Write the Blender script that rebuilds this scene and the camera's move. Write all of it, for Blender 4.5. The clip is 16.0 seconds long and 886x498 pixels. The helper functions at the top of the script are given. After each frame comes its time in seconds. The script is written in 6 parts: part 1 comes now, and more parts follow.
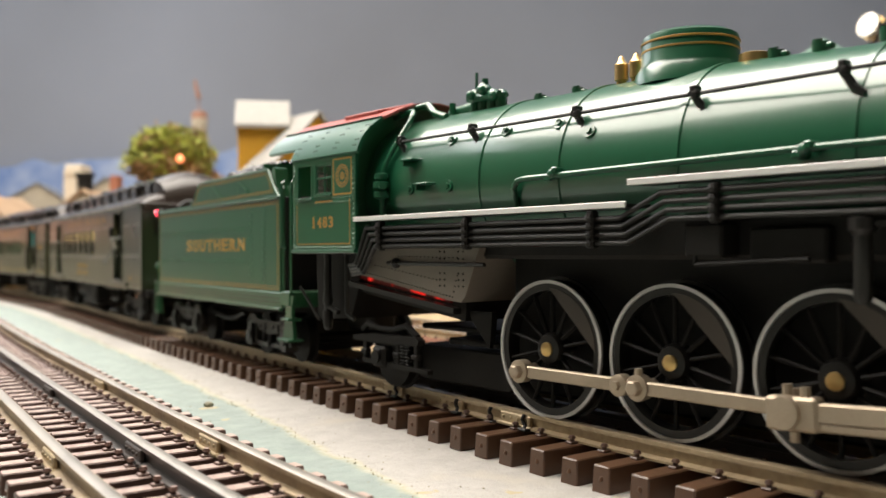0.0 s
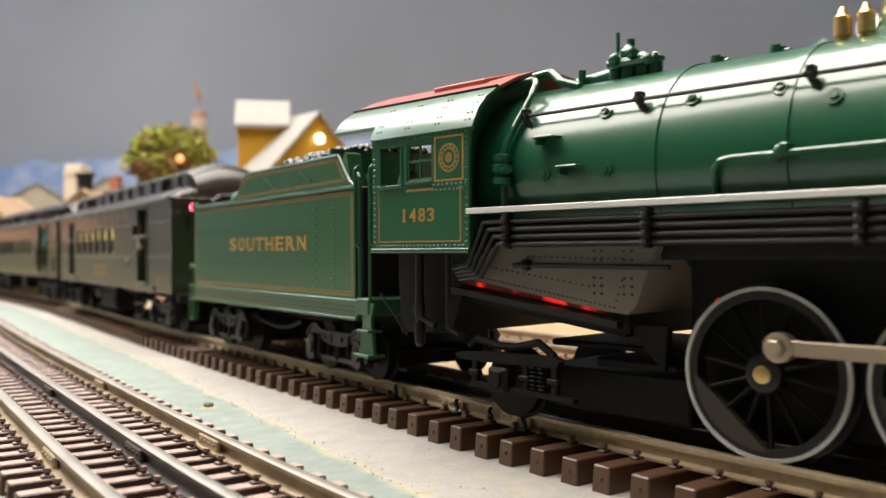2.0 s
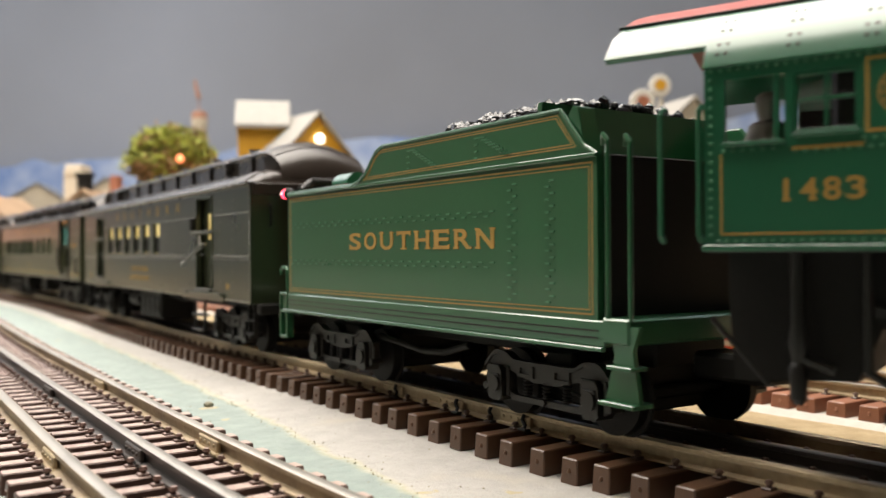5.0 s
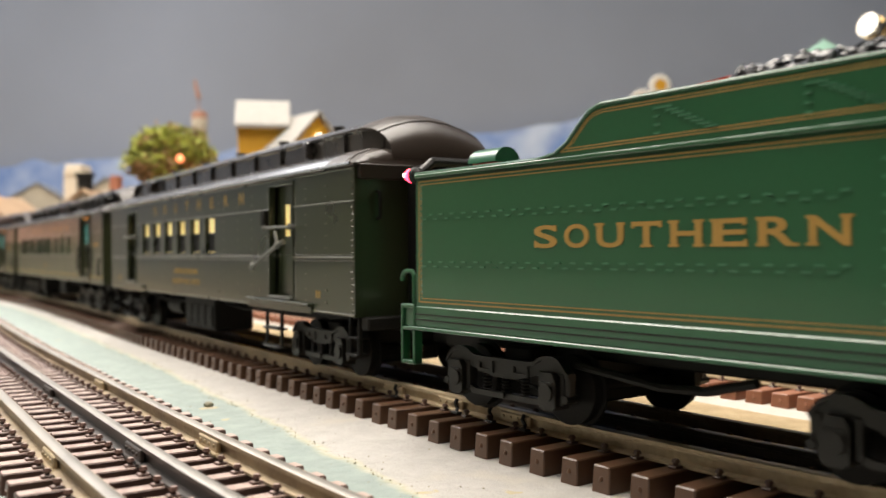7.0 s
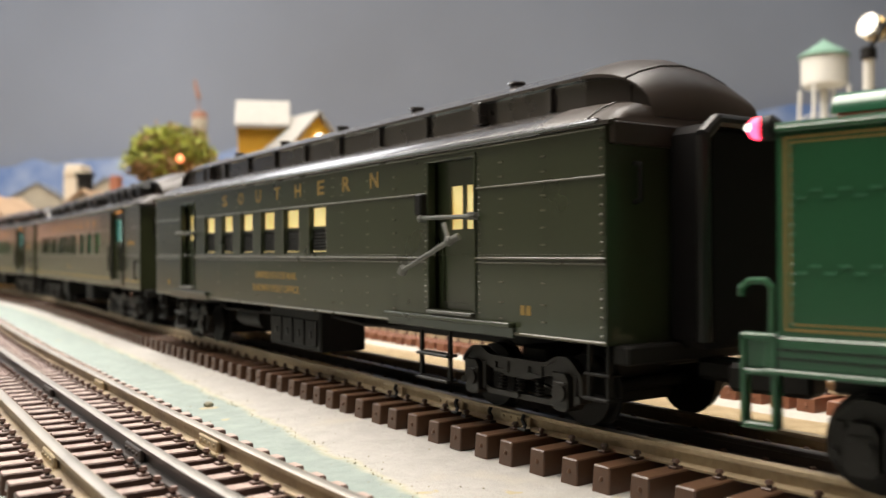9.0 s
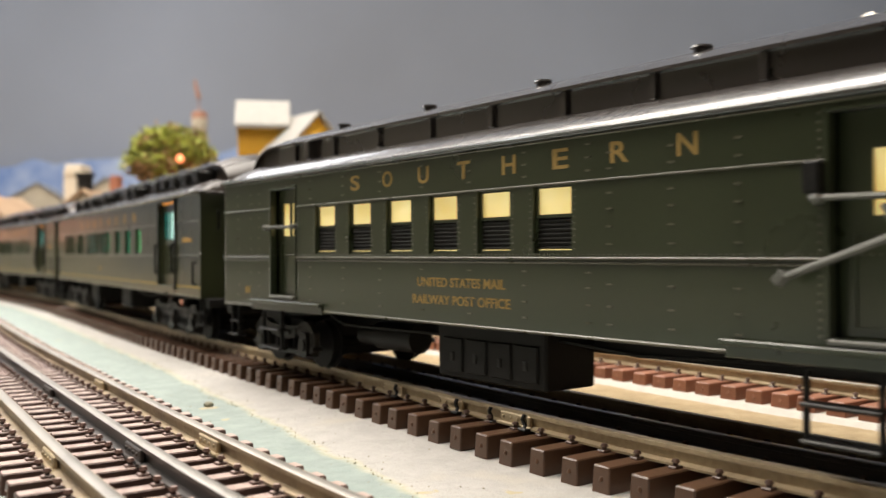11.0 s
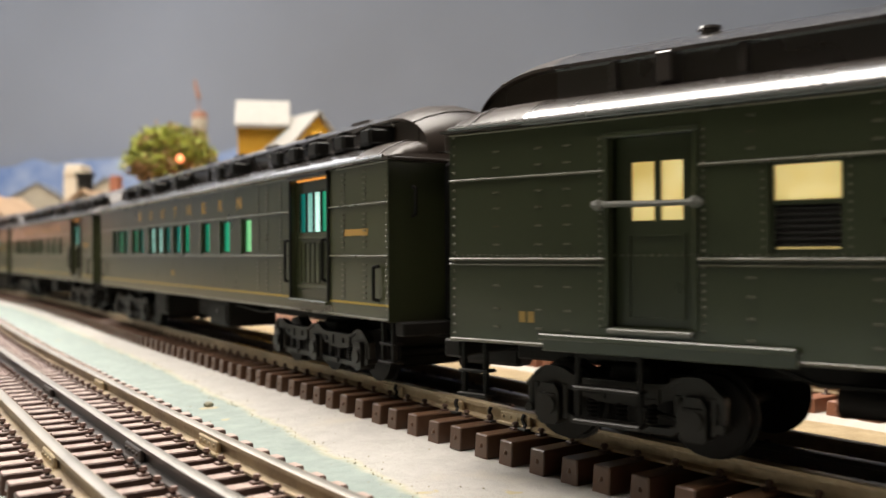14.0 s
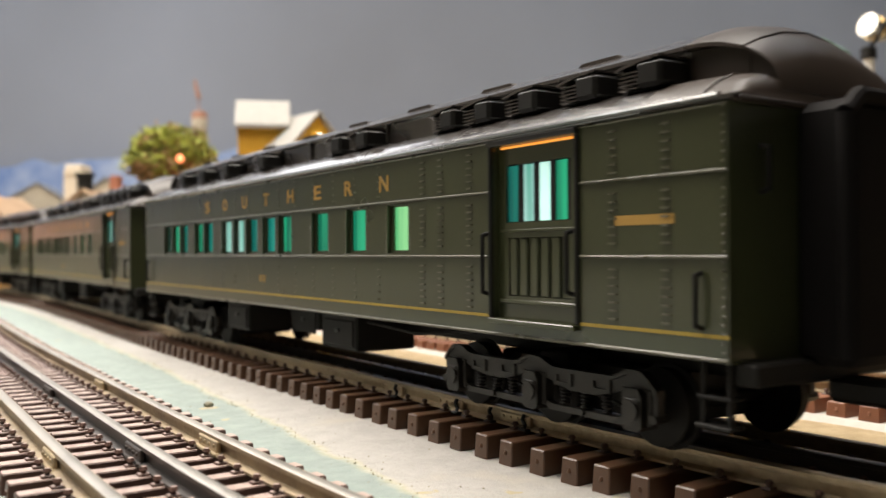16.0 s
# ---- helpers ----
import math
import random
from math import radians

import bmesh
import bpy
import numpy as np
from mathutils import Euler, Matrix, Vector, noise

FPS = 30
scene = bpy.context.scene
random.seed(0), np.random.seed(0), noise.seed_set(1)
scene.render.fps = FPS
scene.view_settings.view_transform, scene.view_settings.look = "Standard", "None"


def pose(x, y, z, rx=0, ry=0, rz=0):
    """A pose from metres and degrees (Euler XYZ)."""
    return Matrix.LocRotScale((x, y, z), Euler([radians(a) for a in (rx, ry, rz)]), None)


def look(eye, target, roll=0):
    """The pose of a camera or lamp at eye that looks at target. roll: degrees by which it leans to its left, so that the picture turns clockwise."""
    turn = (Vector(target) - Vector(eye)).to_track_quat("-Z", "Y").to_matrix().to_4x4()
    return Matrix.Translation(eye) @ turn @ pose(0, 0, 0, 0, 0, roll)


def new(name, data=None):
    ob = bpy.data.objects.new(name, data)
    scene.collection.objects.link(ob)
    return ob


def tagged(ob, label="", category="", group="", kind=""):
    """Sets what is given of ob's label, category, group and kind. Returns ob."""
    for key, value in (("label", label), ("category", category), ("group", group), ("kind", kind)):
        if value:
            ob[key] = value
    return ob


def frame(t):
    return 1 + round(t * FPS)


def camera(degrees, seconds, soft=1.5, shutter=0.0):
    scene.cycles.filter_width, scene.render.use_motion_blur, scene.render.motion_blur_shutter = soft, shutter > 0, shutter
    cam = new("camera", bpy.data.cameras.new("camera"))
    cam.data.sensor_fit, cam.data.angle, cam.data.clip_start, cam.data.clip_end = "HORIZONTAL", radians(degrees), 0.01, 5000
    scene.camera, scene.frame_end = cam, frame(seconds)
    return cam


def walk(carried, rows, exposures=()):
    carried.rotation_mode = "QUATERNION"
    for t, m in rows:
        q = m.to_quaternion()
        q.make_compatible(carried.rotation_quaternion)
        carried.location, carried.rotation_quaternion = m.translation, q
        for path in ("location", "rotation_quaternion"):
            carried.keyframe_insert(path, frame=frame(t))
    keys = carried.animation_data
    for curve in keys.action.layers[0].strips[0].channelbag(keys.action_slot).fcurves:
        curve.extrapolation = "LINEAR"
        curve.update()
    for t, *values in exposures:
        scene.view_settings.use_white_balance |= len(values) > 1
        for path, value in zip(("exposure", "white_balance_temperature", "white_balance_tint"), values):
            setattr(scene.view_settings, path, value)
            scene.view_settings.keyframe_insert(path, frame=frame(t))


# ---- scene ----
# Units: all building sizes below are centimetres of the model railway (1:48); part() turns them into metres.
CM = 0.01
cam = camera(52.56, 16.0, soft=1.5, shutter=0.5)
EYE = (0.0, 0.0, 4.15 * CM)
walk(cam, [(0.0, look(EYE, (0, 1, EYE[2] + 0.00303), -0.30)),
           (16.0, look(EYE, (0, 1, EYE[2] + 0.00303), -0.30))], exposures=[(0.0, 0.0), (16.0, 0.0)])
cam.data.dof.use_dof = True
cam.data.dof.focus_distance = 0.22
cam.data.dof.aperture_fstop = 19.0

# ---- light: daylight-white ceiling lamps of the layout room, out of view, and added fills ----
world = bpy.data.worlds.new("world")
world.use_nodes = True
scene.world = world
world.node_tree.nodes["Background"].inputs[0].default_value = (0.80, 0.88, 1.0, 1)
world.node_tree.nodes["Background"].inputs[1].default_value = 0.08


def area_lamp(eye, target, sx, sy, power, colour):
    la = bpy.data.lights.new("unseen_lamp", "AREA")
    la.shape, la.size, la.size_y, la.energy, la.color = "RECTANGLE", sx, sy, power, colour
    ob = new("unseen_lamp", la)
    ob.matrix_world = look(eye, target)
    return ob


area_lamp((-0.40, 0.60, 1.25), (-0.25, 0.52, 0), 1.2, 1.6, 70.0, (1.0, 0.92, 0.825))
# Bright left of the backdrop, carried out of view for the cars' reflections.
area_lamp((-2.05, 1.30, 1.75), (-2.25, 2.3, 0.50), 1.4, 0.6, 31.0, (0.95, 0.97, 1.0))
# Fill strip added to brighten the backdrop's right; no fixture known.
area_lamp((0.45, 1.30, 1.85), (0.45, 2.3, 0.55), 3.0, 0.4, 17.0, (0.82, 0.91, 1.0))
area_lamp((-1.10, 1.95, 1.00), (-0.2, 0.6, 0.08), 1.5, 0.3, 4.0, (0.97, 0.97, 1.0))

# ---- the train's track: heading and place along its length ----
K_AT = [-260.0, -90.0, -45.0, -25.0, -12.0, 5.0]
K_OF = [-0.002343, -0.002343, 0.001541, -0.000361, 0.010962, 0.019789]
PSI, LAT = 0.578808, 16.090
SG = np.arange(-260, 40, 0.5)
_th = np.cumsum(np.interp(SG, K_AT, K_OF)) * 0.5
_i0 = int(np.searchsorted(SG, -30))
TH = _th - _th[_i0] + PSI
PX = np.cumsum(np.sin(TH)) * 0.5
PY = np.cumsum(-np.cos(TH)) * 0.5
PX = PX - PX[_i0] - 30 * math.sin(PSI) + LAT * math.cos(PSI)
PY = PY - PY[_i0] + 30 * math.cos(PSI) + LAT * math.sin(PSI)


def on_track(s, near=0.0):
    """Place in cm at length s of the track, near: cm towards the viewer's side; and the heading's angle about z."""
    x, y, th = float(np.interp(s, SG, PX)), float(np.interp(s, SG, PY)), float(np.interp(s, SG, TH))
    return x - near * math.cos(th), y - near * math.sin(th), math.atan2(-math.cos(th), math.sin(th))


# ---- materials ----
def links(mat):
    return mat.node_tree.nodes, mat.node_tree.links


def material(name, colour, rough=0.5, metal=0.0, vary=0.12, scale=60.0, bump=0.0, grain=900.0, coat=0.0, dirt=None, island=False, rough_vary=0.1, obj_vary=0.0, spec=0.5):
    """A painted or raw surface with variation at two scales and fine relief. Scales are per metre."""
    mat = bpy.data.materials.new(name)
    mat.use_nodes = True
    n, l = links(mat)
    b = n["Principled BSDF"]
    b.inputs["Metallic"].default_value = metal
    b.inputs["Specular IOR Level"].default_value = spec
    b.inputs["Coat Weight"].default_value = coat
    b.inputs["Coat Roughness"].default_value = 0.12
    co = n.new("ShaderNodeTexCoord")
    big = n.new("ShaderNodeTexNoise")
    big.inputs["Scale"].default_value = scale
    big.inputs["Detail"].default_value = 5
    fine = n.new("ShaderNodeTexNoise")
    fine.inputs["Scale"].default_value = grain
    fine.inputs["Detail"].default_value = 4
    l.new(co.outputs["Object"], big.inputs["Vector"])
    l.new(co.outputs["Object"], fine.inputs["Vector"])
    add = n.new("ShaderNodeMath")
    add.operation = "MULTIPLY_ADD"
    l.new(fine.outputs["Fac"], add.inputs[0])
    add.inputs[1].default_value = 0.5
    l.new(big.outputs["Fac"], add.inputs[2])
    if obj_vary:
        info = n.new("ShaderNodeObjectInfo")
        more = n.new("ShaderNodeMath")
        more.operation = "MULTIPLY_ADD"
        l.new(info.outputs["Random"], more.inputs[0])
        more.inputs[1].default_value = obj_vary
        l.new(add.outputs[0], more.inputs[2])
        add = more
    ramp = n.new("ShaderNodeMapRange")
    ramp.inputs["From Min"].default_value = 0.35
    ramp.inputs["From Max"].default_value = 1.15 + obj_vary
    l.new(add.outputs[0], ramp.inputs["Value"])
    mix = n.new("ShaderNodeMix")
    mix.data_type = "RGBA"
    lo = tuple(c * (1 - vary) for c in colour)
    hi = tuple(min(1, c * (1 + vary)) for c in colour)
    if dirt:
        lo = dirt
    mix.inputs["A"].default_value = (*lo, 1)
    mix.inputs["B"].default_value = (*hi, 1)
    l.new(ramp.outputs["Result"], mix.inputs["Factor"])
    l.new(mix.outputs["Result"], b.inputs["Base Color"])
    rr = n.new("ShaderNodeMapRange")
    rr.inputs["To Min"].default_value = max(0.03, rough - rough_vary)
    rr.inputs["To Max"].default_value = min(1, rough + rough_vary)
    l.new(big.outputs["Fac"], rr.inputs["Value"])
    l.new(rr.outputs["Result"], b.inputs["Roughness"])
    if bump:
        bp = n.new("ShaderNodeBump")
        bp.inputs["Strength"].default_value = bump
        bp.inputs["Distance"].default_value = 0.0004
        l.new(fine.outputs["Fac"], bp.inputs["Height"])
        l.new(bp.outputs["Normal"], b.inputs["Normal"])
    return mat


def glowing(name, colour, strength):
    mat = bpy.data.materials.new(name)
    mat.use_nodes = True
    b = mat.node_tree.nodes["Principled BSDF"]
    b.inputs["Base Color"].default_value = (*colour, 1)
    b.inputs["Emission Color"].default_value = (*colour, 1)
    b.inputs["Emission Strength"].default_value = strength
    return mat


def glass(name, colour=(1, 1, 1), rough=0.02):
    mat = bpy.data.materials.new(name)
    mat.use_nodes = True
    b = mat.node_tree.nodes["Principled BSDF"]
    b.inputs["Base Color"].default_value = (*colour, 1)
    b.inputs["Roughness"].default_value = rough
    b.inputs["Transmission Weight"].default_value = 1.0
    b.inputs["IOR"].default_value = 1.2
    return mat


def dusty(name, colour, top_colour):
    """A dusty surface: patches on upward faces also carry the top light, painted into their colour."""
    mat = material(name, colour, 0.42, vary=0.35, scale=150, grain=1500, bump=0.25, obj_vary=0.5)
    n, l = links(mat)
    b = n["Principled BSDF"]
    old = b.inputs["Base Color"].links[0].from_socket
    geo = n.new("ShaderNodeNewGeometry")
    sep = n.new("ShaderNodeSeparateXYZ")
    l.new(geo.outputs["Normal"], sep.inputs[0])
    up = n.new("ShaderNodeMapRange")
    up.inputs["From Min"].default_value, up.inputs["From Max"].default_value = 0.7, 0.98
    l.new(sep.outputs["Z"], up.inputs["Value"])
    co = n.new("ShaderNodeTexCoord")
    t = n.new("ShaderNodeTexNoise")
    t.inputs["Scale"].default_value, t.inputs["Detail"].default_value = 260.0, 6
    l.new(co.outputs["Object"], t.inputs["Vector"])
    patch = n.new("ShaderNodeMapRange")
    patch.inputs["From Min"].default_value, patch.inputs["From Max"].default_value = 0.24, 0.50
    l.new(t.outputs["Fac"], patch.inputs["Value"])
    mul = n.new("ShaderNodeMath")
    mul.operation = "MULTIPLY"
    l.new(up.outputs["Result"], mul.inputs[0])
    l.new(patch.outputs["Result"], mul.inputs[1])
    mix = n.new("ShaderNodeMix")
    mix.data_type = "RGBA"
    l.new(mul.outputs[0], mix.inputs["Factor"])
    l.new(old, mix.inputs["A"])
    mix.inputs["B"].default_value = (*top_colour, 1)
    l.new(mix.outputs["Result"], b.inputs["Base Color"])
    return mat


M_GREEN = material("engine_green", (0.012, 0.100, 0.047), 0.30, vary=0.08, scale=20, grain=700, coat=0.5, rough_vary=0.03, spec=0.6)
M_GREEN_DK = material("tender_green", (0.018, 0.092, 0.037), 0.31, vary=0.10, scale=25, grain=800, coat=0.6, rough_vary=0.04)
M_OLIVE = material("pullman_green", (0.031, 0.038, 0.018), 0.29, vary=0.16, scale=30, grain=900, coat=0.55, rough_vary=0.05)
M_OLIVE2 = material("coach_green", (0.041, 0.045, 0.020), 0.29, vary=0.16, scale=30, grain=900, coat=0.55, rough_vary=0.05)
M_BLACK = material("satin_black", (0.011, 0.010, 0.009), 0.38, vary=0.3, scale=60, grain=900, spec=0.4)
M_FRAME = material("chassis_black", (0.011, 0.010, 0.009), 0.55, vary=0.35, scale=90, grain=900, bump=0.1, spec=0.2)
M_ROOF = material("roof_black", (0.036, 0.029, 0.026), 0.27, vary=0.2, scale=40, grain=900, coat=1.0, rough_vary=0.05, spec=0.9)
M_FIREBOX = material("firebox_graphite", (0.17, 0.145, 0.118), 0.5, vary=0.14, scale=50, grain=900)
M_RED = material("cab_roof_red", (0.42, 0.10, 0.085), 0.38, vary=0.1, scale=40, grain=900)
M_WHITE = material("white_edge", (0.72, 0.72, 0.70), 0.4, vary=0.06, scale=60)
M_SILVER = material("rod_steel", (0.42, 0.35, 0.265), 0.48, metal=0.7, vary=0.14, scale=90, grain=1500, bump=0.05)
M_TYRE = material("tyre_white", (0.52, 0.52, 0.51), 0.35, vary=0.08, scale=90)
M_BRASS = material("brass", (0.70, 0.48, 0.20), 0.34, metal=0.9, vary=0.12, scale=120)
M_GOLD = material("gold_lettering", (0.38, 0.215, 0.045), 0.5, vary=0.1, scale=200)
M_GOLD_DIM = material("faded_gold", (0.30, 0.19, 0.05), 0.5, vary=0.15, scale=200)
M_COAL = material("coal", (0.014, 0.014, 0.015), 0.25, vary=0.4, scale=200, bump=0.5, grain=500)
M_RAIL = material("tinned_rail", (0.52, 0.43, 0.28), 0.38, metal=0.45, vary=0.22, scale=45, grain=600, dirt=(0.26, 0.19, 0.12), bump=0.05)
# Darker, blotchier copy of the tinned rail for the near track.
M_RAIL_NEAR = material("near_rail", (0.40, 0.32, 0.21), 0.44, metal=0.35, vary=0.25, scale=60, grain=600, dirt=(0.17, 0.12, 0.075), bump=0.05)
M_RAIL_DK = material("blackened_rail", (0.11, 0.10, 0.095), 0.36, metal=0.6, vary=0.3, scale=45)
M_RAILTOP = material("polished_railhead", (0.34, 0.32, 0.29), 0.44, metal=0.85, vary=0.12, scale=60, grain=1500)
M_TIE = material("tie_brown", (0.080, 0.040, 0.022), 0.34, vary=0.3, scale=120, grain=1200, bump=0.15, obj_vary=0.5)
M_TIE_RED = dusty("tie_dusty_lit_top", (0.090, 0.046, 0.034), (0.40, 0.30, 0.26))
M_WEIGHT = material("wheel_weight", (0.045, 0.036, 0.028), 0.5, vary=0.2)
M_DOME = material("roof_end_brown", (0.036, 0.026, 0.020), 0.36, vary=0.25, scale=40, grain=900, rough_vary=0.05, spec=0.4)
M_TRUCK = material("truck_casting", (0.014, 0.012, 0.010), 0.40, vary=0.4, scale=120, grain=900, bump=0.15, spec=0.5)
# Lighter copies of the greens, painting highlights on rivets and belt rails.
M_OLIVE_GLINT = material("olive_glint", (0.105, 0.10, 0.07), 0.30, vary=0.3, scale=80, grain=900)
M_GREEN_GLINT = material("green_glint", (0.055, 0.165, 0.090), 0.30, vary=0.3, scale=80, grain=900)
M_RUBBER = material("black_rubber", (0.006, 0.005, 0.005), 0.8, vary=0.3, scale=80, spec=0.15)
M_PIN = material("spike_brown", (0.085, 0.045, 0.030), 0.4, vary=0.2)



def lit_material():
    """Frosted pane lit from the car's inside: warm, uneven."""
    mat = glowing("lit_pane", (1.0, 0.80, 0.38), 0.66)
    n, l = links(mat)
    b = n["Principled BSDF"]
    co = n.new("ShaderNodeTexCoord")
    t = n.new("ShaderNodeTexNoise")
    t.inputs["Scale"].default_value = 110.0
    t.inputs["Detail"].default_value = 3
    l.new(co.outputs["Object"], t.inputs["Vector"])
    r = n.new("ShaderNodeValToRGB")
    r.color_ramp.elements[0].position, r.color_ramp.elements[0].color = 0.30, (0.58, 0.38, 0.08, 1)
    r.color_ramp.elements[1].position, r.color_ramp.elements[1].color = 0.70, (1.0, 0.84, 0.38, 1)
    l.new(t.outputs["Fac"], r.inputs["Fac"])
    l.new(r.outputs["Color"], b.inputs["Emission Color"])
    b.inputs["Roughness"].default_value = 0.2
    return mat


M_PANE = glass("cab_glass")
M_PANE_DK = material("dark_pane", (0.03, 0.035, 0.04), 0.12, vary=0.1)
M_FIRE = glowing("firelight_red", (1.0, 0.02, 0.012), 0.9)


def uneven_fire():
    n, l = links(M_FIRE)
    b = n["Principled BSDF"]
    b.inputs["Base Color"].default_value = (0.03, 0.004, 0.003, 1)
    co = n.new("ShaderNodeTexCoord")
    t = n.new("ShaderNodeTexNoise")
    t.inputs["Scale"].default_value, t.inputs["Detail"].default_value = 130.0, 2
    l.new(co.outputs["Object"], t.inputs["Vector"])
    r = n.new("ShaderNodeMapRange")
    r.inputs["From Min"].default_value, r.inputs["From Max"].default_value = 0.50, 0.68
    r.inputs["To Min"].default_value, r.inputs["To Max"].default_value = 0.03, 1.3
    l.new(t.outputs["Fac"], r.inputs["Value"])
    l.new(r.outputs["Result"], b.inputs["Emission Strength"])


uneven_fire()
M_MARKER = glowing("marker_red", (1.0, 0.03, 0.07), 10.0)
M_LIT = lit_material()
M_ORANGE = glowing("orange_gap", (1.0, 0.38, 0.06), 0.9)


def tube_lit(name, low, high, strength, shift):
    """A pane behind which upright tubes glow: bands across x, even in height."""
    mat = glowing(name, high, strength)
    n, l = links(mat)
    b = n["Principled BSDF"]
    b.inputs["Base Color"].default_value = (0.01, 0.03, 0.025, 1)
    b.inputs["Roughness"].default_value = 0.15
    co = n.new("ShaderNodeTexCoord")
    mp = n.new("ShaderNodeMapping")
    mp.inputs["Scale"].default_value = (230.0, 0.0, 14.0)
    mp.inputs["Location"].default_value = (shift, 0, 0)
    l.new(co.outputs["Object"], mp.inputs["Vector"])
    t = n.new("ShaderNodeTexNoise")
    t.inputs["Scale"].default_value, t.inputs["Detail"].default_value = 1.0, 1.0
    l.new(mp.outputs["Vector"], t.inputs["Vector"])
    r = n.new("ShaderNodeValToRGB")
    r.color_ramp.elements[0].position, r.color_ramp.elements[0].color = 0.36, (*low, 1)
    r.color_ramp.elements[1].position, r.color_ramp.elements[1].color = 0.66, (*high, 1)
    l.new(t.outputs["Fac"], r.inputs["Fac"])
    l.new(r.outputs["Color"], b.inputs["Emission Color"])
    return mat


G_PALE = tube_lit("pale_green_pane", (0.10, 0.62, 0.22), (0.42, 1.0, 0.42), 0.72, 0.0)
G_JADE = tube_lit("jade_pane", (0.004, 0.20, 0.11), (0.03, 0.62, 0.30), 0.65, 3.0)
G_WHITE = tube_lit("white_tube_pane", (0.01, 0.42, 0.27), (0.62, 1.0, 0.90), 0.72, 7.0)
G_TEAL = tube_lit("teal_pane", (0.003, 0.16, 0.13), (0.01, 0.42, 0.32), 0.6, 17.0)
G_DIM = tube_lit("dim_pane", (0.002, 0.03, 0.02), (0.006, 0.12, 0.08), 0.4, 23.0)
DOOR_GLOW = [G_TEAL, G_WHITE, glowing("white_tube", (0.62, 1.0, 0.90), 0.70), G_JADE]
M_GLOW = [G_PALE, G_JADE, G_JADE, G_TEAL, G_JADE, G_WHITE, G_WHITE, G_TEAL, G_JADE, G_TEAL, G_DIM, G_JADE, G_TEAL]
M_GREY = material("grey_metal", (0.16, 0.16, 0.145), 0.4, metal=0.3, vary=0.15)
M_STRIPE = material("yellow_stripe", (0.36, 0.25, 0.04), 0.45, vary=0.12, scale=150)
M_YELLOW = material("yellow_clapboard", (0.56, 0.30, 0.018), 0.6, vary=0.12, scale=12, grain=200)
M_SHEET = material("white_sheet_roof", (0.27, 0.255, 0.23), 0.65, vary=0.14, scale=15, grain=150)
M_STONE = material("pale_stone", (0.40, 0.35, 0.27), 0.8, vary=0.25, scale=25, grain=150, bump=0.2)
M_BRICK = material("red_brick", (0.30, 0.11, 0.06), 0.8, vary=0.25, scale=30, grain=200, bump=0.2)
M_BRICK_RED = material("red_enamel", (0.55, 0.05, 0.03), 0.35, vary=0.1)
M_OCHRE = material("ochre_brick", (0.44, 0.27, 0.10), 0.8, vary=0.25, scale=30, grain=200, bump=0.2)
M_SHINGLE = material("brown_shingle", (0.31, 0.21, 0.13), 0.8, vary=0.3, scale=40, grain=250, bump=0.3)
M_SHINGLE_RED = material("rust_shingle", (0.30, 0.15, 0.10), 0.8, vary=0.3, scale=40, grain=250, bump=0.3)
M_SLATE = material("slate", (0.20, 0.22, 0.26), 0.7, vary=0.2, scale=40)
M_WALL_W = material("white_paint", (0.60, 0.585, 0.54), 0.5, vary=0.08, scale=20)
M_MINT = material("mint_roof", (0.17, 0.29, 0.22), 0.5, vary=0.12, scale=30)
M_CREAM = material("cream_stone", (0.60, 0.52, 0.40), 0.8, vary=0.2, scale=25, grain=150, bump=0.2)
M_CHROME = material("chrome", (0.22, 0.20, 0.17), 0.22, metal=1.0, vary=0.25)
M_BULB = glowing("lamp_white", (1.0, 0.95, 0.85), 3.5)
M_AMBER = glowing("lamp_amber", (1.0, 0.25, 0.10), 3.0)
M_BARK = material("bark", (0.10, 0.07, 0.045), 0.8, vary=0.3, scale=60, bump=0.4)
M_LEAF = material("foliage_green", (0.25, 0.27, 0.03), 0.7, vary=0.5, scale=60, grain=400)
M_LEAF_BR = material("foliage_brown", (0.24, 0.13, 0.045), 0.7, vary=0.5, scale=35, grain=300)
M_TIE_LT = material("tie_russet", (0.22, 0.09, 0.05), 0.45, vary=0.3, scale=120, grain=1200, obj_vary=0.4)
M_TRIM = material("white_trim", (0.68, 0.66, 0.60), 0.5, vary=0.08)
M_GRIT = material("grit", (0.26, 0.24, 0.17), 0.8, vary=0.5, scale=300)


def hills_material():
    mat = bpy.data.materials.new("painted_hills")
    mat.use_nodes = True
    n, l = links(mat)
    b = n["Principled BSDF"]
    co = n.new("ShaderNodeTexCoord")
    t = n.new("ShaderNodeTexNoise")
    t.inputs["Scale"].default_value = 7.0
    t.inputs["Detail"].default_value = 5
    l.new(co.outputs["Object"], t.inputs["Vector"])
    r = n.new("ShaderNodeValToRGB")
    r.color_ramp.elements[0].position, r.color_ramp.elements[0].color = 0.40, (0.13, 0.20, 0.39, 1)
    r.color_ramp.elements[1].position, r.color_ramp.elements[1].color = 0.66, (0.42, 0.46, 0.54, 1)
    l.new(t.outputs["Fac"], r.inputs["Fac"])
    l.new(r.outputs["Color"], b.inputs["Base Color"])
    b.inputs["Roughness"].default_value = 0.85
    return mat


M_HILLS = hills_material()


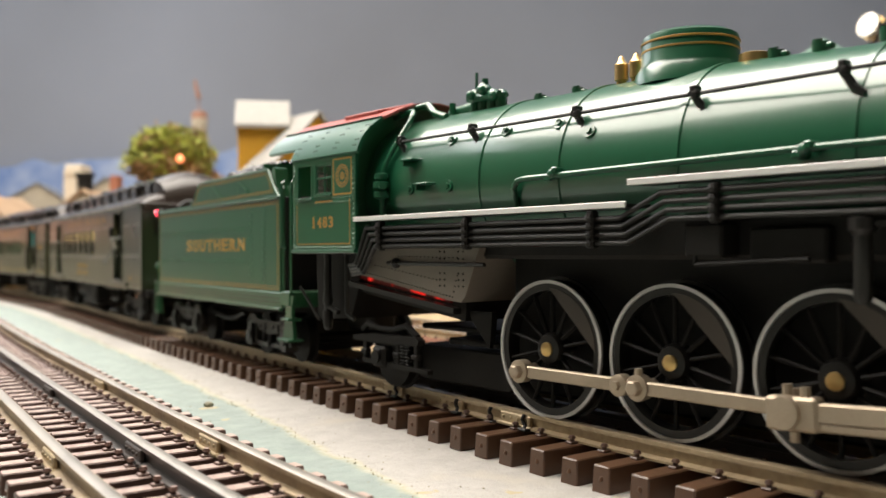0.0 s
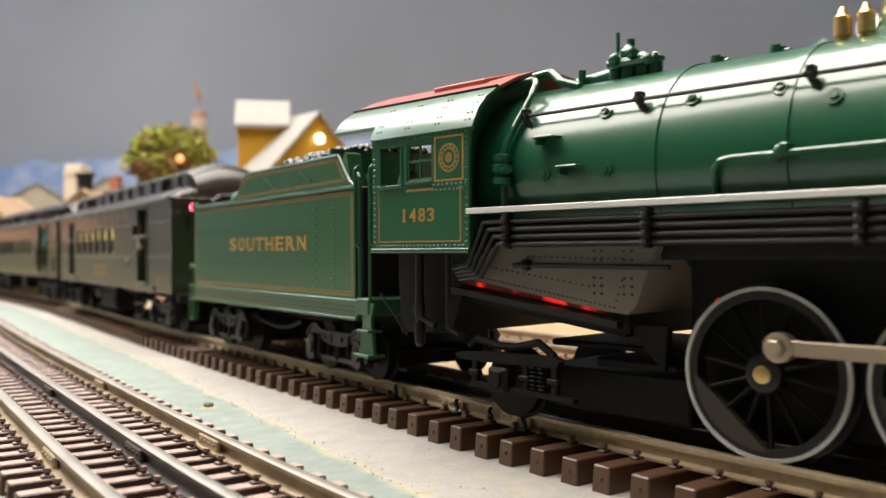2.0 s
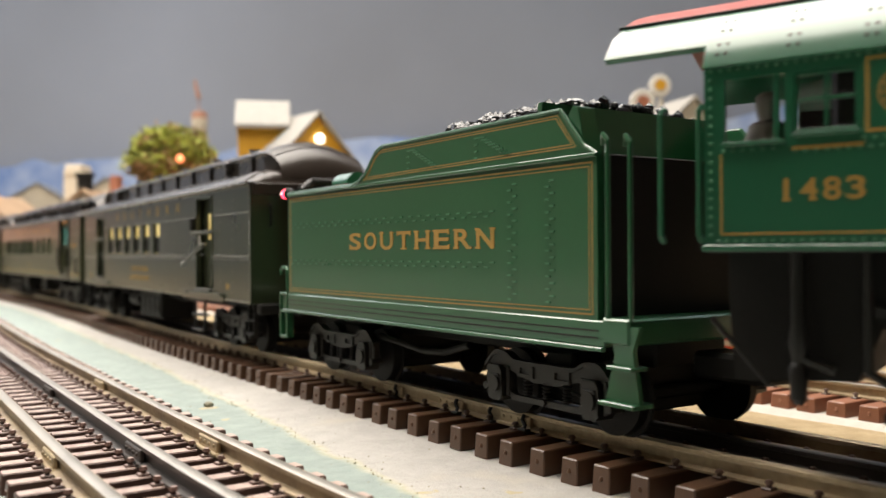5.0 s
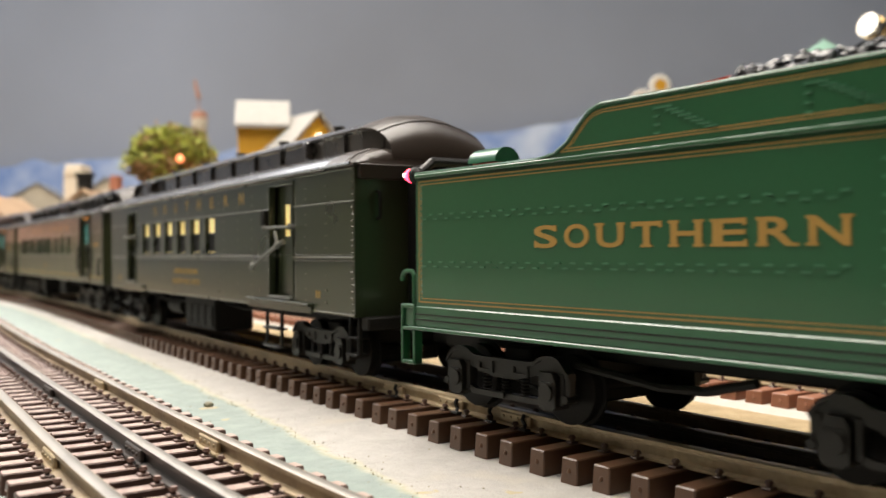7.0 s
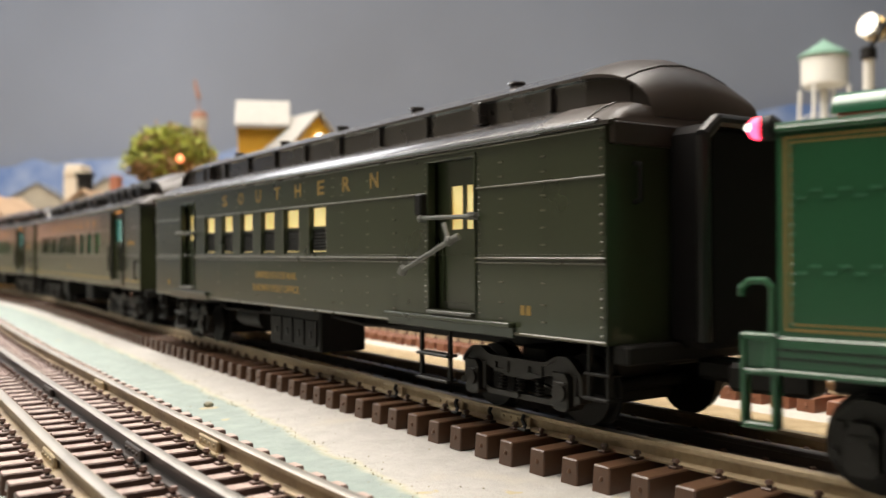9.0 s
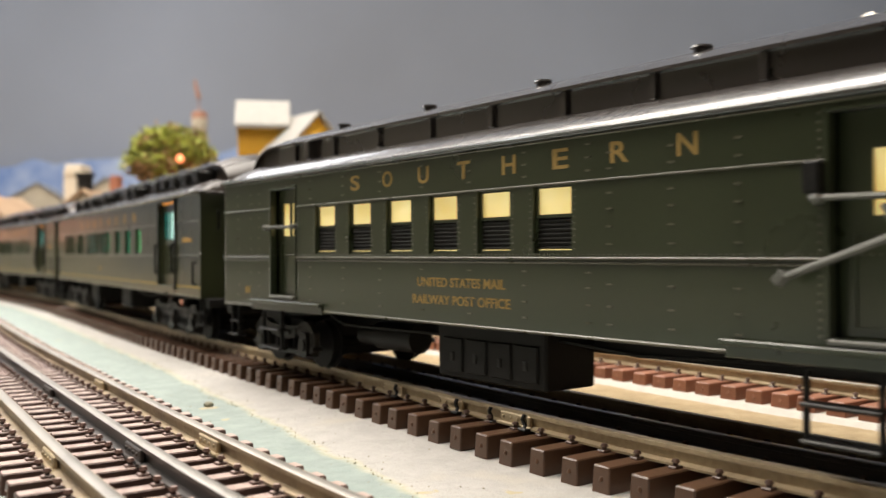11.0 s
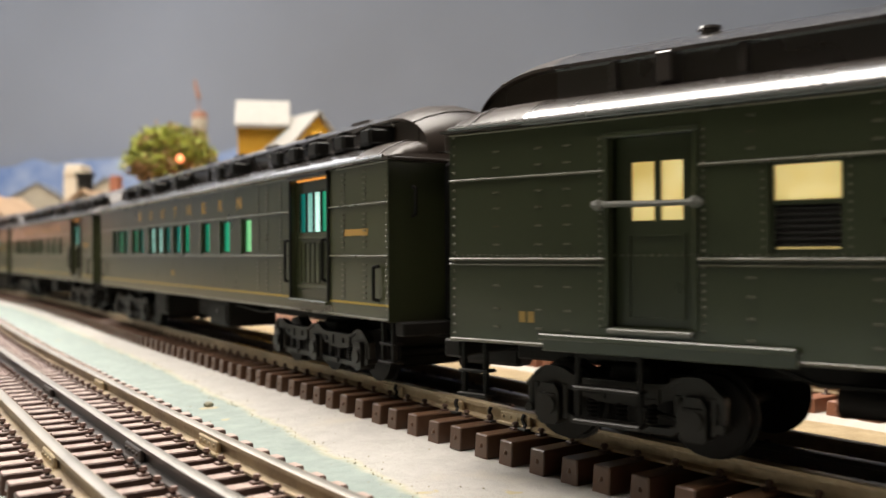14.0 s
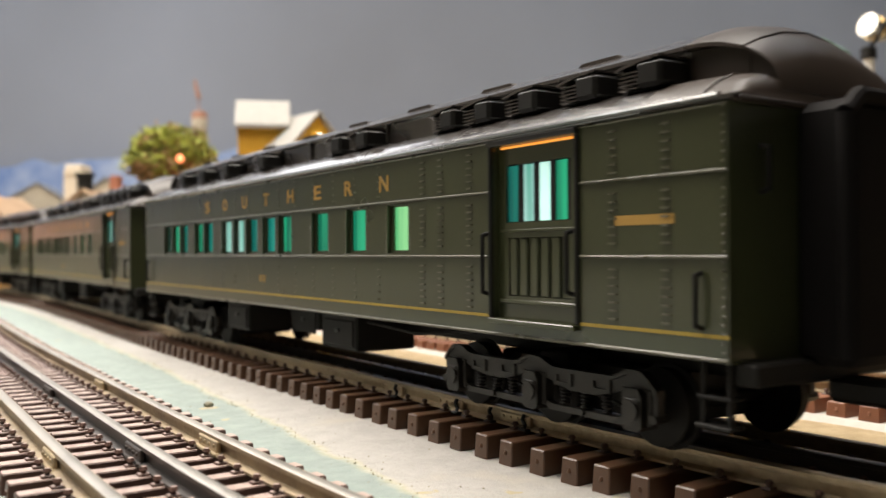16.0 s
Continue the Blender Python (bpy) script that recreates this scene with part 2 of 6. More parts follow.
# ---- mesh helpers (cm) ----
def box(bm, x0, x1, y0, y1, z0, z1, bevel=0.0):
    m = Matrix.Translation(((x0 + x1) / 2, (y0 + y1) / 2, (z0 + z1) / 2)) @ Matrix.Diagonal((abs(x1 - x0), abs(y1 - y0), abs(z1 - z0), 1))
    vs = bmesh.ops.create_cube(bm, size=1, matrix=m)["verts"]
    if bevel:
        es = {e for v in vs for e in v.link_edges}
        bmesh.ops.bevel(bm, geom=list(es), offset=bevel, segments=1, affect="EDGES", profile=0.5)
    return bm


def rod(bm, a, b, r, seg=10, r2=None):
    a, b = Vector(a), Vector(b)
    d = b - a
    m = Matrix.Translation((a + b) / 2) @ d.to_track_quat("Z", "Y").to_matrix().to_4x4()
    bmesh.ops.create_cone(bm, cap_ends=True, segments=seg, radius1=r, radius2=r if r2 is None else r2, depth=d.length, matrix=m)
    return bm


def pipe(bm, pts, r, seg=8):
    for a, b in zip(pts, pts[1:]):
        rod(bm, a, b, r, seg)
    for p in pts[1:-1]:
        ball(bm, p, r, 6)
    return bm


def ball(bm, c, r, seg=10, sz=1.0):
    bmesh.ops.create_uvsphere(bm, u_segments=seg, v_segments=max(4, seg // 2), radius=r, matrix=Matrix.Translation(c) @ Matrix.Diagonal((1, 1, sz, 1)))
    return bm


def slab(bm, outline, y0, y1):
    """A plate: an outline in x and z, from y0 to y1."""
    lo = [bm.verts.new((x, y0, z)) for x, z in outline]
    hi = [bm.verts.new((x, y1, z)) for x, z in outline]
    bm.faces.new(lo)
    bm.faces.new(hi[::-1])
    for i in range(len(lo)):
        j = (i + 1) % len(lo)
        bm.faces.new((lo[j], lo[i], hi[i], hi[j]))
    return bm


def loft(bm, rings, closed=True, caps=True):
    rows = [[bm.verts.new(p) for p in ring] for ring in rings]
    n = len(rows[0])
    for a, b in zip(rows, rows[1:]):
        for i in range(n if closed else n - 1):
            j = (i + 1) % n
            bm.faces.new((a[i], a[j], b[j], b[i]))
    if caps and closed:
        bm.faces.new(rows[0][::-1])
        bm.faces.new(rows[-1])
    return bm


def mesh_of(name, bm, mat, smooth=35):
    bmesh.ops.recalc_face_normals(bm, faces=bm.faces)
    for v in bm.verts:
        v.co *= CM
    if smooth:
        for f in bm.faces:
            f.smooth = True
        lim = radians(smooth)
        for e in bm.edges:
            if len(e.link_faces) == 2 and e.calc_face_angle(0) > lim:
                e.smooth = False
    me = bpy.data.meshes.new(name)
    bm.to_mesh(me)
    bm.free()
    me.materials.append(mat)
    return me


def part(name, bm, mat, parent=None, label="", at=None, smooth=35):
    ob = new(name, mesh_of(name, bm, mat, smooth))
    if parent:
        ob.parent = parent
    if at is not None:
        ob.location = Vector(at) * CM
    if label:
        ob["label"] = label
    if "rivets" in name or name in ("siding", "coil_spring") or name.endswith("_bars"):
        ob["kind"] = "stuff"
    return ob


def thing(name, label, category, at=(0, 0, 0), rz=0.0, group="", kind=""):
    ob = new(name)
    ob.location = Vector(at) * CM
    ob.rotation_euler = (0, 0, rz)
    return tagged(ob, label, category, group, kind)


def B():
    return bmesh.new()


def text_mesh(body, size, depth=0.01, space=1.0, align="LEFT"):
    """Lettering in the built-in font as a mesh of cm, standing in the x-z plane and facing -y."""
    cu = bpy.data.curves.new("lettering", "FONT")
    cu.body, cu.size, cu.extrude, cu.space_character, cu.align_x = body, size, depth, space, align
    cu.offset = 0.018 * size
    ob = bpy.data.objects.new("lettering", cu)
    scene.collection.objects.link(ob)
    me = bpy.data.meshes.new_from_object(ob.evaluated_get(bpy.context.evaluated_depsgraph_get()))
    bpy.data.objects.remove(ob)
    bm = bmesh.new()
    bm.from_mesh(me)
    bpy.data.meshes.remove(me)
    bm.transform(Matrix.Rotation(radians(90), 4, "X"))
    return bm


def letters(name, body, x, y, z, height, width, mat, parent, label=""):
    """Lettering on the near side at y, its lower left corner at x, z, of that height and width."""
    bm = text_mesh(body, 1.0)
    xs = [v.co.x for v in bm.verts]
    zs = [v.co.z for v in bm.verts]
    sx, sz = width / (max(xs) - min(xs)), height / (max(zs) - min(zs))
    x0, z0 = min(xs), min(zs)
    for v in bm.verts:
        v.co = Vector((x + (v.co.x - x0) * sx, y + v.co.y, z + (v.co.z - z0) * sz))
    return part(name, bm, mat, parent, label, smooth=0)

SERIFS = {"S": [(0.93, 0.86, 0.10, 0.24), (0.07, 0.14, 0.10, 0.24)], "U": [(0.10, 1, 0.36, 0), (0.90, 1, 0.30, 0)], "T": [(0.5, 0, 0.42, 0), (0.03, 0.88, 0.09, 0.26), (0.97, 0.88, 0.09, 0.26)],
          "H": [(0.10, 0, 0.34, 0), (0.90, 0, 0.34, 0), (0.10, 1, 0.34, 0), (0.90, 1, 0.34, 0)], "E": [(0.08, 0, 0.30, 0), (0.08, 1, 0.30, 0), (0.96, 0.12, 0.10, 0.26), (0.93, 0.88, 0.10, 0.26)],
          "R": [(0.10, 0, 0.34, 0), (0.08, 1, 0.30, 0), (0.95, 0, 0.24, 0)], "N": [(0.08, 0, 0.32, 0), (0.05, 1, 0.26, 0), (0.92, 1, 0.32, 0)], "1": [(0.6, 0, 1.7, 0)], "4": [(0.74, 0, 0.46, 0)], "3": [(0.08, 0.8, 0.18, 0.16)]}


def serif_letters(name, body, x, y, z, height, width, mat, parent, label="", fill=0.76):
    """A word in even cells, each letter with slab serifs (centre x, centre z, width, height in shares of the letter; height 0: a thin foot)."""
    whole = B()
    pitch = width / (len(body) - 1 + fill)
    for i, ch in enumerate(body):
        bm = text_mesh(ch, 1.0)
        xs, zs = [v.co.x for v in bm.verts], [v.co.z for v in bm.verts]
        w = pitch * fill * (0.30 if ch == "1" else 1.0)
        sx, sz = w / (max(xs) - min(xs)), height / (max(zs) - min(zs))
        ox = x + i * pitch + (pitch * fill - w) / 2
        for v in bm.verts:
            v.co = Vector((ox + (v.co.x - min(xs)) * sx, y + v.co.y, z + (v.co.z - min(zs)) * sz))
        me = bpy.data.meshes.new("glyph")
        bm.to_mesh(me)
        bm.free()
        whole.from_mesh(me)
        bpy.data.meshes.remove(me)
        for cx, cz, sw, sh in SERIFS.get(ch, []):
            t = height * (sh or 0.10)
            zc = z + height * cz + (t / 2 if cz == 0 else -t / 2 if cz == 1 else 0)
            box(whole, ox + w * (cx - sw / 2), ox + w * (cx + sw / 2), y - 0.012, y + 0.008, zc - t / 2, zc + t / 2)
    return part(name, whole, mat, parent, label, smooth=0)


# ---- the layout table ----
def lateral_ground():
    """The painted table top: white-grey verge beside the train's track, sea-green between the tracks, sand beyond."""
    mat = bpy.data.materials.new("painted_table")
    mat.use_nodes = True
    n, l = links(mat)
    b = n["Principled BSDF"]
    uv = n.new("ShaderNodeUVMap")
    co = n.new("ShaderNodeTexCoord")
    sep = n.new("ShaderNodeSeparateXYZ")
    l.new(uv.outputs["UV"], sep.inputs[0])

    def noise(scale, detail=6, rough=0.6):
        t = n.new("ShaderNodeTexNoise")
        t.inputs["Scale"].default_value = scale
        t.inputs["Detail"].default_value = detail
        t.inputs["Roughness"].default_value = rough
        l.new(co.outputs["Object"], t.inputs["Vector"])
        return t.outputs["Fac"]

    def mth(op, a, c, d=None):
        t = n.new("ShaderNodeMath")
        t.operation = op
        for i, v in enumerate((a, c, d)):
            if v is None:
                continue
            if isinstance(v, (int, float)):
                t.inputs[i].default_value = v
            else:
                l.new(v, t.inputs[i])
        return t.outputs[0]

    def step(v, lo, hi):
        t = n.new("ShaderNodeMapRange")
        t.interpolation_type = "SMOOTHSTEP"
        t.inputs["From Min"].default_value, t.inputs["From Max"].default_value = lo, hi
        l.new(v, t.inputs["Value"])
        return t.outputs["Result"]

    def mix(f, a, c):
        t = n.new("ShaderNodeMix")
        t.data_type = "RGBA"
        l.new(f, t.inputs["Factor"])
        for k, v in (("A", a), ("B", c)):
            if isinstance(v, tuple):
                t.inputs[k].default_value = (*v, 1)
            else:
                l.new(v, t.inputs[k])
        return t.outputs["Result"]

    wob = mth("MULTIPLY_ADD", noise(60, 6, 0.65), 0.9, -0.45)
    lat = mth("ADD", sep.outputs["Y"], wob)
    fine = noise(1400, 5, 0.7)
    mid = noise(160, 6, 0.65)
    white = mix(step(mid, 0.3, 0.7), (0.345, 0.333, 0.315), (0.445, 0.433, 0.41))
    white = mix(step(fine, 0.35, 0.75), white, (0.435, 0.412, 0.375))
    white = mix(step(noise(2600, 3, 0.6), 0.57, 0.66), white, (0.28, 0.26, 0.225))
    white = mix(step(noise(45, 4, 0.5), 0.55, 0.75), white, (0.45, 0.42, 0.36))
    teal = mix(step(mid, 0.3, 0.72), (0.225, 0.275, 0.255), (0.29, 0.34, 0.315))
    teal = mix(step(fine, 0.62, 0.76), teal, (0.36, 0.40, 0.38))
    teal = mix(step(noise(420, 6, 0.75), 0.60, 0.70), teal, (0.20, 0.29, 0.27))
    sand = mix(step(mid, 0.3, 0.7), (0.31, 0.225, 0.115), (0.41, 0.31, 0.175))
    edge = mix(step(noise(300, 5), 0.45, 0.6), (0.42, 0.40, 0.28), (0.50, 0.47, 0.38))
    # bands across the table, edge by edge
    base = mix(step(lat, -0.12, 0.14), white, edge)
    base = mix(step(lat, 0.02, 0.42), base, teal)
    far = mix(step(mth("ADD", sep.outputs["X"], mth("MULTIPLY", wob, 2.0)), -2.6, -1.6), sand, base)
    # Warm band out of view, added only to reflect in the far coaches.
    warm_band = mix(step(mid, 0.3, 0.7), (0.20, 0.145, 0.075), (0.25, 0.18, 0.095))
    warm_band = mix(step(sep.outputs["X"], 26.0, 28.0), warm_band, (0.07, 0.05, 0.035))
    left = n.new("ShaderNodeSeparateXYZ")
    l.new(co.outputs["Object"], left.inputs[0])
    far = mix(mth("MULTIPLY", step(sep.outputs["X"], 16.0, 16.6), mth("SUBTRACT", 1.0, step(left.outputs["X"], -0.45, -0.40))), far, warm_band)
    # a few straw-coloured scuffs
    scuff = step(noise(95, 3, 0.4), 0.72, 0.76)
    far = mix(scuff, far, (0.42, 0.36, 0.22))
    l.new(far, b.inputs["Base Color"])
    b.inputs["Roughness"].default_value = 0.75
    bp = n.new("ShaderNodeBump")
    bp.inputs["Strength"].default_value = 0.75
    bp.inputs["Distance"].default_value = 0.0008
    l.new(mth("ADD", fine, mth("MULTIPLY", mid, 2.0)), bp.inputs["Height"])
    l.new(bp.outputs["Normal"], b.inputs["Normal"])
    return mat


M_TABLE = lateral_ground()
TABLE = -1.0


def build_ground():
    """One sheet that follows the tracks; u: cm towards the viewer from the train's centreline, v: cm past the verge's edge."""
    bm = B()
    uvl = bm.loops.layers.uv.new("UVMap")
    svals = list(np.arange(-250, 36, 3.0))
    lats = [60, 40, 30, 24, 20, 17, 15, 13, 11, 9, 8, 7, 6, 5, 4, 3, 2, 0, -2, -3, -5, -7, -10, -14, -20, -40]
    grid = []
    for s in svals:
        rowv = []
        verge = float(np.interp(s, [-75, -40, -31, -24, -16], [4.2, 4.6, 5.1, 5.6, 6.1]))
        for la in lats:
            x, y, _ = on_track(s, la)
            z = TABLE + 0.05 * noise.noise(Vector((x * 0.25, y * 0.25, 1.7))) + 0.02 * noise.noise(Vector((x * 1.2, y * 1.2, 4.0)))
            if la > 14:
                z -= 0.1 + 0.02 * (la - 14)
            rowv.append((bm.verts.new((x, y, z)), la, la - verge))
        grid.append(rowv)
    for a, c in zip(grid, grid[1:]):
        for i in range(len(lats) - 1):
            q = (a[i], a[i + 1], c[i + 1], c[i])
            if max(v[0].co.y for v in q) < -14:
                continue
            f = bm.faces.new([v[0] for v in q])
            for lp, v in zip(f.loops, q):
                lp[uvl].uv = (v[1], v[2])
    g = part("ground", bm, M_TABLE, smooth=80)
    tagged(g, "painted table top with white verge and sea-green strip", "ground", kind="structure")
    bm = B()
    box(bm, -318, 298, -14, 229, -89.6, TABLE - 3.2)
    t = part("table_base", bm, material("table_board", (0.42, 0.38, 0.30), 0.8, vary=0.2, scale=12), smooth=0)
    tagged(t, "sand-coloured plain board under the layout", "table", kind="structure")


build_ground()


# ---- tracks ----
def swept(bm, s0, s1, ds, near, prof, wob=0.0):
    """Sweeps a profile of (near offset, z) along the track."""
    rings = []
    for s in np.arange(s0, s1 + 0.01, ds):
        rings.append([(*on_track(s, near + o)[:2], z) for o, z in prof])
    return loft(bm, rings)


RAIL_WEB = [(-0.24, -0.42), (0.24, -0.42), (0.24, -0.37), (0.05, -0.33), (0.05, -0.13), (0.14, -0.10), (0.14, -0.012), (-0.14, -0.012), (-0.14, -0.10), (-0.05, -0.13), (-0.05, -0.33), (-0.24, -0.37)]
RAIL_HEAD = [(0.13, -0.012), (0.11, 0.0), (-0.11, 0.0), (-0.13, -0.012)]


def build_track(name, label, near, s0, s1, pitch, tie_half, tie_mat, tie_w, tie_h, rails, phase=0.0):
    tr = thing(name, label, "track", kind="structure")
    for off, web, head in rails:
        r = part("rail", swept(B(), s0, s1, 1.5, near + off, RAIL_WEB), web, tr)
        part("railhead", swept(B(), s0, s1, 1.5, near + off, RAIL_HEAD), head, r)
    bm = B()
    w, h, zt = tie_w / 2, tie_h, -0.42
    box(bm, -w, w, -tie_half, tie_half, -h, 0, 0.028)
    ball(bm, (0.02, -tie_half, -h * 0.45), 0.06, 6)
    for v in bm.verts:  # sides slope out a little to the foot
        if v.co.z < -h * 0.5:
            v.co.x *= 1.10
            v.co.y *= 1.012
    me = mesh_of("tie", bm, tie_mat, 30)
    bm = B()
    for o, _, _ in rails:
        for sgn in (-1, 1):
            y = -(o) + sgn * 0.34
            box(bm, -0.11, 0.11, y - 0.13, y + 0.13, -0.01, 0.05, 0.02)
            rod(bm, (0, y, 0.04), (0, y, 0.13), 0.055, 8, 0.05)
            rod(bm, (0, y, 0.12), (0, y, 0.19), 0.10, 8, 0.06)
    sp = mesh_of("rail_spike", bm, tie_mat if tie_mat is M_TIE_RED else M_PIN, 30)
    rnd = random.Random(len(name) + int(near * 7))
    k, s = 0, s0 + phase
    while s < s1:
        x, y, a = on_track(s, near)
        ob = new("tie", me)
        ob.parent = tr
        ob.location = (x * CM, y * CM, (zt + rnd.uniform(-0.015, 0.01)) * CM)
        ob.rotation_euler = (0, 0, a + rnd.uniform(-0.02, 0.02))
        so = new("rail_spikes", sp)
        so.parent = ob
        s += pitch * rnd.uniform(0.97, 1.03)
        k += 1
    return tr


build_track("train_track", "brown-tied model track with tinned rails", 0.0, -125, 14, 1.045, 3.05, M_TIE, 0.48, 0.60,
            [(1.6, M_RAIL, M_RAIL), (0.0, M_RAIL_DK, M_RAIL_DK), (-1.6, M_RAIL, M_RAIL)])
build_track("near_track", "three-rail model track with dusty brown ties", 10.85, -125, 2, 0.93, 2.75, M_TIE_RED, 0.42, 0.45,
            [(1.66, M_RAIL_NEAR, M_RAILTOP), (0.0, M_RAIL_DK, M_RAILTOP), (-1.66, M_RAIL_NEAR, M_RAILTOP)])


# ---- room round the layout ----
def backdrop_material():
    mat = bpy.data.materials.new("painted_backdrop")
    mat.use_nodes = True
    n, l = links(mat)
    b = n["Principled BSDF"]
    co = n.new("ShaderNodeTexCoord")
    t = n.new("ShaderNodeTexNoise")
    t.inputs["Scale"].default_value = 1.2
    t.inputs["Detail"].default_value = 4
    l.new(co.outputs["Object"], t.inputs["Vector"])
    r = n.new("ShaderNodeValToRGB")
    r.color_ramp.elements[0].position, r.color_ramp.elements[0].color = 0.3, (0.175, 0.182, 0.205, 1)
    r.color_ramp.elements[1].position, r.color_ramp.elements[1].color = 0.75, (0.225, 0.238, 0.275, 1)
    l.new(t.outputs["Fac"], r.inputs["Fac"])
    l.new(r.outputs["Color"], b.inputs["Base Color"])
    b.inputs["Roughness"].default_value = 0.85
    return mat


M_BACK = backdrop_material()
M_ROOM = material("room_wall_paint", (0.17, 0.15, 0.125), 0.85, vary=0.06, scale=3)


# Tone of an unseen wall, chosen for what the car sides reflect.
M_WEST = material("side_wall_paint", (0.20, 0.17, 0.12), 0.85, vary=0.10, scale=3)


def build_room():
    # Only the north wall shows; the rest is added, unseen, for light and reflections.
    tagged(part("floor", box(B(), -328, 308, -208, 238, -98, -90), material("dark_floor", (0.035, 0.032, 0.03), 0.95, vary=0.3, scale=8), smooth=0), "unseen dark floor, added for dark reflections", "floor", kind="structure")
    tagged(part("wall_north", box(B(), -320, 300, 230, 238, -90, 230), M_BACK, smooth=0), "storm-grey painted backdrop wall", "wall", kind="structure")
    tagged(part("wall_west", box(B(), -328, -320, -200, 230, -90, 230), M_WEST, smooth=0), "unseen warm grey side wall, toned for reflections", "wall", kind="structure")
    tagged(part("wall_east", box(B(), 300, 308, -200, 230, -90, 230), M_ROOM, smooth=0), "plain painted side wall", "wall", kind="structure")
    tagged(part("wall_south", box(B(), -320, 300, -208, -200, -90, 230), M_ROOM, smooth=0), "plain painted wall", "wall", kind="structure")
    tagged(part("ceiling", box(B(), -328, 308, -208, 238, 230, 238), material("ceiling_paint", (0.55, 0.54, 0.52), 0.9, vary=0.05, scale=3), smooth=0), "plain painted ceiling", "ceiling", kind="structure")


build_room()

# ---- the train ----
S_STEP = 0.5
S_RUN = [0.0, 1.31, 2.74, 4.27, 5.88, 7.56, 9.29, 11.08, 12.9, 14.76, 16.66, 18.65, 20.77, 23.06, 25.52, 28.1, 30.76, 33.48, 36.23, 39.01, 41.82,
         44.63, 47.45, 50.26, 53.06, 55.88, 58.69, 61.51, 64.37, 67.26, 70.19, 73.21, 76.31]


def run(t):
    """How far the train has come after t seconds, in cm (Catmull-Rom between half seconds)."""
    k = min(int(t / S_STEP), len(S_RUN) - 2)
    u = t / S_STEP - k
    p1, p2 = S_RUN[k], S_RUN[k + 1]
    p0 = S_RUN[k - 1] if k else 2 * p1 - p2
    p3 = S_RUN[k + 2] if k + 2 < len(S_RUN) else 2 * p2 - p1
    return 0.5 * (2 * p1 + (p2 - p0) * u + (2 * p0 - 5 * p1 + 4 * p2 - p3) * u * u + (3 * p1 - p0 - 3 * p2 + p3) * u ** 3)


def body_pose(start, base, t):
    s = start + run(t)
    x0, y0, _ = on_track(s)
    x1, y1, _ = on_track(s + base)
    return pose(x0 * CM, y0 * CM, 0, 0, 0, math.degrees(math.atan2(y1 - y0, x1 - x0)))


ROLLING = []   # (part, x, z, tread radius) of each wheel set that turns
TRAIN = []     # (thing, start along the track, distance of its pivots)


def panel(bm, x0, x1, z0, z1, holes, y0, y1):
    """A wall in the x-z plane between y0 (outer face) and y1, with rectangular holes (x0, x1, z0, z1) through it."""
    xs = sorted({x0, x1, *[h[0] for h in holes], *[h[1] for h in holes]})
    zs = sorted({z0, z1, *[h[2] for h in holes], *[h[3] for h in holes]})
    vert = {}

    def vv(x, y, z):
        if (x, y, z) not in vert:
            vert[(x, y, z)] = bm.verts.new((x, y, z))
        return vert[(x, y, z)]

    def solid(i, j):
        if not (0 <= i < len(xs) - 1 and 0 <= j < len(zs) - 1):
            return False
        cx, cz = (xs[i] + xs[i + 1]) / 2, (zs[j] + zs[j + 1]) / 2
        return not any(h[0] < cx < h[1] and h[2] < cz < h[3] for h in holes)

    for i in range(len(xs) - 1):
        for j in range(len(zs) - 1):
            if not solid(i, j):
                continue
            a, b, c, d = xs[i], xs[i + 1], zs[j], zs[j + 1]
            for y in (y0, y1):
                bm.faces.new((vv(a, y, c), vv(b, y, c), vv(b, y, d), vv(a, y, d)))
            for (di, dj, p, q) in ((-1, 0, (a, c), (a, d)), (1, 0, (b, c), (b, d)), (0, -1, (a, c), (b, c)), (0, 1, (a, d), (b, d))):
                if not solid(i + di, j + dj):
                    bm.faces.new((vv(p[0], y0, p[1]), vv(q[0], y0, q[1]), vv(q[0], y1, q[1]), vv(p[0], y1, p[1])))
    return bm


def stud(bm, x, y, z, r=0.035, d=0.035):
    """A small rivet head on a wall facing -y."""
    c = bm.verts.new((x, y - d, z))
    ring = [bm.verts.new((x + r * math.cos(a), y + 0.004, z + r * math.sin(a))) for a in (0.5, 1.75, 3.0, 4.26, 5.5)]
    for i in range(5):
        bm.faces.new((c, ring[i], ring[(i + 1) % 5]))


def studs(bm, p, q, step, y, r=0.035, d=0.035):
    n = max(1, int(math.hypot(q[0] - p[0], q[1] - p[1]) / step))
    for i in range(n + 1):
        u = i / n
        stud(bm, p[0] + (q[0] - p[0]) * u, y, p[1] + (q[1] - p[1]) * u, r, d)
    return bm


def lathe_z(bm, cx, cy, prof, seg=28):
    return loft(bm, [[(cx + r * math.cos(2 * math.pi * i / seg), cy + r * math.sin(2 * math.pi * i / seg), z) for i in range(seg)] for z, r in prof])


def lathe_x(bm, prof, zc=0.0, yc=0.0, seg=40):
    return loft(bm, [[(x, yc + r * math.cos(2 * math.pi * i / seg), zc + r * math.sin(2 * math.pi * i / seg)) for i in range(seg)] for x, r in prof])


def lathe_y(bm, prof, xc=0.0, zc=0.0, seg=40):
    return loft(bm, [[(xc + r * math.cos(2 * math.pi * i / seg), y, zc + r * math.sin(2 * math.pi * i / seg)) for i in range(seg)] for y, r in prof])


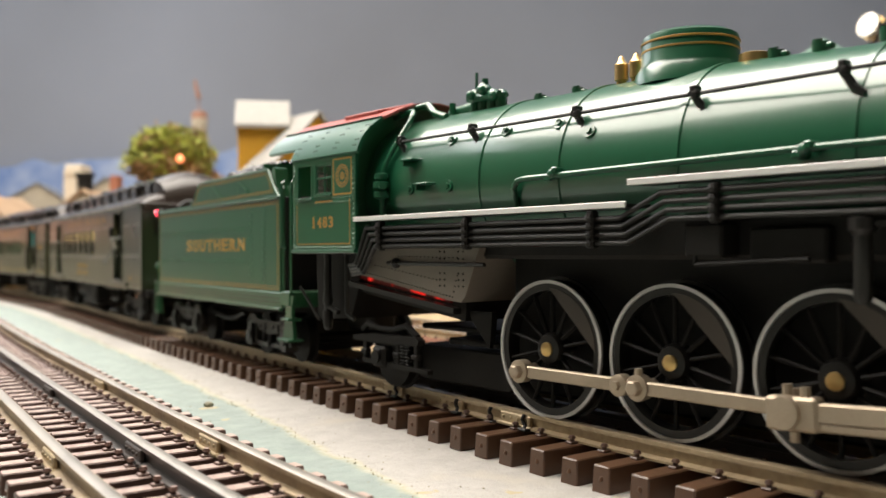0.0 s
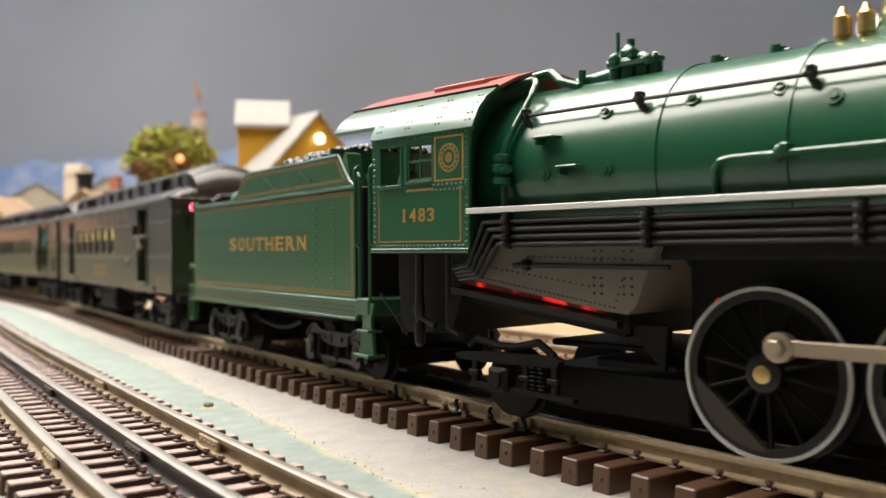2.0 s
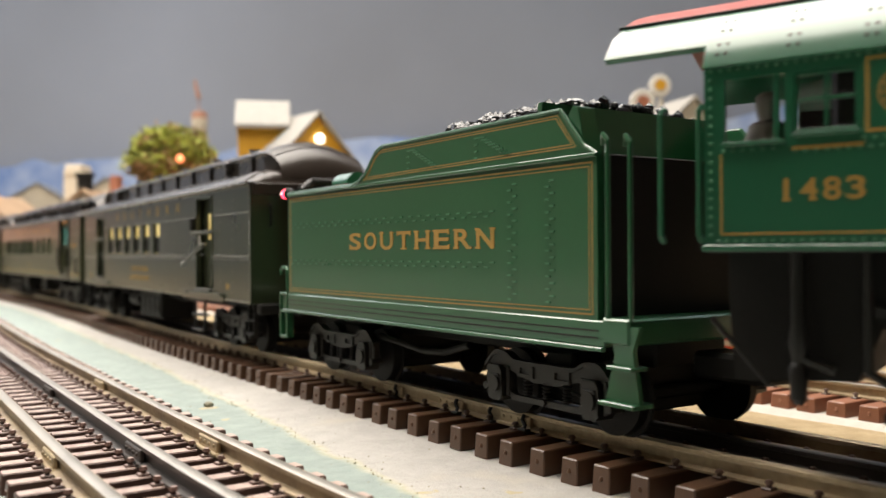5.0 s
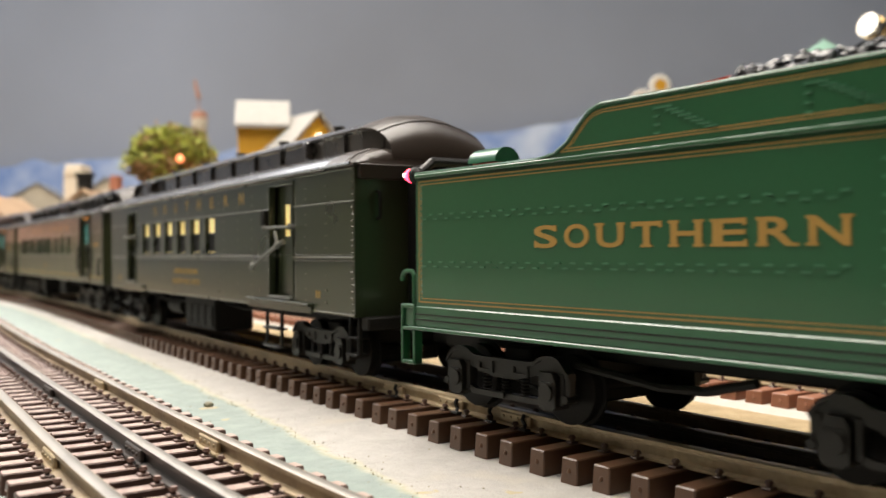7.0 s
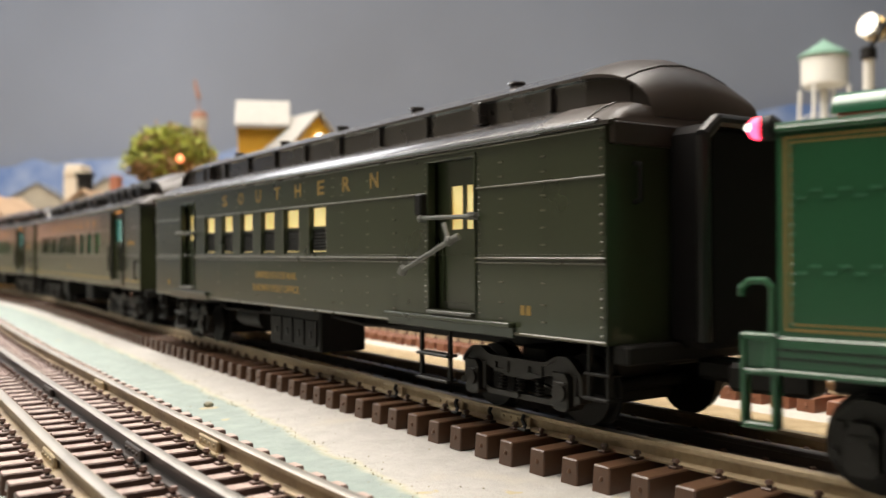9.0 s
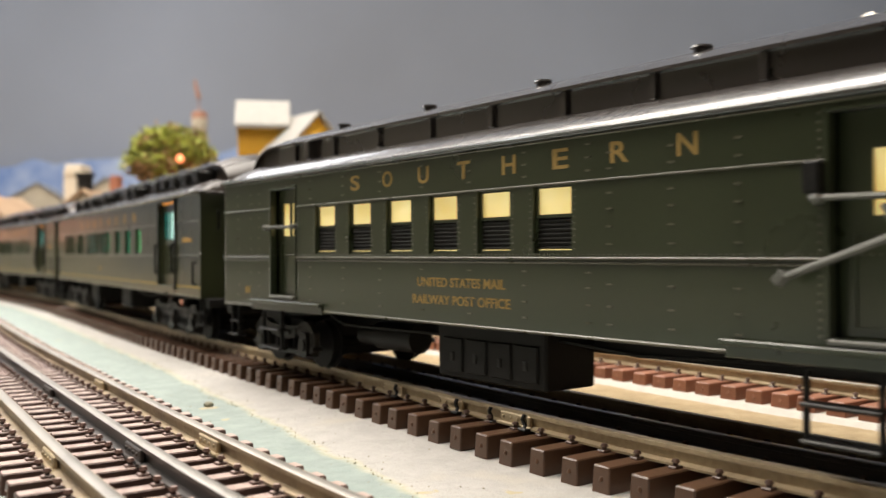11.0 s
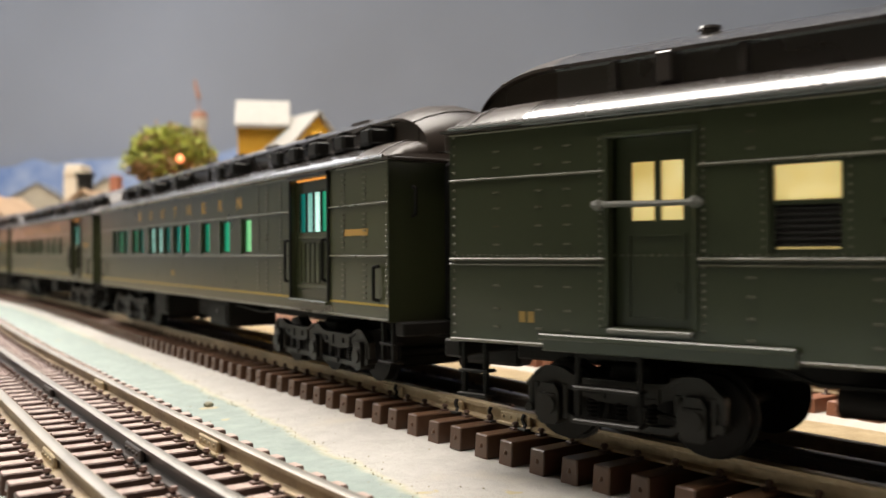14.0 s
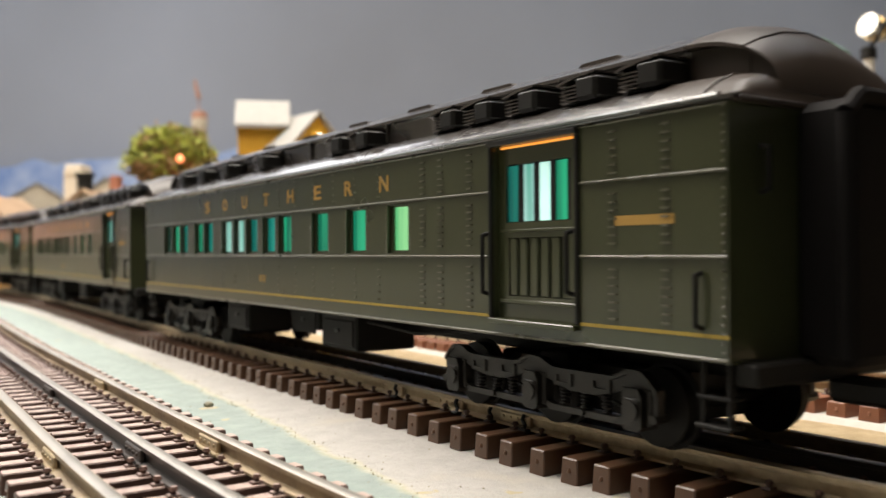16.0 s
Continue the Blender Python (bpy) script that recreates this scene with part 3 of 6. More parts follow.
def ring_y(bm, r0, r1, y0, y1, seg=48):
    """A flat ring about the y axis."""
    rows = [[bm.verts.new((r * math.cos(2 * math.pi * i / seg), y, r * math.sin(2 * math.pi * i / seg))) for i in range(seg)] for r, y in ((r0, y0), (r1, y0), (r1, y1), (r0, y1))]
    for k in range(4):
        a, b = rows[k], rows[(k + 1) % 4]
        for i in range(seg):
            j = (i + 1) % seg
            bm.faces.new((a[i], a[j], b[j], b[i]))
    return bm


def turning(name, parent, x, z, tread, label=""):
    """An empty-like axle mesh that turns, in its thing's space."""
    ax = part(name, rod(B(), (0, -1.9, 0), (0, 1.9, 0), 0.16, 10), M_FRAME, parent, label)
    ax.location = (x * CM, 0, z * CM)
    ROLLING.append((ax, x, z, tread))
    return ax


_cache = {}


def small_wheels(parent, x, r=0.84):
    """A plain wheel set of a truck: two dished discs with flanges on an axle."""
    ax = turning("wheel_set", parent, x, r, r)
    if "wheel" not in _cache:
        bm = B()
        lathe_y(bm, [(0, 0.2), (0, r), (0.28, r), (0.30, r + 0.09), (0.36, r + 0.09), (0.38, 0.2)], seg=28)
        _cache["wheel"] = mesh_of("wheel", bm, M_FRAME, 40)
        bm = B()
        ring_y(bm, r * 0.80, r * 0.97, -0.03, 0.02, 28)
        for i in range(4):
            a = i * math.pi / 2 + 0.4
            rod(bm, (r * 0.5 * math.cos(a), -0.02, r * 0.5 * math.sin(a)), (r * 0.5 * math.cos(a), 0.05, r * 0.5 * math.sin(a)), 0.09, 8)
        _cache["rim"] = mesh_of("rim", bm, M_BLACK, 40)
    for sgn in (-1, 1):
        w = new("wheel", _cache["wheel"])
        w.parent = ax
        w.location = (0, sgn * 1.98 * CM, 0)
        w.rotation_euler = (0, 0, 0 if sgn < 0 else math.pi)
    return ax


def truck_side(parent, x0, x1, axles, y=-2.5):
    """Cast side frame, arched over tall journal boxes, with windows, coil springs and an equaliser bar."""
    for sgn in (-1, 1):
        yy = y if sgn < 0 else -y
        out = -1 if sgn < 0 else 1
        pts_t, pts_b = [], []
        n = 36
        for i in range(n + 1):
            u = i / n
            x = x0 + (x1 - x0) * u
            d = min(abs(x - a) for a in axles)
            up = 0.20 * math.exp(-(d / 0.50) ** 4)
            end = 0.22 * max(0.0, 1 - min(x - x0, x1 - x) / 0.45)
            pts_t.append((x, 1.46 + up - end))
            mid = min(abs(x - (a + b) / 2) for a, b in zip(axles, axles[1:]))
            pts_b.append((x, 1.14 + up * 0.5 - 0.16 * math.exp(-(mid / 0.8) ** 4)))
        part("side_frame", slab(B(), pts_b + pts_t[::-1], yy - 0.10, yy + 0.10), M_TRUCK, parent)
        part("top_rail", slab(B(), [(x, z - 0.08) for x, z in pts_t] + [(x, z + 0.012) for x, z in pts_t[::-1]], *sorted((yy + out * 0.10, yy + out * 0.16))), M_TRUCK, parent)
        for a in (x0 + 0.08, x1 - 0.08):
            bm = box(B(), a - 0.07, a + 0.07, yy - 0.12, yy + 0.12, 0.62, 1.34, 0.03)
            rod(bm, (a, yy - 0.2, 0.72), (a, yy + 0.2, 0.72), 0.1, 8)
            part("brake_shoe", bm, M_TRUCK, parent)
        for a in axles:
            bm = slab(B(), [(a - 0.27, 0.52), (a - 0.18, 0.42), (a + 0.18, 0.42), (a + 0.27, 0.52), (a + 0.27, 1.12), (a + 0.16, 1.30), (a - 0.16, 1.30), (a - 0.27, 1.12)], yy - 0.26, yy + 0.26)
            rod(bm, (a, yy + out * 0.33, 0.84), (a, yy, 0.84), 0.22, 14)
            box(bm, a - 0.20, a + 0.20, *sorted((yy + out * 0.30, yy)), 1.00, 1.10, 0.02)
            for e in (-0.36, 0.36):
                box(bm, a + e - 0.06, a + e + 0.06, yy - 0.14, yy + 0.14, 0.55, 1.30, 0.02)
            part("journal_box", bm, M_TRUCK, parent)
        for a, b in zip(axles, axles[1:]):
            m = (a + b) / 2
            w = (b - a) / 2 - 0.42
            bm = B()
            for e in (-1, 1):
                f = panel(B(), m + e * w * 0.5 - 0.30, m + e * w * 0.5 + 0.30, 1.08, 1.40, [(m + e * w * 0.5 - 0.20, m + e * w * 0.5 + 0.20, 1.16, 1.32)], yy + out * 0.15, yy + out * 0.10)
                part("frame_window", f, M_TRUCK, parent)
            for dx in (-0.55 * w, 0.0, 0.55 * w):
                for k in range(5):
                    lathe_z(bm, m + dx, yy, [(0.62 + k * 0.085, 0.075), (0.66 + k * 0.085, 0.13), (0.70 + k * 0.085, 0.075)], 8)
            part("coil_spring", bm, M_TRUCK, parent)
            bm = slab(B(), [(a + 0.3, 0.60), (a + 0.5, 0.46), (b - 0.5, 0.46), (b - 0.3, 0.60), (b - 0.3, 0.72), (b - 0.6, 0.60), (a + 0.6, 0.60), (a + 0.3, 0.72)], yy - 0.09, yy + 0.09)
            rod(bm, (m, yy - 0.16, 0.55), (m, yy + 0.16, 0.55), 0.08, 8)
            part("equaliser", bm, M_TRUCK, parent)
            bm = rod(B(), (a + 0.15, yy - out * 0.25, 1.28), (b - 0.15, yy - out * 0.25, 0.66), 0.05, 6)
            part("brake_lever", bm, M_TRUCK, parent)
    bm = B()
    box(bm, (x0 + x1) / 2 - 0.5, (x0 + x1) / 2 + 0.5, -2.1, 2.1, 1.15, 1.75, 0.06)
    # Filler box added so the gaps between the wheels stay dark.
    box(bm, x0 + 0.8, x1 - 0.8, -1.3, 1.3, 0.35, 1.5, 0.06)
    part("bolster_and_block", bm, M_FRAME, parent)
    for a in axles:
        small_wheels(parent, a)


# ---- locomotive ----
def driver_meshes():
    R = 1.73
    d = {}
    d["tyre"] = mesh_of("tyre", ring_y(B(), R - 0.08, R, -0.02, 0.05), M_TYRE, 40)
    d["flange"] = mesh_of("flange", ring_y(B(), R - 0.24, R + 0.08, 0.36, 0.44), M_BLACK, 40)
    bm = ring_y(B(), R - 0.26, R - 0.095, 0.015, 0.34)
    ring_y(bm, R - 0.12, R - 0.003, 0.05, 0.36)
    d["rim"] = mesh_of("rim", bm, M_BLACK, 40)
    bm = B()
    rod(bm, (0, 0, 0), (0, 0, R - 0.2), 0.055, 6, 0.045)
    for v in bm.verts:
        v.co.y = v.co.y * 1.6 + 0.16
    d["spoke"] = mesh_of("spoke", bm, M_FRAME, 40)
    d["hub"] = mesh_of("hub", lathe_y(B(), [(-0.04, 0.30), (-0.02, 0.36), (0.1, 0.42), (0.36, 0.42)], seg=28), M_BLACK, 40)
    d["axle_end"] = mesh_of("axle_end", lathe_y(B(), [(-0.11, 0.14), (-0.09, 0.18), (0.0, 0.18)], seg=20), M_BRASS, 40)
    bm = B()
    pts = []
    for i in range(15):
        a = radians(-44 + 88 * i / 14)
        pts.append(((R - 0.2) * math.cos(a), (R - 0.2) * math.sin(a)))
    slab(bm, pts, 0.0, 0.20)
    d["counterweight"] = mesh_of("counterweight", bm, M_WEIGHT, 30)
    bm = B()
    lathe_y(bm, [(-0.35, 0.17), (0.1, 0.17)], seg=16)
    d["crank_pin"] = mesh_of("crank_pin", bm, M_SILVER, 40)
    return d


CRANK, CRANK_AT0 = 0.80, 225.0   # crank radius; its angle at the start, anticlockwise from the train's front
AXLES = [4.74, 8.44, 12.14, 15.84]
WHEEL_Z, ROLL_R = 1.70, 1.91


def build_locomotive():
    lo = thing("locomotive", "green steam locomotive model with white tyres on the rails", "locomotive")
    TRAIN.append((lo, -22.285, 24.0))
    # boiler
    zc = 6.02
    bm = lathe_x(B(), [(-2.95, 2.2), (-2.9, 2.42), (8.6, 2.42), (8.9, 2.42), (12.4, 2.26), (20.5, 2.22)], zc, seg=64)
    boiler = part("boiler", bm, M_GREEN, lo)
    part("smokebox", lathe_x(B(), [(20.4, 2.22), (24.0, 2.22), (24.3, 2.05), (24.5, 1.6), (24.6, 0.2)], zc, seg=48), M_FIREBOX, lo)
    for x, r in ((2.39, 2.42), (5.29, 2.42), (8.75, 2.42), (12.5, 2.26), (16.2, 2.25)):
        bm = B()
        rows = []
        for xx, rr in ((x - 0.10, r - 0.01), (x - 0.08, r + 0.035), (x + 0.08, r + 0.035), (x + 0.10, r - 0.01)):
            rows.append([(xx, rr * math.cos(a), zc + rr * math.sin(a)) for a in np.linspace(radians(-35), radians(215), 44)])
        loft(bm, rows, closed=False)
        part("boiler_band", bm, M_GREEN, lo)
    # hand rail on its posts
    part("handrail", rod(B(), (-1.5, -2.18, 7.47), (22.5, -2.10, 7.50), 0.045, 8), M_BLACK, lo)
    for x in (-1.35, 1.94, 5.76, 9.11, 12.35, 15.6, 18.9):
        bm = B()
        ball(bm, (x, -2.18, 7.47), 0.12, 10)
        rod(bm, (x - 0.1, -2.2, 7.56), (x + 0.16, -1.96, 7.02), 0.095, 8)
        rod(bm, (x + 0.1, -2.08, 7.16), (x + 0.28, -2.02, 7.0), 0.085, 8)
        box(bm, x - 0.11, x + 0.05, -2.28, -2.0, 7.46, 7.66, 0.03)
        part("handrail_post", bm, M_BLACK, lo)
    # running boards with white edges
    for x0, x1, z in ((-2.5, 8.0, 5.15), (8.05, 21.0, 5.62)):
        board = part("running_board", box(B(), x0, x1, -3.12, -2.0, z - 0.06, z + 0.02, 0.01), M_BLACK, lo)
        part("board_edge", box(B(), x0, x1, -3.17, -3.11, z - 0.07, z + 0.07, 0.015), M_WHITE, board, "white painted edge strip")
        part("running_board", box(B(), x0, x1, 2.0, 3.12, z - 0.06, z + 0.02, 0.01), M_BLACK, lo)
    # cooling pipes under the boards
    for i, (za, zb) in enumerate(((4.86, 5.36), (4.68, 5.17), (4.50, 4.99), (4.32, 4.81))):
        y = -3.02
        bm = B()
        o = i * 0.18
        pipe(bm, [(-3.3 + o * 0.4, y + 0.25, 3.72 - o * 0.5), (-2.55 + o * 0.8, y, 3.80 - o * 0.5), (-2.0 + o * 0.9, y, za), (7.75 + o * 0.4, y, za), (8.85 + o * 0.4, y, zb), (21, y, zb)], 0.062, 8)
        part("cooling_pipe", bm, M_BLACK, lo)
    for x, z0, z1 in ((-1.22, 4.2, 5.06), (2.67, 4.2, 5.06), (6.97, 4.2, 5.06), (10.16, 4.68, 5.5), (14.2, 4.68, 5.5), (18.0, 4.68, 5.5)):
        bm = box(B(), x - 0.10, x + 0.10, -3.16, -2.9, z0, z1, 0.04)
        for k in range(4):
            ball(bm, (x, -3.13, z0 + 0.12 + k * 0.19), 0.115, 8)
        part("pipe_clamp", bm, M_BLACK, lo)
    bm = B()
    pipe(bm, [(3.85, -2.3, 5.1), (3.9, -2.52, 5.75), (4.05, -2.54, 5.93), (4.3, -2.55, 5.97), (11.6, -2.55, 6.05), (21, -2.5, 6.05)], 0.075, 10)
    part("steam_pipe", bm, M_GREEN, lo)
    for x in (5.3, 11.75, 17):
        bm = ball(B(), (x, -2.55, 6.02), 0.15, 10)
        box(bm, x - 0.22, x - 0.02, -2.66, -2.3, 5.86, 6.02, 0.03)
        box(bm, x + 0.02, x + 0.20, -2.66, -2.3, 6.02, 6.18, 0.03)
        part("pipe_bracket", bm, M_GREEN, lo)
    # wash-out plugs and steps on the firebox
    for x, z in ((-0.56, 6.0), (1.2, 5.98), (0.96, 7.30), (3.17, 7.33), (5.1, 7.30), (6.2, 6.98), (1.1, 5.2)):
        a = math.asin(max(-0.999, min(0.999, (z - zc) / 2.42)))
        c = Vector((x, -2.42 * math.cos(a), z))
        nrm = Vector((0, -math.cos(a), math.sin(a)))
        bm = rod(B(), c - nrm * 0.02, c + nrm * 0.05, 0.17, 14)
        rod(bm, c + nrm * 0.03, c + nrm * 0.11, 0.09, 6)
        part("washout_plug", bm, M_GREEN, lo)
    for x, z in ((-0.47, 6.82), (0.32, 6.06)):
        a = math.asin((z - zc) / 2.42)
        y = -2.42 * math.cos(a)
        bm = box(B(), x - 0.3, x + 0.3, y - 0.36, y + 0.1, z, z + 0.06, 0.02)
        box(bm, x - 0.3, x - 0.2, y - 0.3, y + 0.1, z - 0.15, z + 0.01, 0.02)
        part("boiler_step", bm, M_GREEN, lo)
    # sand dome, brass whistles, turret
    dome = part("sand_dome", lathe_z(B(), 7.45, 0, [(8.1, 1.36), (8.40, 1.30), (8.52, 1.22), (8.62, 1.17), (9.18, 1.15), (9.28, 1.12), (9.35, 1.0), (9.40, 0.7), (9.41, 0.1)], 48), M_GREEN, lo)
    for z in (8.92, 9.12):
        bm = B()
        rows = [[(7.45 + rr * math.cos(a), rr * math.sin(a), zz) for a in np.linspace(0, 2 * math.pi, 49)[:-1]] for zz, rr in ((z - 0.03, 1.155), (z - 0.02, 1.172), (z + 0.02, 1.172), (z + 0.03, 1.155))]
        loft(bm, rows, caps=False)
        part("dome_stripe", bm, M_GOLD, dome, "gold stripe")
    for x in (5.55, 6.02):
        bm = lathe_z(B(), x, -0.25, [(8.2, 0.13), (8.5, 0.13), (8.52, 0.18), (8.92, 0.18), (9.0, 0.1), (9.1, 0.07), (9.14, 0.03)], 14)
        part("whistle", bm, M_BRASS, lo, "polished brass whistle")
    bm = lathe_z(B(), 9.3, -0.2, [(8.3, 0.36), (8.55, 0.34), (8.58, 0.26), (8.52, 0.12)], 18)
    part("filler_rim", bm, M_BRASS, lo)
    for x in (2.9, 4.3, 10.0, 11.0, 12.4):
        bm = rod(B(), (x, -0.5, 8.25), (x, -0.52, 8.47), 0.17, 12)
        rod(bm, (x - 0.05, -0.52, 8.45), (x - 0.05, -0.54, 8.54), 0.10, 6)
        box(bm, x + 0.1, x + 0.3, -0.6, -0.42, 8.3, 8.42, 0.03)
        part("boiler_plug", bm, M_GREEN, lo)
    bm = B()
    for x, z, r, h in ((0.05, 8.3, 0.16, 0.75), (0.45, 8.3, 0.2, 0.9), (0.85, 8.3, 0.2, 0.65), (1.2, 8.3, 0.17, 0.6)):
        lathe_z(bm, x, -0.4, [(z, r), (z + h * 0.6, r), (z + h * 0.65, r * 1.3), (z + h * 0.8, r * 1.3), (z + h, r * 0.5)], 10)
    rod(bm, (0.0, -0.6, 8.75), (1.35, -0.6, 8.72), 0.13, 8)
    ball(bm, (0.25, -0.75, 8.8), 0.16)
    ball(bm, (0.75, -0.75, 8.9), 0.15)
    ball(bm, (1.2, -0.72, 8.68), 0.15)
    rod(bm, (0.12, -0.4, 9.0), (0.12, -0.4, 9.55), 0.05, 6)
    rod(bm, (0.5, -0.4, 9.1), (0.5, -0.4, 9.32), 0.1, 8)
    part("safety_valve", bm, M_GREEN, lo, "cluster of green valves")
    # backhead pipes between cab and boiler
    bm = pipe(B(), [(-2.9, -1.2, 8.45), (-1.9, -1.3, 8.56), (-1.68, -1.42, 8.48), (-1.56, -1.58, 8.30), (-1.52, -1.76, 8.05), (-1.56, -2.0, 7.68), (-1.64, -2.3, 7.2), (-1.72, -2.5, 6.8), (-1.75, -2.6, 6.4), (-1.7, -2.6, 5.2)], 0.085, 10)
    part("injector_pipe", bm, M_GREEN, lo)
    bm = pipe(B(), [(-2.2, -0.9, 8.72), (-1.6, -0.9, 8.75), (-1.2, -1.0, 8.45), (-0.6, -1.0, 8.25)], 0.11, 10)
    part("injector_pipe", bm, M_GREEN, lo)
    bm = lathe_z(B(), -1.75, -2.62, [(5.75, 0.12), (5.8, 0.24), (5.95, 0.24), (6.0, 0.15), (6.1, 0.26), (6.25, 0.26), (6.3, 0.14), (6.4, 0.22), (6.5, 0.22), (6.55, 0.1)], 12)
    rod(bm, (-1.75, -2.62, 6.1), (-1.35, -2.85, 6.12), 0.11, 8)
    part("check_valve", bm, M_GREEN, lo)
    bm = rod(B(), (-1.2, -0.2, 8.42), (0.0, -0.2, 8.55), 0.24, 12)
    rod(bm, (-0.9, -0.5, 8.4), (-0.9, -0.5, 8.75), 0.1, 8)
    part("turret_casing", bm, M_GREEN, lo)
    build_cab(lo)
    build_loco_underframe(lo)
    return lo


def build_cab(lo):
    cab = part("cab", panel(B(), -6.13, -2.38, 4.22, 7.24, [(-5.78, -4.82, 5.92, 6.98), (-4.68, -3.70, 6.0, 6.98)], -3.15, -3.05), M_GREEN, lo)
    # Far side painted black with no rear window, standing in for interior shade.
    bm = panel(B(), -6.13, -2.38, 4.22, 7.24, [(-4.68, -3.70, 6.0, 6.98)], 3.05, 3.15)
    part("cab_side", bm, M_BLACK, lo)
    # front and floor
    bm = B()
    ys = [-3.05, -2.95, -2.3, -1.5, 0, 1.5, 2.3, 2.95, 3.05]
    zs = [7.24, 7.66, 8.22, 8.6, 8.9, 8.6, 8.22, 7.66, 7.24]
    slab_yz(bm, [(-3.05, 4.22), (3.05, 4.22)] + list(zip(ys, zs))[::-1], -3.05, -2.95)
    part("cab_front", bm, M_GREEN_DK, lo)
    part("cab_floor", box(B(), -6.1, -2.4, -3.0, 3.0, 4.1, 4.2), M_BLACK, lo)
    # Widened as dark backing so the windows show a dark inside.
    bm = box(B(), -4.3, -3.1, -2.3, 2.3, 4.2, 7.3, 0.1)
    part("backhead", bm, M_BLACK, lo)
    part("cab_skirt", box(B(), -6.16, -2.36, -3.22, -3.06, 4.13, 4.24, 0.02), M_GREEN, lo)
    # roof: green lower skirts, red top
    prof = [(-3.22, 7.22), (-3.14, 7.42), (-2.98, 7.72), (-2.70, 8.03), (-2.25, 8.33)]
    top = [(-2.25, 8.33), (-1.5, 8.68), (-0.8, 8.90), (0, 8.98), (0.8, 8.90), (1.5, 8.68), (2.25, 8.33)]
    for sgn, nm in ((1, "roof_skirt"), (-1, "roof_skirt")):
        bm = B()
        pr = [(sgn * y, z) for y, z in prof]
        loft(bm, [[(x, y, z) for y, z in pr] + [(x, y * 0.97, z - 0.06) for y, z in pr[::-1]] for x in (-6.13, -2.2)])
        pr2 = [(sgn * -3.04, 7.62)] + pr[2:]
        loft(bm, [[(x, y, z) for y, z in pr2] + [(x, y * 0.97, z - 0.08) for y, z in pr2[::-1]] for x in (-8.0, -6.13)])
        part(nm, bm, M_GREEN, lo)
    bm = B()
    loft(bm, [[(x, y, z) for y, z in top] + [(x, y * 0.97, z - 0.06) for y, z in top[::-1]] for x in (-8.05, -2.2)])
    roof = part("cab_roof", bm, M_RED, lo, "red painted cab roof")
    bm = B()
    box(bm, -5.2, -3.2, -1.7, -0.2, 8.72, 8.92, 0.03)
    bm.transform(Matrix.Translation((0, -0.95, 8.85)) @ Matrix.Rotation(radians(14), 4, "X") @ Matrix.Translation((0, 0.95, -8.85)))
    part("roof_hatch", bm, M_RED, roof)
    bm = B()
    for y, z in (((-2.27), 8.34),):
        rod(bm, (-8.05, y, z), (-2.2, y, z), 0.035, 6)
    part("roof_seam", bm, M_BLACK, roof)
    # rivets on cab and roof skirt
    bm = B()
    for p, q in (((-6.02, 4.4), (-6.02, 7.15)), ((-2.47, 4.4), (-2.47, 7.15)), ((-6.0, 7.14), (-2.5, 7.14)), ((-5.9, 4.30), (-2.6, 4.30)), ((-4.65, 5.72), (-2.6, 5.72)), ((-5.8, 5.80), (-5.0, 5.80)),
                 ((-3.65, 5.86), (-2.5, 5.86))):
        studs(bm, p, q, 0.15, -3.15, 0.045, 0.05)
    part("rivets", bm, M_GREEN_GLINT, cab)
    bm = B()
    for x in (-5.9, -4.75, -3.6, -2.5):
        for u in (0.25, 0.4, 0.62, 0.78):
            k = u * (len(prof) - 1)
            i = int(k)
            y = prof[i][0] + (prof[i + 1][0] - prof[i][0]) * (k - i)
            z = prof[i][1] + (prof[i + 1][1] - prof[i][1]) * (k - i)
            stud(bm, x, y, z, 0.04, 0.03)
            stud(bm, x + 0.14, y, z, 0.04, 0.03)
    part("roof_rivets", bm, M_FRAME, cab)
    # window frames, panes, stripes, number and emblem
    bm = B()
    for x0, x1, z0, z1 in ((-4.68, -3.70, 6.0, 6.98),):
        for a, b, c, d in ((x0, x1, z0, z0 + 0.07), (x0, x1, z1 - 0.07, z1), (x0, x0 + 0.07, z0, z1), (x1 - 0.07, x1, z0, z1), ((x0 + x1) / 2 - 0.03, (x0 + x1) / 2 + 0.03, z0, z1), (x0, x1, 6.5, 6.56)):
            box(bm, a, b, -3.13, -3.07, c, d, 0.01)
    part("window_frame", bm, M_GREEN, cab)
    part("window_frame", box(B(), -5.0, -4.9, -3.13, -3.07, 5.92, 6.98, 0.01), M_GREEN, cab)
    for x0, x1, z0, z1 in ((-4.61, -4.22, 6.07, 6.5), (-4.16, -3.77, 6.07, 6.5), (-4.61, -4.22, 6.56, 6.91), (-4.16, -3.77, 6.56, 6.91)):
        part("pane", box(B(), x0, x1, -3.105, -3.095, z0, z1), M_PANE, cab)
    part("window_sill", box(B(), -5.8, -4.8, -3.24, -3.1, 5.86, 5.93, 0.01), M_GREEN, cab)
    part("window_sill", box(B(), -4.7, -3.68, -3.22, -3.1, 5.94, 6.0, 0.01), M_GREEN, cab)
    bm = B()
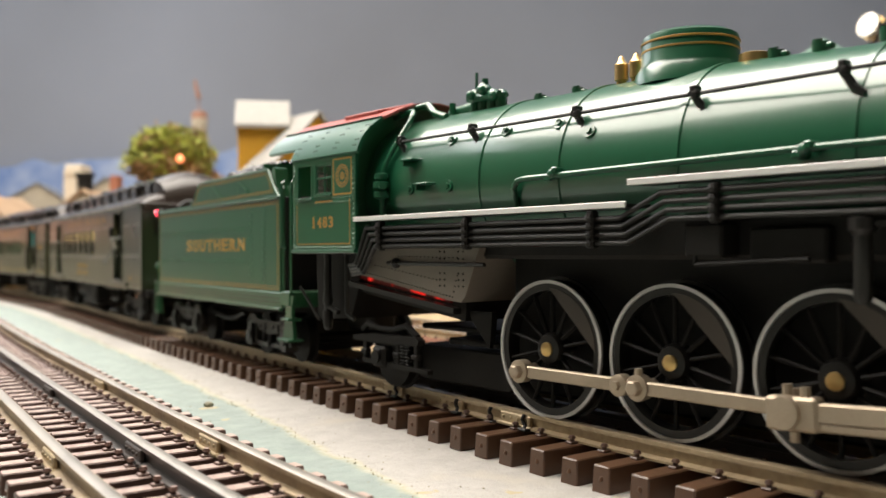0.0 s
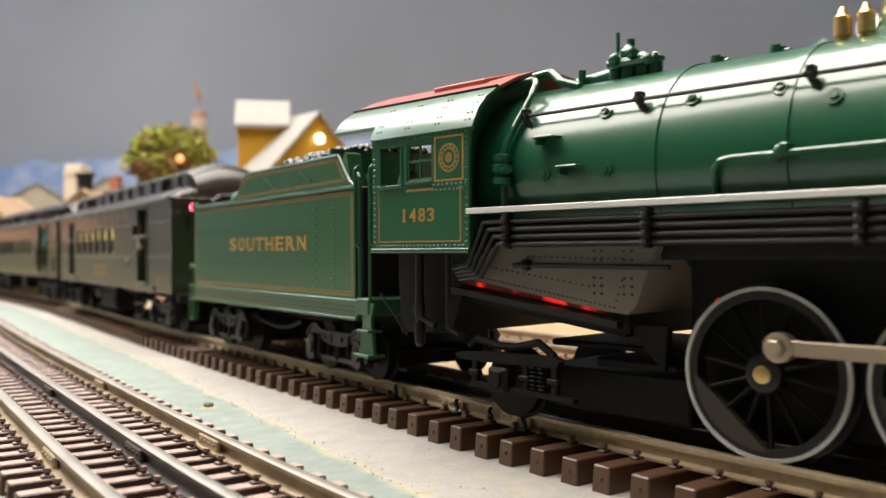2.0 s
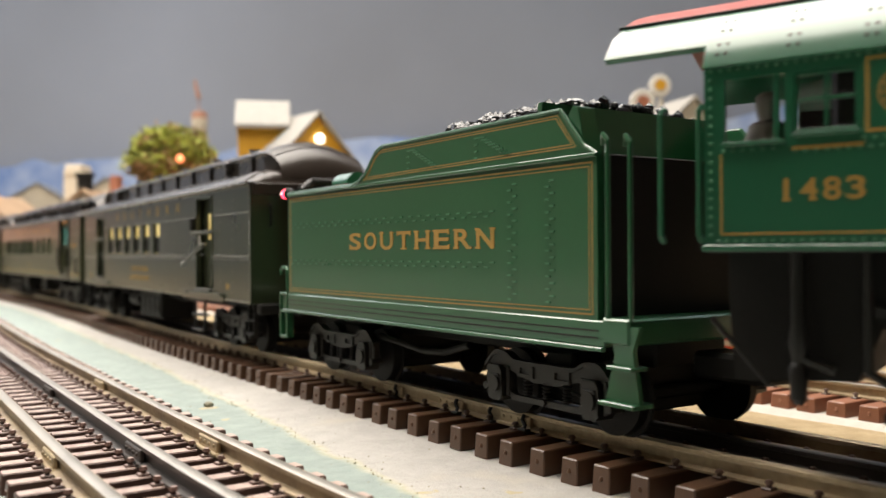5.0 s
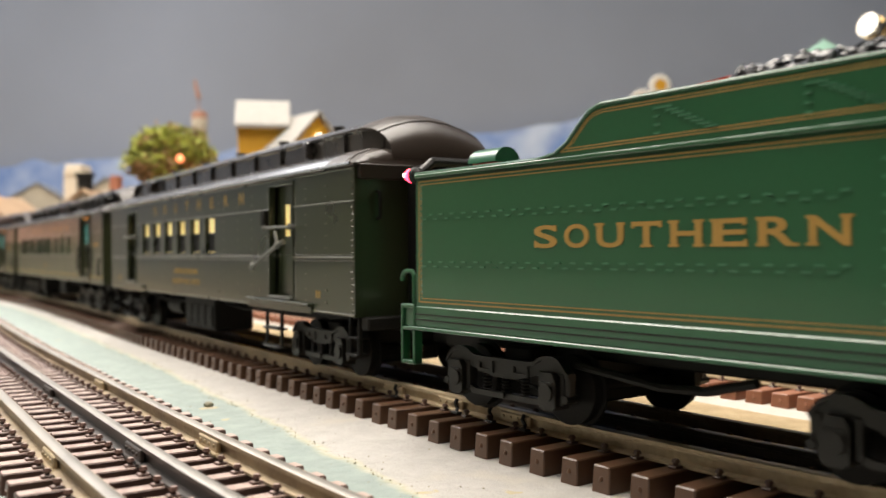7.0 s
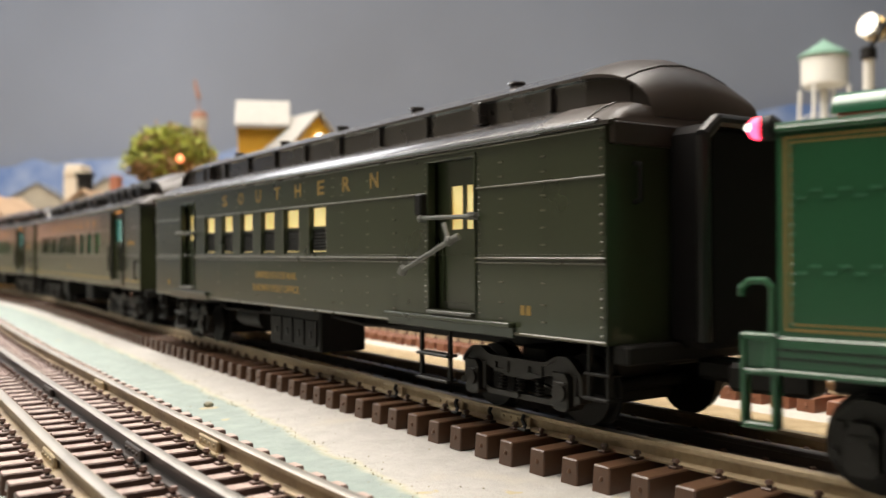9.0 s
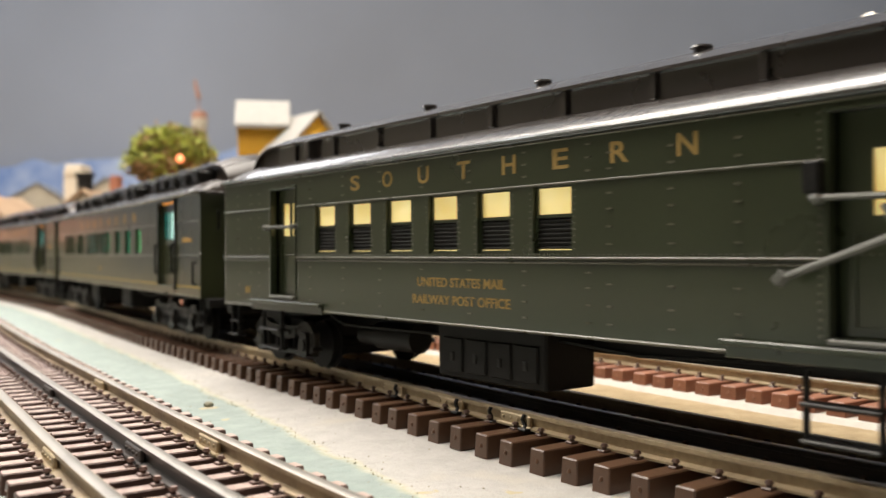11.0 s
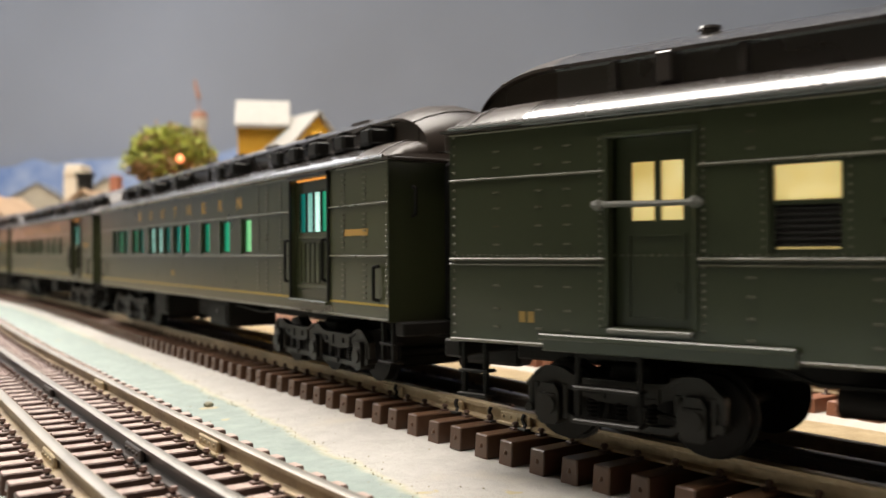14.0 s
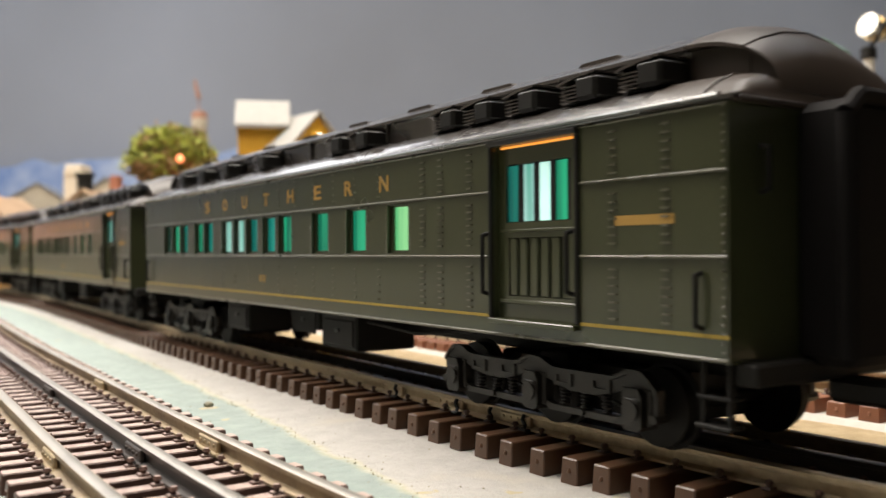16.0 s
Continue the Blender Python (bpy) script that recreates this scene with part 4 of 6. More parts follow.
    for x0, x1, z0, z1 in ((-5.86, -5.825, 4.42, 5.74), (-2.70, -2.66, 4.42, 5.8), (-5.86, -2.66, 4.40, 4.435), (-4.7, -3.65, 5.74, 5.80), (-3.62, -2.56, 5.94, 5.99), (-3.62, -2.56, 7.04, 7.09), (-3.62, -3.57, 5.99, 7.04), (-2.61, -2.56, 5.99, 7.04)):
        box(bm, x0, x1, -3.158, -3.149, z0, z1)
    part("gold_stripe", bm, M_GOLD, cab, "gold lining")
    bm = B()
    ring_y(bm, 0.32, 0.37, 0, 0.008, 32)
    ring_y(bm, 0.21, 0.26, 0, 0.008, 28)
    ring_y(bm, 0.02, 0.13, 0, 0.008, 18)
    for i in range(14):
        a = i * 2 * math.pi / 14
        rod(bm, (0.29 * math.cos(a) - 0.02, 0, 0.29 * math.sin(a)), (0.29 * math.cos(a) + 0.02, 0.008, 0.29 * math.sin(a)), 0.03, 5)
    part("emblem", bm, M_GOLD_DIM, cab, "round gold emblem", at=(-3.09, -3.158, 6.53))
    serif_letters("cab_lettering", "1483", -4.93, -3.15, 4.93, 0.36, 1.30, M_GOLD, cab, "gold numerals")
    # a plain figurine at the window
    bm = loft(B(), [[(-5.25 + r * 1.0 * math.cos(a), -2.55 + r * 0.8 * math.sin(a), z) for a in np.linspace(0, 2 * math.pi, 13)[:-1]] for z, r in ((5.3, 0.4), (5.95, 0.42), (6.25, 0.32), (6.34, 0.14), (6.42, 0.18), (6.6, 0.2), (6.72, 0.2), (6.8, 0.1))])
    part("figurine", bm, M_FIREBOX, cab, "plain dark figurine")
    # grab rails behind the cab
    for x in (-6.22, -6.9):
        part("grab_rail", pipe(B(), [(x, -3.0, 4.3), (x, -3.15, 4.4), (x, -3.15, 6.5), (x, -3.0, 6.6)], 0.05, 8), M_GREEN, lo)


def slab_yz(bm, outline, x0, x1):
    lo = [bm.verts.new((x0, y, z)) for y, z in outline]
    hi = [bm.verts.new((x1, y, z)) for y, z in outline]
    bm.faces.new(lo)
    bm.faces.new(hi[::-1])
    for i in range(len(lo)):
        j = (i + 1) % len(lo)
        bm.faces.new((lo[j], lo[i], hi[i], hi[j]))
    return bm


RODS = []


def build_loco_underframe(lo):
    # firebox sides with rivet rows, ash pan and its red glow
    fire = part("firebox", slab(B(), [(-2.6, 4.25), (-3.4, 3.50), (1.35, 2.80), (1.85, 2.76), (2.05, 2.95), (2.6, 4.25)], -2.55, 2.55), M_FIREBOX, lo)
    bm = B()
    studs(bm, (-2.6, 3.50), (1.5, 2.90), 0.13, -2.55, 0.03, 0.03)
    studs(bm, (-2.2, 3.75), (0.8, 3.36), 0.17, -2.55, 0.03, 0.03)
    studs(bm, (-1.0, 4.02), (1.7, 3.98), 0.17, -2.55, 0.03, 0.03)
    for x in (0.95, 1.15, 1.75, 1.95):
        studs(bm, (x, 3.2), (x, 3.55), 0.15, -2.55, 0.04, 0.035)
        studs(bm, (x, 3.95), (x, 4.15), 0.15, -2.55, 0.04, 0.035)
    studs(bm, (1.5, 2.9), (1.7, 3.5), 0.14, -2.55, 0.03, 0.03)
    part("rivets", bm, M_FRAME, fire)
    part("ash_pan", slab(B(), [(-3.6, 3.24), (1.6, 2.60), (1.6, 2.44), (-3.6, 3.08)], -2.62, -2.35), M_BLACK, lo)
    part("ash_pan", slab(B(), [(-3.4, 3.1), (1.4, 2.45), (1.4, 2.2), (-3.4, 2.8)], -2.0, 2.0), M_FRAME, lo)
    part("firelight", slab(B(), [(-3.5, 3.32), (1.1, 2.72), (1.1, 2.80), (-3.5, 3.43)], -2.28, -2.2), M_FIRE, lo, "red glowing firelight")
    # Dark sheet added behind the glow to hide the bright ground.
    part("dark_backing", slab(B(), [(-4.3, 4.2), (-2.6, 4.2), (1.6, 2.85), (1.6, 2.3), (-4.3, 2.95)], -2.15, 2.15), M_FRAME, lo)
    part("firelight", ball(B(), (3.7, -2.0, 3.1), 0.07, 8), M_FIRE, lo, "red glowing firelight")
    bm = rod(B(), (-1.3, -2.72, 3.82), (3.0, -2.72, 3.80), 0.06, 8)
    ball(bm, (-0.9, -2.72, 3.82), 0.16, 8)
    part("blow_off_pipe", bm, M_BLACK, lo)
    # hanging injector and pipes behind the cab steps
    bm = pipe(B(), [(-3.7, -2.6, 4.2), (-3.7, -2.6, 2.2), (-3.4, -2.5, 2.0)], 0.07, 8)
    part("drain_pipe", bm, M_BLACK, lo)
    bm = lathe_z(B(), -4.75, -2.65, [(1.6, 0.06), (1.7, 0.14), (2.2, 0.16), (2.3, 0.1), (2.6, 0.17), (2.9, 0.12), (4.2, 0.12)], 12)
    rod(bm, (-4.75, -2.65, 2.4), (-4.2, -2.6, 2.2), 0.09, 8)
    part("injector", bm, M_BLACK, lo)
    # Extended down as a solid dark filler for the black space under the cab.
    part("cab_apron", slab(B(), [(-6.0, 4.15), (-3.2, 4.15), (-3.4, 3.2), (-3.9, 2.0), (-5.9, 1.9), (-6.0, 3.4)], -2.3, 2.3), M_FRAME, lo)
    part("step_strut", rod(B(), (-6.1, -2.9, 3.0), (-5.2, -2.7, 1.9), 0.05, 6), M_BLACK, lo)
    # main frame
    # Carried down so the space behind the wheel spokes stays dark.
    part("main_frame", box(B(), 2.6, 21.0, -1.3, 1.3, 0.35, 4.4, 0.1), M_FRAME, lo)
    part("frame_top", box(B(), -2.4, 22.0, -2.3, 2.3, 3.95, 4.9, 0.1), M_FRAME, lo)
    bm = B()
    box(bm, 9.3, 10.2, -2.9, -2.0, 4.0, 4.7, 0.06)
    box(bm, 10.6, 12.2, -2.6, -2.0, 3.9, 4.6, 0.06)
    rod(bm, (9.55, -2.85, 3.86), (12.0, -2.85, 3.98), 0.05, 8)
    rod(bm, (9.55, -2.85, 3.86), (9.55, -2.85, 4.5), 0.05, 8)
    part("valve_gear", bm, M_FRAME, lo)
    bm = lathe_z(B(), 13.0, -2.9, [(3.2, 0.1), (3.3, 0.16), (4.4, 0.16), (4.5, 0.24), (4.7, 0.24), (4.75, 0.1)], 12)
    box(bm, 12.85, 13.6, -2.95, -2.7, 4.55, 4.68, 0.03)
    part("lubricator", bm, M_BLACK, lo)
    # trailing truck
    bm = slab(B(), [(-3.5, 1.54), (-2.6, 1.62), (-0.3, 1.66), (-0.1, 1.56), (-0.2, 1.40), (-2.6, 1.36), (-3.5, 1.38)], -2.5, -2.25)
    part("trailing_frame", bm, M_FRAME, lo)
    bm = slab(B(), [(-3.0, 0.72), (0.3, 0.62), (0.3, 0.74), (-1.2, 0.80), (-3.0, 0.86)], -2.5, -2.3)
    part("trailing_frame", bm, M_FRAME, lo)
    for x in (-2.9, -1.2, -0.3):
        bm = box(B(), x - 0.09, x + 0.09, -2.48, -2.3, 0.7, 1.5, 0.03)
        box(bm, x - 0.16, x + 0.16, -2.54, -2.3, 1.0, 1.14, 0.03)
        part("pedestal", bm, M_FRAME, lo)
    bm = box(B(), -2.32, -1.68, -2.62, -2.2, 0.66, 1.28, 0.07)
    rod(bm, (-2.0, -2.72, 0.98), (-2.0, -2.4, 0.98), 0.2, 10)
    box(bm, -2.2, -1.8, -2.68, -2.55, 1.0, 1.22, 0.04)
    part("journal_box", bm, M_FRAME, lo)
    for x in (-0.95, -0.7):
        bm = B()
        for k in range(6):
            lathe_z(bm, x, -2.4, [(0.8 + k * 0.1, 0.08), (0.84 + k * 0.1, 0.13), (0.88 + k * 0.1, 0.08)], 8)
        part("coil_spring", bm, M_FRAME, lo)
    part("spring_hanger", pipe(B(), [(-3.2, -2.3, 1.7), (-2.9, -2.3, 1.92), (-2.2, -2.3, 1.78), (-1.6, -2.3, 1.78), (-0.9, -2.3, 1.95), (-0.4, -2.3, 1.65)], 0.10, 8), M_FRAME, lo)
    for x0, x1, y, z0, z1 in ((0.1, 2.8, -1.5, 0.72, 1.25), (0.5, 2.6, -1.9, 1.5, 1.68), (-1.0, 2.7, -1.7, 1.85, 2.0)):
        part("frame_block", box(B(), x0, x1, y, -y, z0, z1, 0.05), M_FRAME, lo)
    # Dark filler added to close a bright gap beside the trailing truck.
    part("frame_block", box(B(), -1.4, 2.8, -1.6, 1.6, 0.3, 1.35, 0.05), M_FRAME, lo)
    part("brake_wedge", slab(B(), [(1.4, 2.5), (2.5, 2.5), (2.4, 1.5)], -2.0, -1.8), M_FRAME, lo)
    small_wheels(lo, -2.0)
    # driving wheels
    d = driver_meshes()
    for n, x in enumerate(AXLES):
        ax = turning("driving_wheels", lo, x, WHEEL_Z, ROLL_R, "black spoked driving wheels with white tyres")
        for sgn in (-1, 1):
            flip = 0 if sgn < 0 else math.pi
            y = sgn * 2.15
            for k in ("tyre", "flange", "rim", "hub", "axle_end", "counterweight"):
                o = new(k, d[k])
                o.parent = ax
                o.location = (0, y * CM, 0)
                # the counterweight lies across from the crank
                turn = radians(-(CRANK_AT0 - 180)) if k == "counterweight" else 0.0
                o.rotation_euler = (0, turn, flip)
            for i in range(14):
                o = new("spoke", d["spoke"])
                o.parent = ax
                o.location = (0, y * CM, 0)
                o.rotation_euler = (0, i * 2 * math.pi / 14, flip)
            if sgn < 0:
                a = radians(CRANK_AT0)
                o = new("crank_pin", d["crank_pin"])
                o.parent = ax
                o.location = (CRANK * math.cos(a) * CM, y * CM, CRANK * math.sin(a) * CM)
    # side rod, in the crank pin circle's own space
    bm = B()
    x0 = AXLES[0]
    for a, b in zip(AXLES, AXLES[1:]):
        box(bm, a - x0 + 0.1, b - x0 - 0.1, -0.10, 0.10, -0.15, 0.15, 0.03)
    rod_side = part("side_rod", bm, M_SILVER, lo, "dull steel side rod")
    for i, a in enumerate(AXLES):
        bm = lathe_y(B(), [(-0.16, 0.24), (-0.14, 0.29), (0.12, 0.29), (0.14, 0.24)], xc=a - x0, seg=22)
        if i in (1, 2):
            rod(bm, (a - x0, -0.05, -0.3), (a - x0, -0.05, 0.42), 0.09, 8)
        part("rod_bearing", bm, M_SILVER, rod_side)
        bm = lathe_y(B(), [(-0.34, 0.14), (-0.31, 0.18), (-0.16, 0.18)], xc=a - x0, seg=6)
        part("hex_nut", bm, M_SILVER, rod_side)
    kn = AXLES[1] - x0 - 0.52
    part("rod_knuckle", lathe_y(B(), [(-0.17, 0.2), (-0.14, 0.25), (0.12, 0.25)], xc=kn, seg=20), M_SILVER, rod_side)
    part("hex_nut", lathe_y(B(), [(-0.26, 0.10), (-0.16, 0.12)], xc=kn, seg=6), M_SILVER, rod_side)
    RODS.append((rod_side, AXLES[0], "side"))
    bm = box(B(), 0.2, 9.6, -0.09, 0.09, -0.17, 0.17, 0.03)
    main = part("main_rod", bm, M_SILVER, lo, "dull steel main rod")
    bm = box(B(), -0.42, 0.62, -0.2, 0.16, -0.34, 0.30, 0.06)
    box(bm, 0.3, 1.9, -0.12, 0.12, -0.32, -0.16, 0.03)
    box(bm, 0.3, 1.9, -0.14, 0.10, -0.16, 0.20, 0.03)
    rod(bm, (0.0, -0.05, 0.25), (0.0, -0.05, 0.52), 0.1, 8)
    rod(bm, (0.35, -0.05, 0.25), (0.35, -0.05, 0.48), 0.1, 8)
    rod(bm, (0.1, -0.05, -0.25), (0.1, -0.05, -0.55), 0.1, 8)
    part("big_end", bm, M_SILVER, main)
    part("big_end_bearing", lathe_y(B(), [(-0.32, 0.16), (-0.30, 0.30), (-0.1, 0.34)], seg=24), M_SILVER, main)
    RODS.append((main, AXLES[2], "main"))
    # cylinders and leading truck
    part("cylinder", lathe_x(B(), [(19.6, 0.9), (19.7, 1.05), (23.1, 1.05), (23.2, 0.9)], 1.9, -2.55, 28), M_BLACK, lo)
    part("cylinder", lathe_x(B(), [(19.6, 0.9), (19.7, 1.05), (23.1, 1.05), (23.2, 0.9)], 1.9, 2.55, 28), M_BLACK, lo)
    part("cylinder_saddle", box(B(), 20.0, 23.0, -2.6, 2.6, 1.4, 4.6, 0.1), M_BLACK, lo)
    part("crosshead_guide", box(B(), 16.5, 19.7, -2.75, -2.45, 2.15, 2.3, 0.03), M_SILVER, lo)
    small_wheels(lo, 19.0)
    small_wheels(lo, 23.6)
    part("pilot", slab(B(), [(24.2, 2.2), (26.2, 2.2), (27.0, 0.5), (26.6, 0.5), (24.2, 1.4)], -2.2, 2.2), M_BLACK, lo)


# ---- tender ----
def build_tender():
    te = thing("tender", "green coal tender with gold lettering, behind the locomotive", "tender")
    TRAIN.append((te, -42.525, 9.5))
    low = [(-4.1, 2.66), (-4.1, 6.2), (11.75, 6.2), (11.75, 2.66)]
    body = part("tank", slab(B(), low, -3.1, 3.1), M_GREEN_DK, te)
    side = [(-4.1, 6.0), (-4.1, 6.26), (0.75, 6.26), (1.25, 6.34), (1.65, 6.56), (2.0, 6.9), (2.3, 7.16), (2.65, 7.28), (10.6, 7.28), (11.35, 6.42), (11.75, 6.2), (11.75, 6.0)]
    for y in (-3.1, 3.02):
        part("bunker_side", slab(B(), side, y, y + 0.08), M_GREEN_DK, te)
        yy = -3.1 if y < 0 else 3.1
        bm = B()
        pipe(bm, [(x, yy, z) for x, z in side[1:-1]], 0.05, 8)
        part("coping", bm, M_GREEN_DK, te)
    part("deck_rim", box(B(), -4.12, -4.02, -3.1, 3.1, 6.2, 6.28, 0.02), M_GREEN_DK, te)
    # bunker walls: sloped front sheet and slope sheet behind
    part("bunker_front", slab(B(), [(9.3, 6.2), (9.6, 7.6), (9.75, 7.6), (9.6, 6.2)], -2.9, 2.9), M_GREEN_DK, te)
    part("bunker_front", slab(B(), [(10.0, 6.2), (10.9, 7.35), (11.05, 7.3), (11.3, 6.2)], -3.0, -2.5), M_GREEN_DK, te)
    part("bunker_back", slab(B(), [(1.2, 6.2), (2.4, 7.3), (2.6, 7.3), (1.5, 6.2)], -3.0, 3.0), M_GREEN_DK, te)
    # round-topped hatch on the rear deck
    hatch = part("deck_hatch", box(B(), -3.7, -2.75, -1.45, -0.65, 6.2, 6.62, 0.03), M_BRICK_RED, te, "red hatch box")
    ring = [(-1.05 + 0.46 * math.cos(math.pi * k / 12), 6.60 + 0.42 * math.sin(math.pi * k / 12)) for k in range(13)]
    part("hatch_lid", slab_yz(B(), ring, -3.8, -2.65), M_GREEN, hatch, "rounded green lid")
    # coal
    bm = B()
    rnd = random.Random(5)
    for i in range(900):
        x, y = rnd.uniform(5.3, 9.6), rnd.uniform(-2.95, 2.95)
        top = 7.15 + 0.62 * max(0.0, 1 - (y / 3.1) ** 2) ** 0.6 * min(1, (x - 4.6) / 1.2) + rnd.uniform(-0.15, 0.06)
        r = rnd.uniform(0.10, 0.21)
        vs = bmesh.ops.create_icosphere(bm, subdivisions=1, radius=r)["verts"]
        for v in vs:
            v.co *= rnd.uniform(0.72, 1.2)
            v.co += Vector((x, y, top))
    coal = part("coal", bm, M_COAL, te, "heaped lumps of black coal", smooth=0)
    coal["kind"] = "stuff"
    part("bunker_deck", box(B(), 2.4, 6.0, -3.0, 3.0, 6.9, 7.12, 0.03), M_GREEN_DK, te)
    bm = slab(B(), [(4.0, 7.1), (4.0, 7.45), (4.2, 7.60), (5.2, 7.66), (5.45, 7.50), (5.45, 7.1)], -1.9, 0.2)
    part("stoker_hatch", bm, M_BRICK_RED, te, "red hatch before the coal")
    # ledge under the bunker, frame and lip
    part("side_ledge", box(B(), -4.1, 11.75, -3.17, -3.05, 6.15, 6.24, 0.02), M_GREEN_DK, te)
    part("frame_rail", box(B(), -4.35, 12.0, -3.14, 3.14, 2.12, 2.68, 0.03), M_GREEN_DK, te)
    part("frame_lip", box(B(), -4.35, 12.0, -3.24, -3.1, 2.03, 2.13, 0.02), M_GREEN_DK, te)
    for z in (2.3, 2.45):
        part("frame_groove", box(B(), -4.2, 11.8, -3.155, -3.13, z, z + 0.03), M_BLACK, te)
    # gold lining
    def lining(x0, x1, z0, z1, w=0.045):
        bm = B()
        for a, b, c, d in ((x0, x1, z0, z0 + w), (x0, x1, z1 - w, z1), (x0, x0 + w, z0, z1), (x1 - w, x1, z0, z1)):
            box(bm, a, b, -3.108, -3.098, c, d)
        part("gold_lining", bm, M_GOLD_DIM, te, "thin gold lining")
    lining(-3.98, 11.62, 2.78, 6.06, 0.04)
    lining(-3.88, 11.52, 2.88, 5.97, 0.028)
    bm = B()
    pts = [(1.45, 6.36), (1.72, 6.50), (1.98, 6.74), (2.2, 6.96), (2.42, 7.10), (2.7, 7.16), (10.5, 7.17), (11.1, 6.42)]
    inner = [(1.62, 6.42), (1.84, 6.54), (2.08, 6.78), (2.28, 6.97), (2.46, 7.06), (2.7, 7.10), (10.45, 7.11), (10.98, 6.48)]
    for a, b in list(zip(pts, pts[1:] + pts[:1])) + list(zip(inner, inner[1:] + inner[:1])):
        n = Vector((b[0] - a[0], 0, b[1] - a[1])).normalized().cross(Vector((0, 1, 0))) * 0.015
        vs = [bm.verts.new((p[0] + s * n.x, -3.106, p[1] + s * n.z)) for p, s in ((a, -1), (b, -1), (b, 1), (a, 1))]
        bm.faces.new(vs)
        ws = [bm.verts.new((v.co.x, -3.099, v.co.z)) for v in vs]
        for i in range(4):
            bm.faces.new((vs[i], vs[(i + 1) % 4], ws[(i + 1) % 4], ws[i]))
    part("gold_lining", bm, M_GOLD_DIM, te, "thin gold lining")
    serif_letters("lettering", "SOUTHERN", 0.58, -3.105, 4.22, 0.52, 7.56, M_GOLD, te, "gold lettering")
    # rivets in rows
    bm = B()
    for z, o in ((5.02, 0.0), (5.14, 0.24), (3.76, 0.0), (3.88, 0.24)):
        for k in range(25):
            x = -3.7 + o + k * 0.48
            box(bm, x - 0.09, x + 0.09, -3.122, -3.098, z - 0.022, z + 0.022)
    for x in (8.75, 8.95, 10.15, 10.3):
        for k in range(10):
            z = 3.0 + k * 0.29 + (0.14 if x in (8.95, 10.3) else 0)
            box(bm, x - 0.08, x + 0.08, -3.122, -3.098, z - 0.024, z + 0.024)
    studs(bm, (-3.85, 2.9), (-3.85, 5.9), 0.16, -3.1, 0.04, 0.03)
    for x, lean in ((4.15, 0.0), (4.3, 1.05), (4.45, 1.05), (7.4, 0.0), (7.55, 1.05), (7.7, 1.05)):
        for k in range(4 if not lean else 8):
            u = k / (3 if not lean else 7)
            box(bm, x + lean * u - 0.07, x + lean * u + 0.07, -3.122, -3.098, 7.0 - 0.5 * u - 0.022, 7.0 - 0.5 * u + 0.022)
    part("rivets", bm, M_GREEN_GLINT, te)
    # steps, grab rails, rear ladder
    for x0, x1, z0, z1, nm in ((12.05, 12.95, 0.95, 2.6, "front_step"),):
        bm = slab(B(), [(x0, z1), (x1, z1), (x1 - 0.2, z1 - 0.5), (x1, z0), (x0 - 0.1, z0), (x0 + 0.2, z1 - 0.6)], -3.1, -2.98)
        box(bm, x0 - 0.1, x1, -3.3, -2.7, z0, z0 + 0.1, 0.02)
        box(bm, x0 + 0.1, x1 - 0.1, -3.26, -2.75, z0 + 0.75, z0 + 0.84, 0.02)
        part(nm, bm, M_GREEN_DK, te)
    part("front_beam", box(B(), 11.9, 12.7, -3.15, 3.15, 2.2, 2.75, 0.05), M_GREEN_DK, te)
    part("front_bulkhead", box(B(), 11.7, 11.95, -2.9, 2.9, 2.7, 6.2, 0.03), M_FRAME, te)
    for x, z1 in ((12.05, 6.6), (12.7, 6.5)):
        part("grab_rail", pipe(B(), [(x - 0.2, -3.0, z1 - 0.2), (x - 0.12, -3.08, z1), (x, -3.08, z1 - 0.15), (x, -3.08, 2.7)], 0.055, 8), M_GREEN_DK, te)
    bm = B()
    for a, b, c, d in ((-4.75, -4.66, 1.1, 2.7), (-4.2, -4.1, 1.1, 2.7), (-4.75, -4.1, 1.08, 1.18), (-4.75, -4.1, 2.0, 2.1), (-4.75, -4.1, 2.6, 2.72)):
        box(bm, a, b, -3.18, -2.9, c, d, 0.02)
    part("rear_step", bm, M_GREEN_DK, te)
    lamp = part("marker_lamp", lathe_x(B(), [(-4.08, 0.10), (-4.22, 0.22), (-4.40, 0.22), (-4.42, 0.10)], 6.26, -2.95, 18), M_FRAME, te, "black marker lamp housing")
    part("lens", ball(B(), (-4.46, -2.99, 6.26), 0.20, 14), M_MARKER, lamp, "glowing red lens")
    part("bulb", ball(B(), (-4.58, -3.11, 6.27), 0.075, 10), M_BULB, lamp, "white hot bulb")
    part("rear_beam", box(B(), -4.7, -4.3, -3.1, 3.1, 2.1, 2.65, 0.04), M_GREEN_DK, te)
    part("grab_rail", pipe(B(), [(-4.2, -3.1, 2.7), (-4.2, -3.1, 3.5), (-4.3, -3.1, 3.62), (-4.6, -3.1, 3.62), (-4.75, -3.1, 3.5), (-4.75, -3.1, 3.35)], 0.06, 8), M_GREEN_DK, te)
    part("coupler", box(B(), -6.4, -4.6, -0.4, 0.4, 1.2, 1.8, 0.1), M_FRAME, te)
    part("draw_bar", box(B(), 12.0, 14.0, -0.5, 0.5, 1.3, 1.9, 0.1), M_FRAME, te)
    part("underframe", box(B(), -3.9, 11.6, -1.2, 1.2, 1.5, 2.2, 0.05), M_FRAME, te)
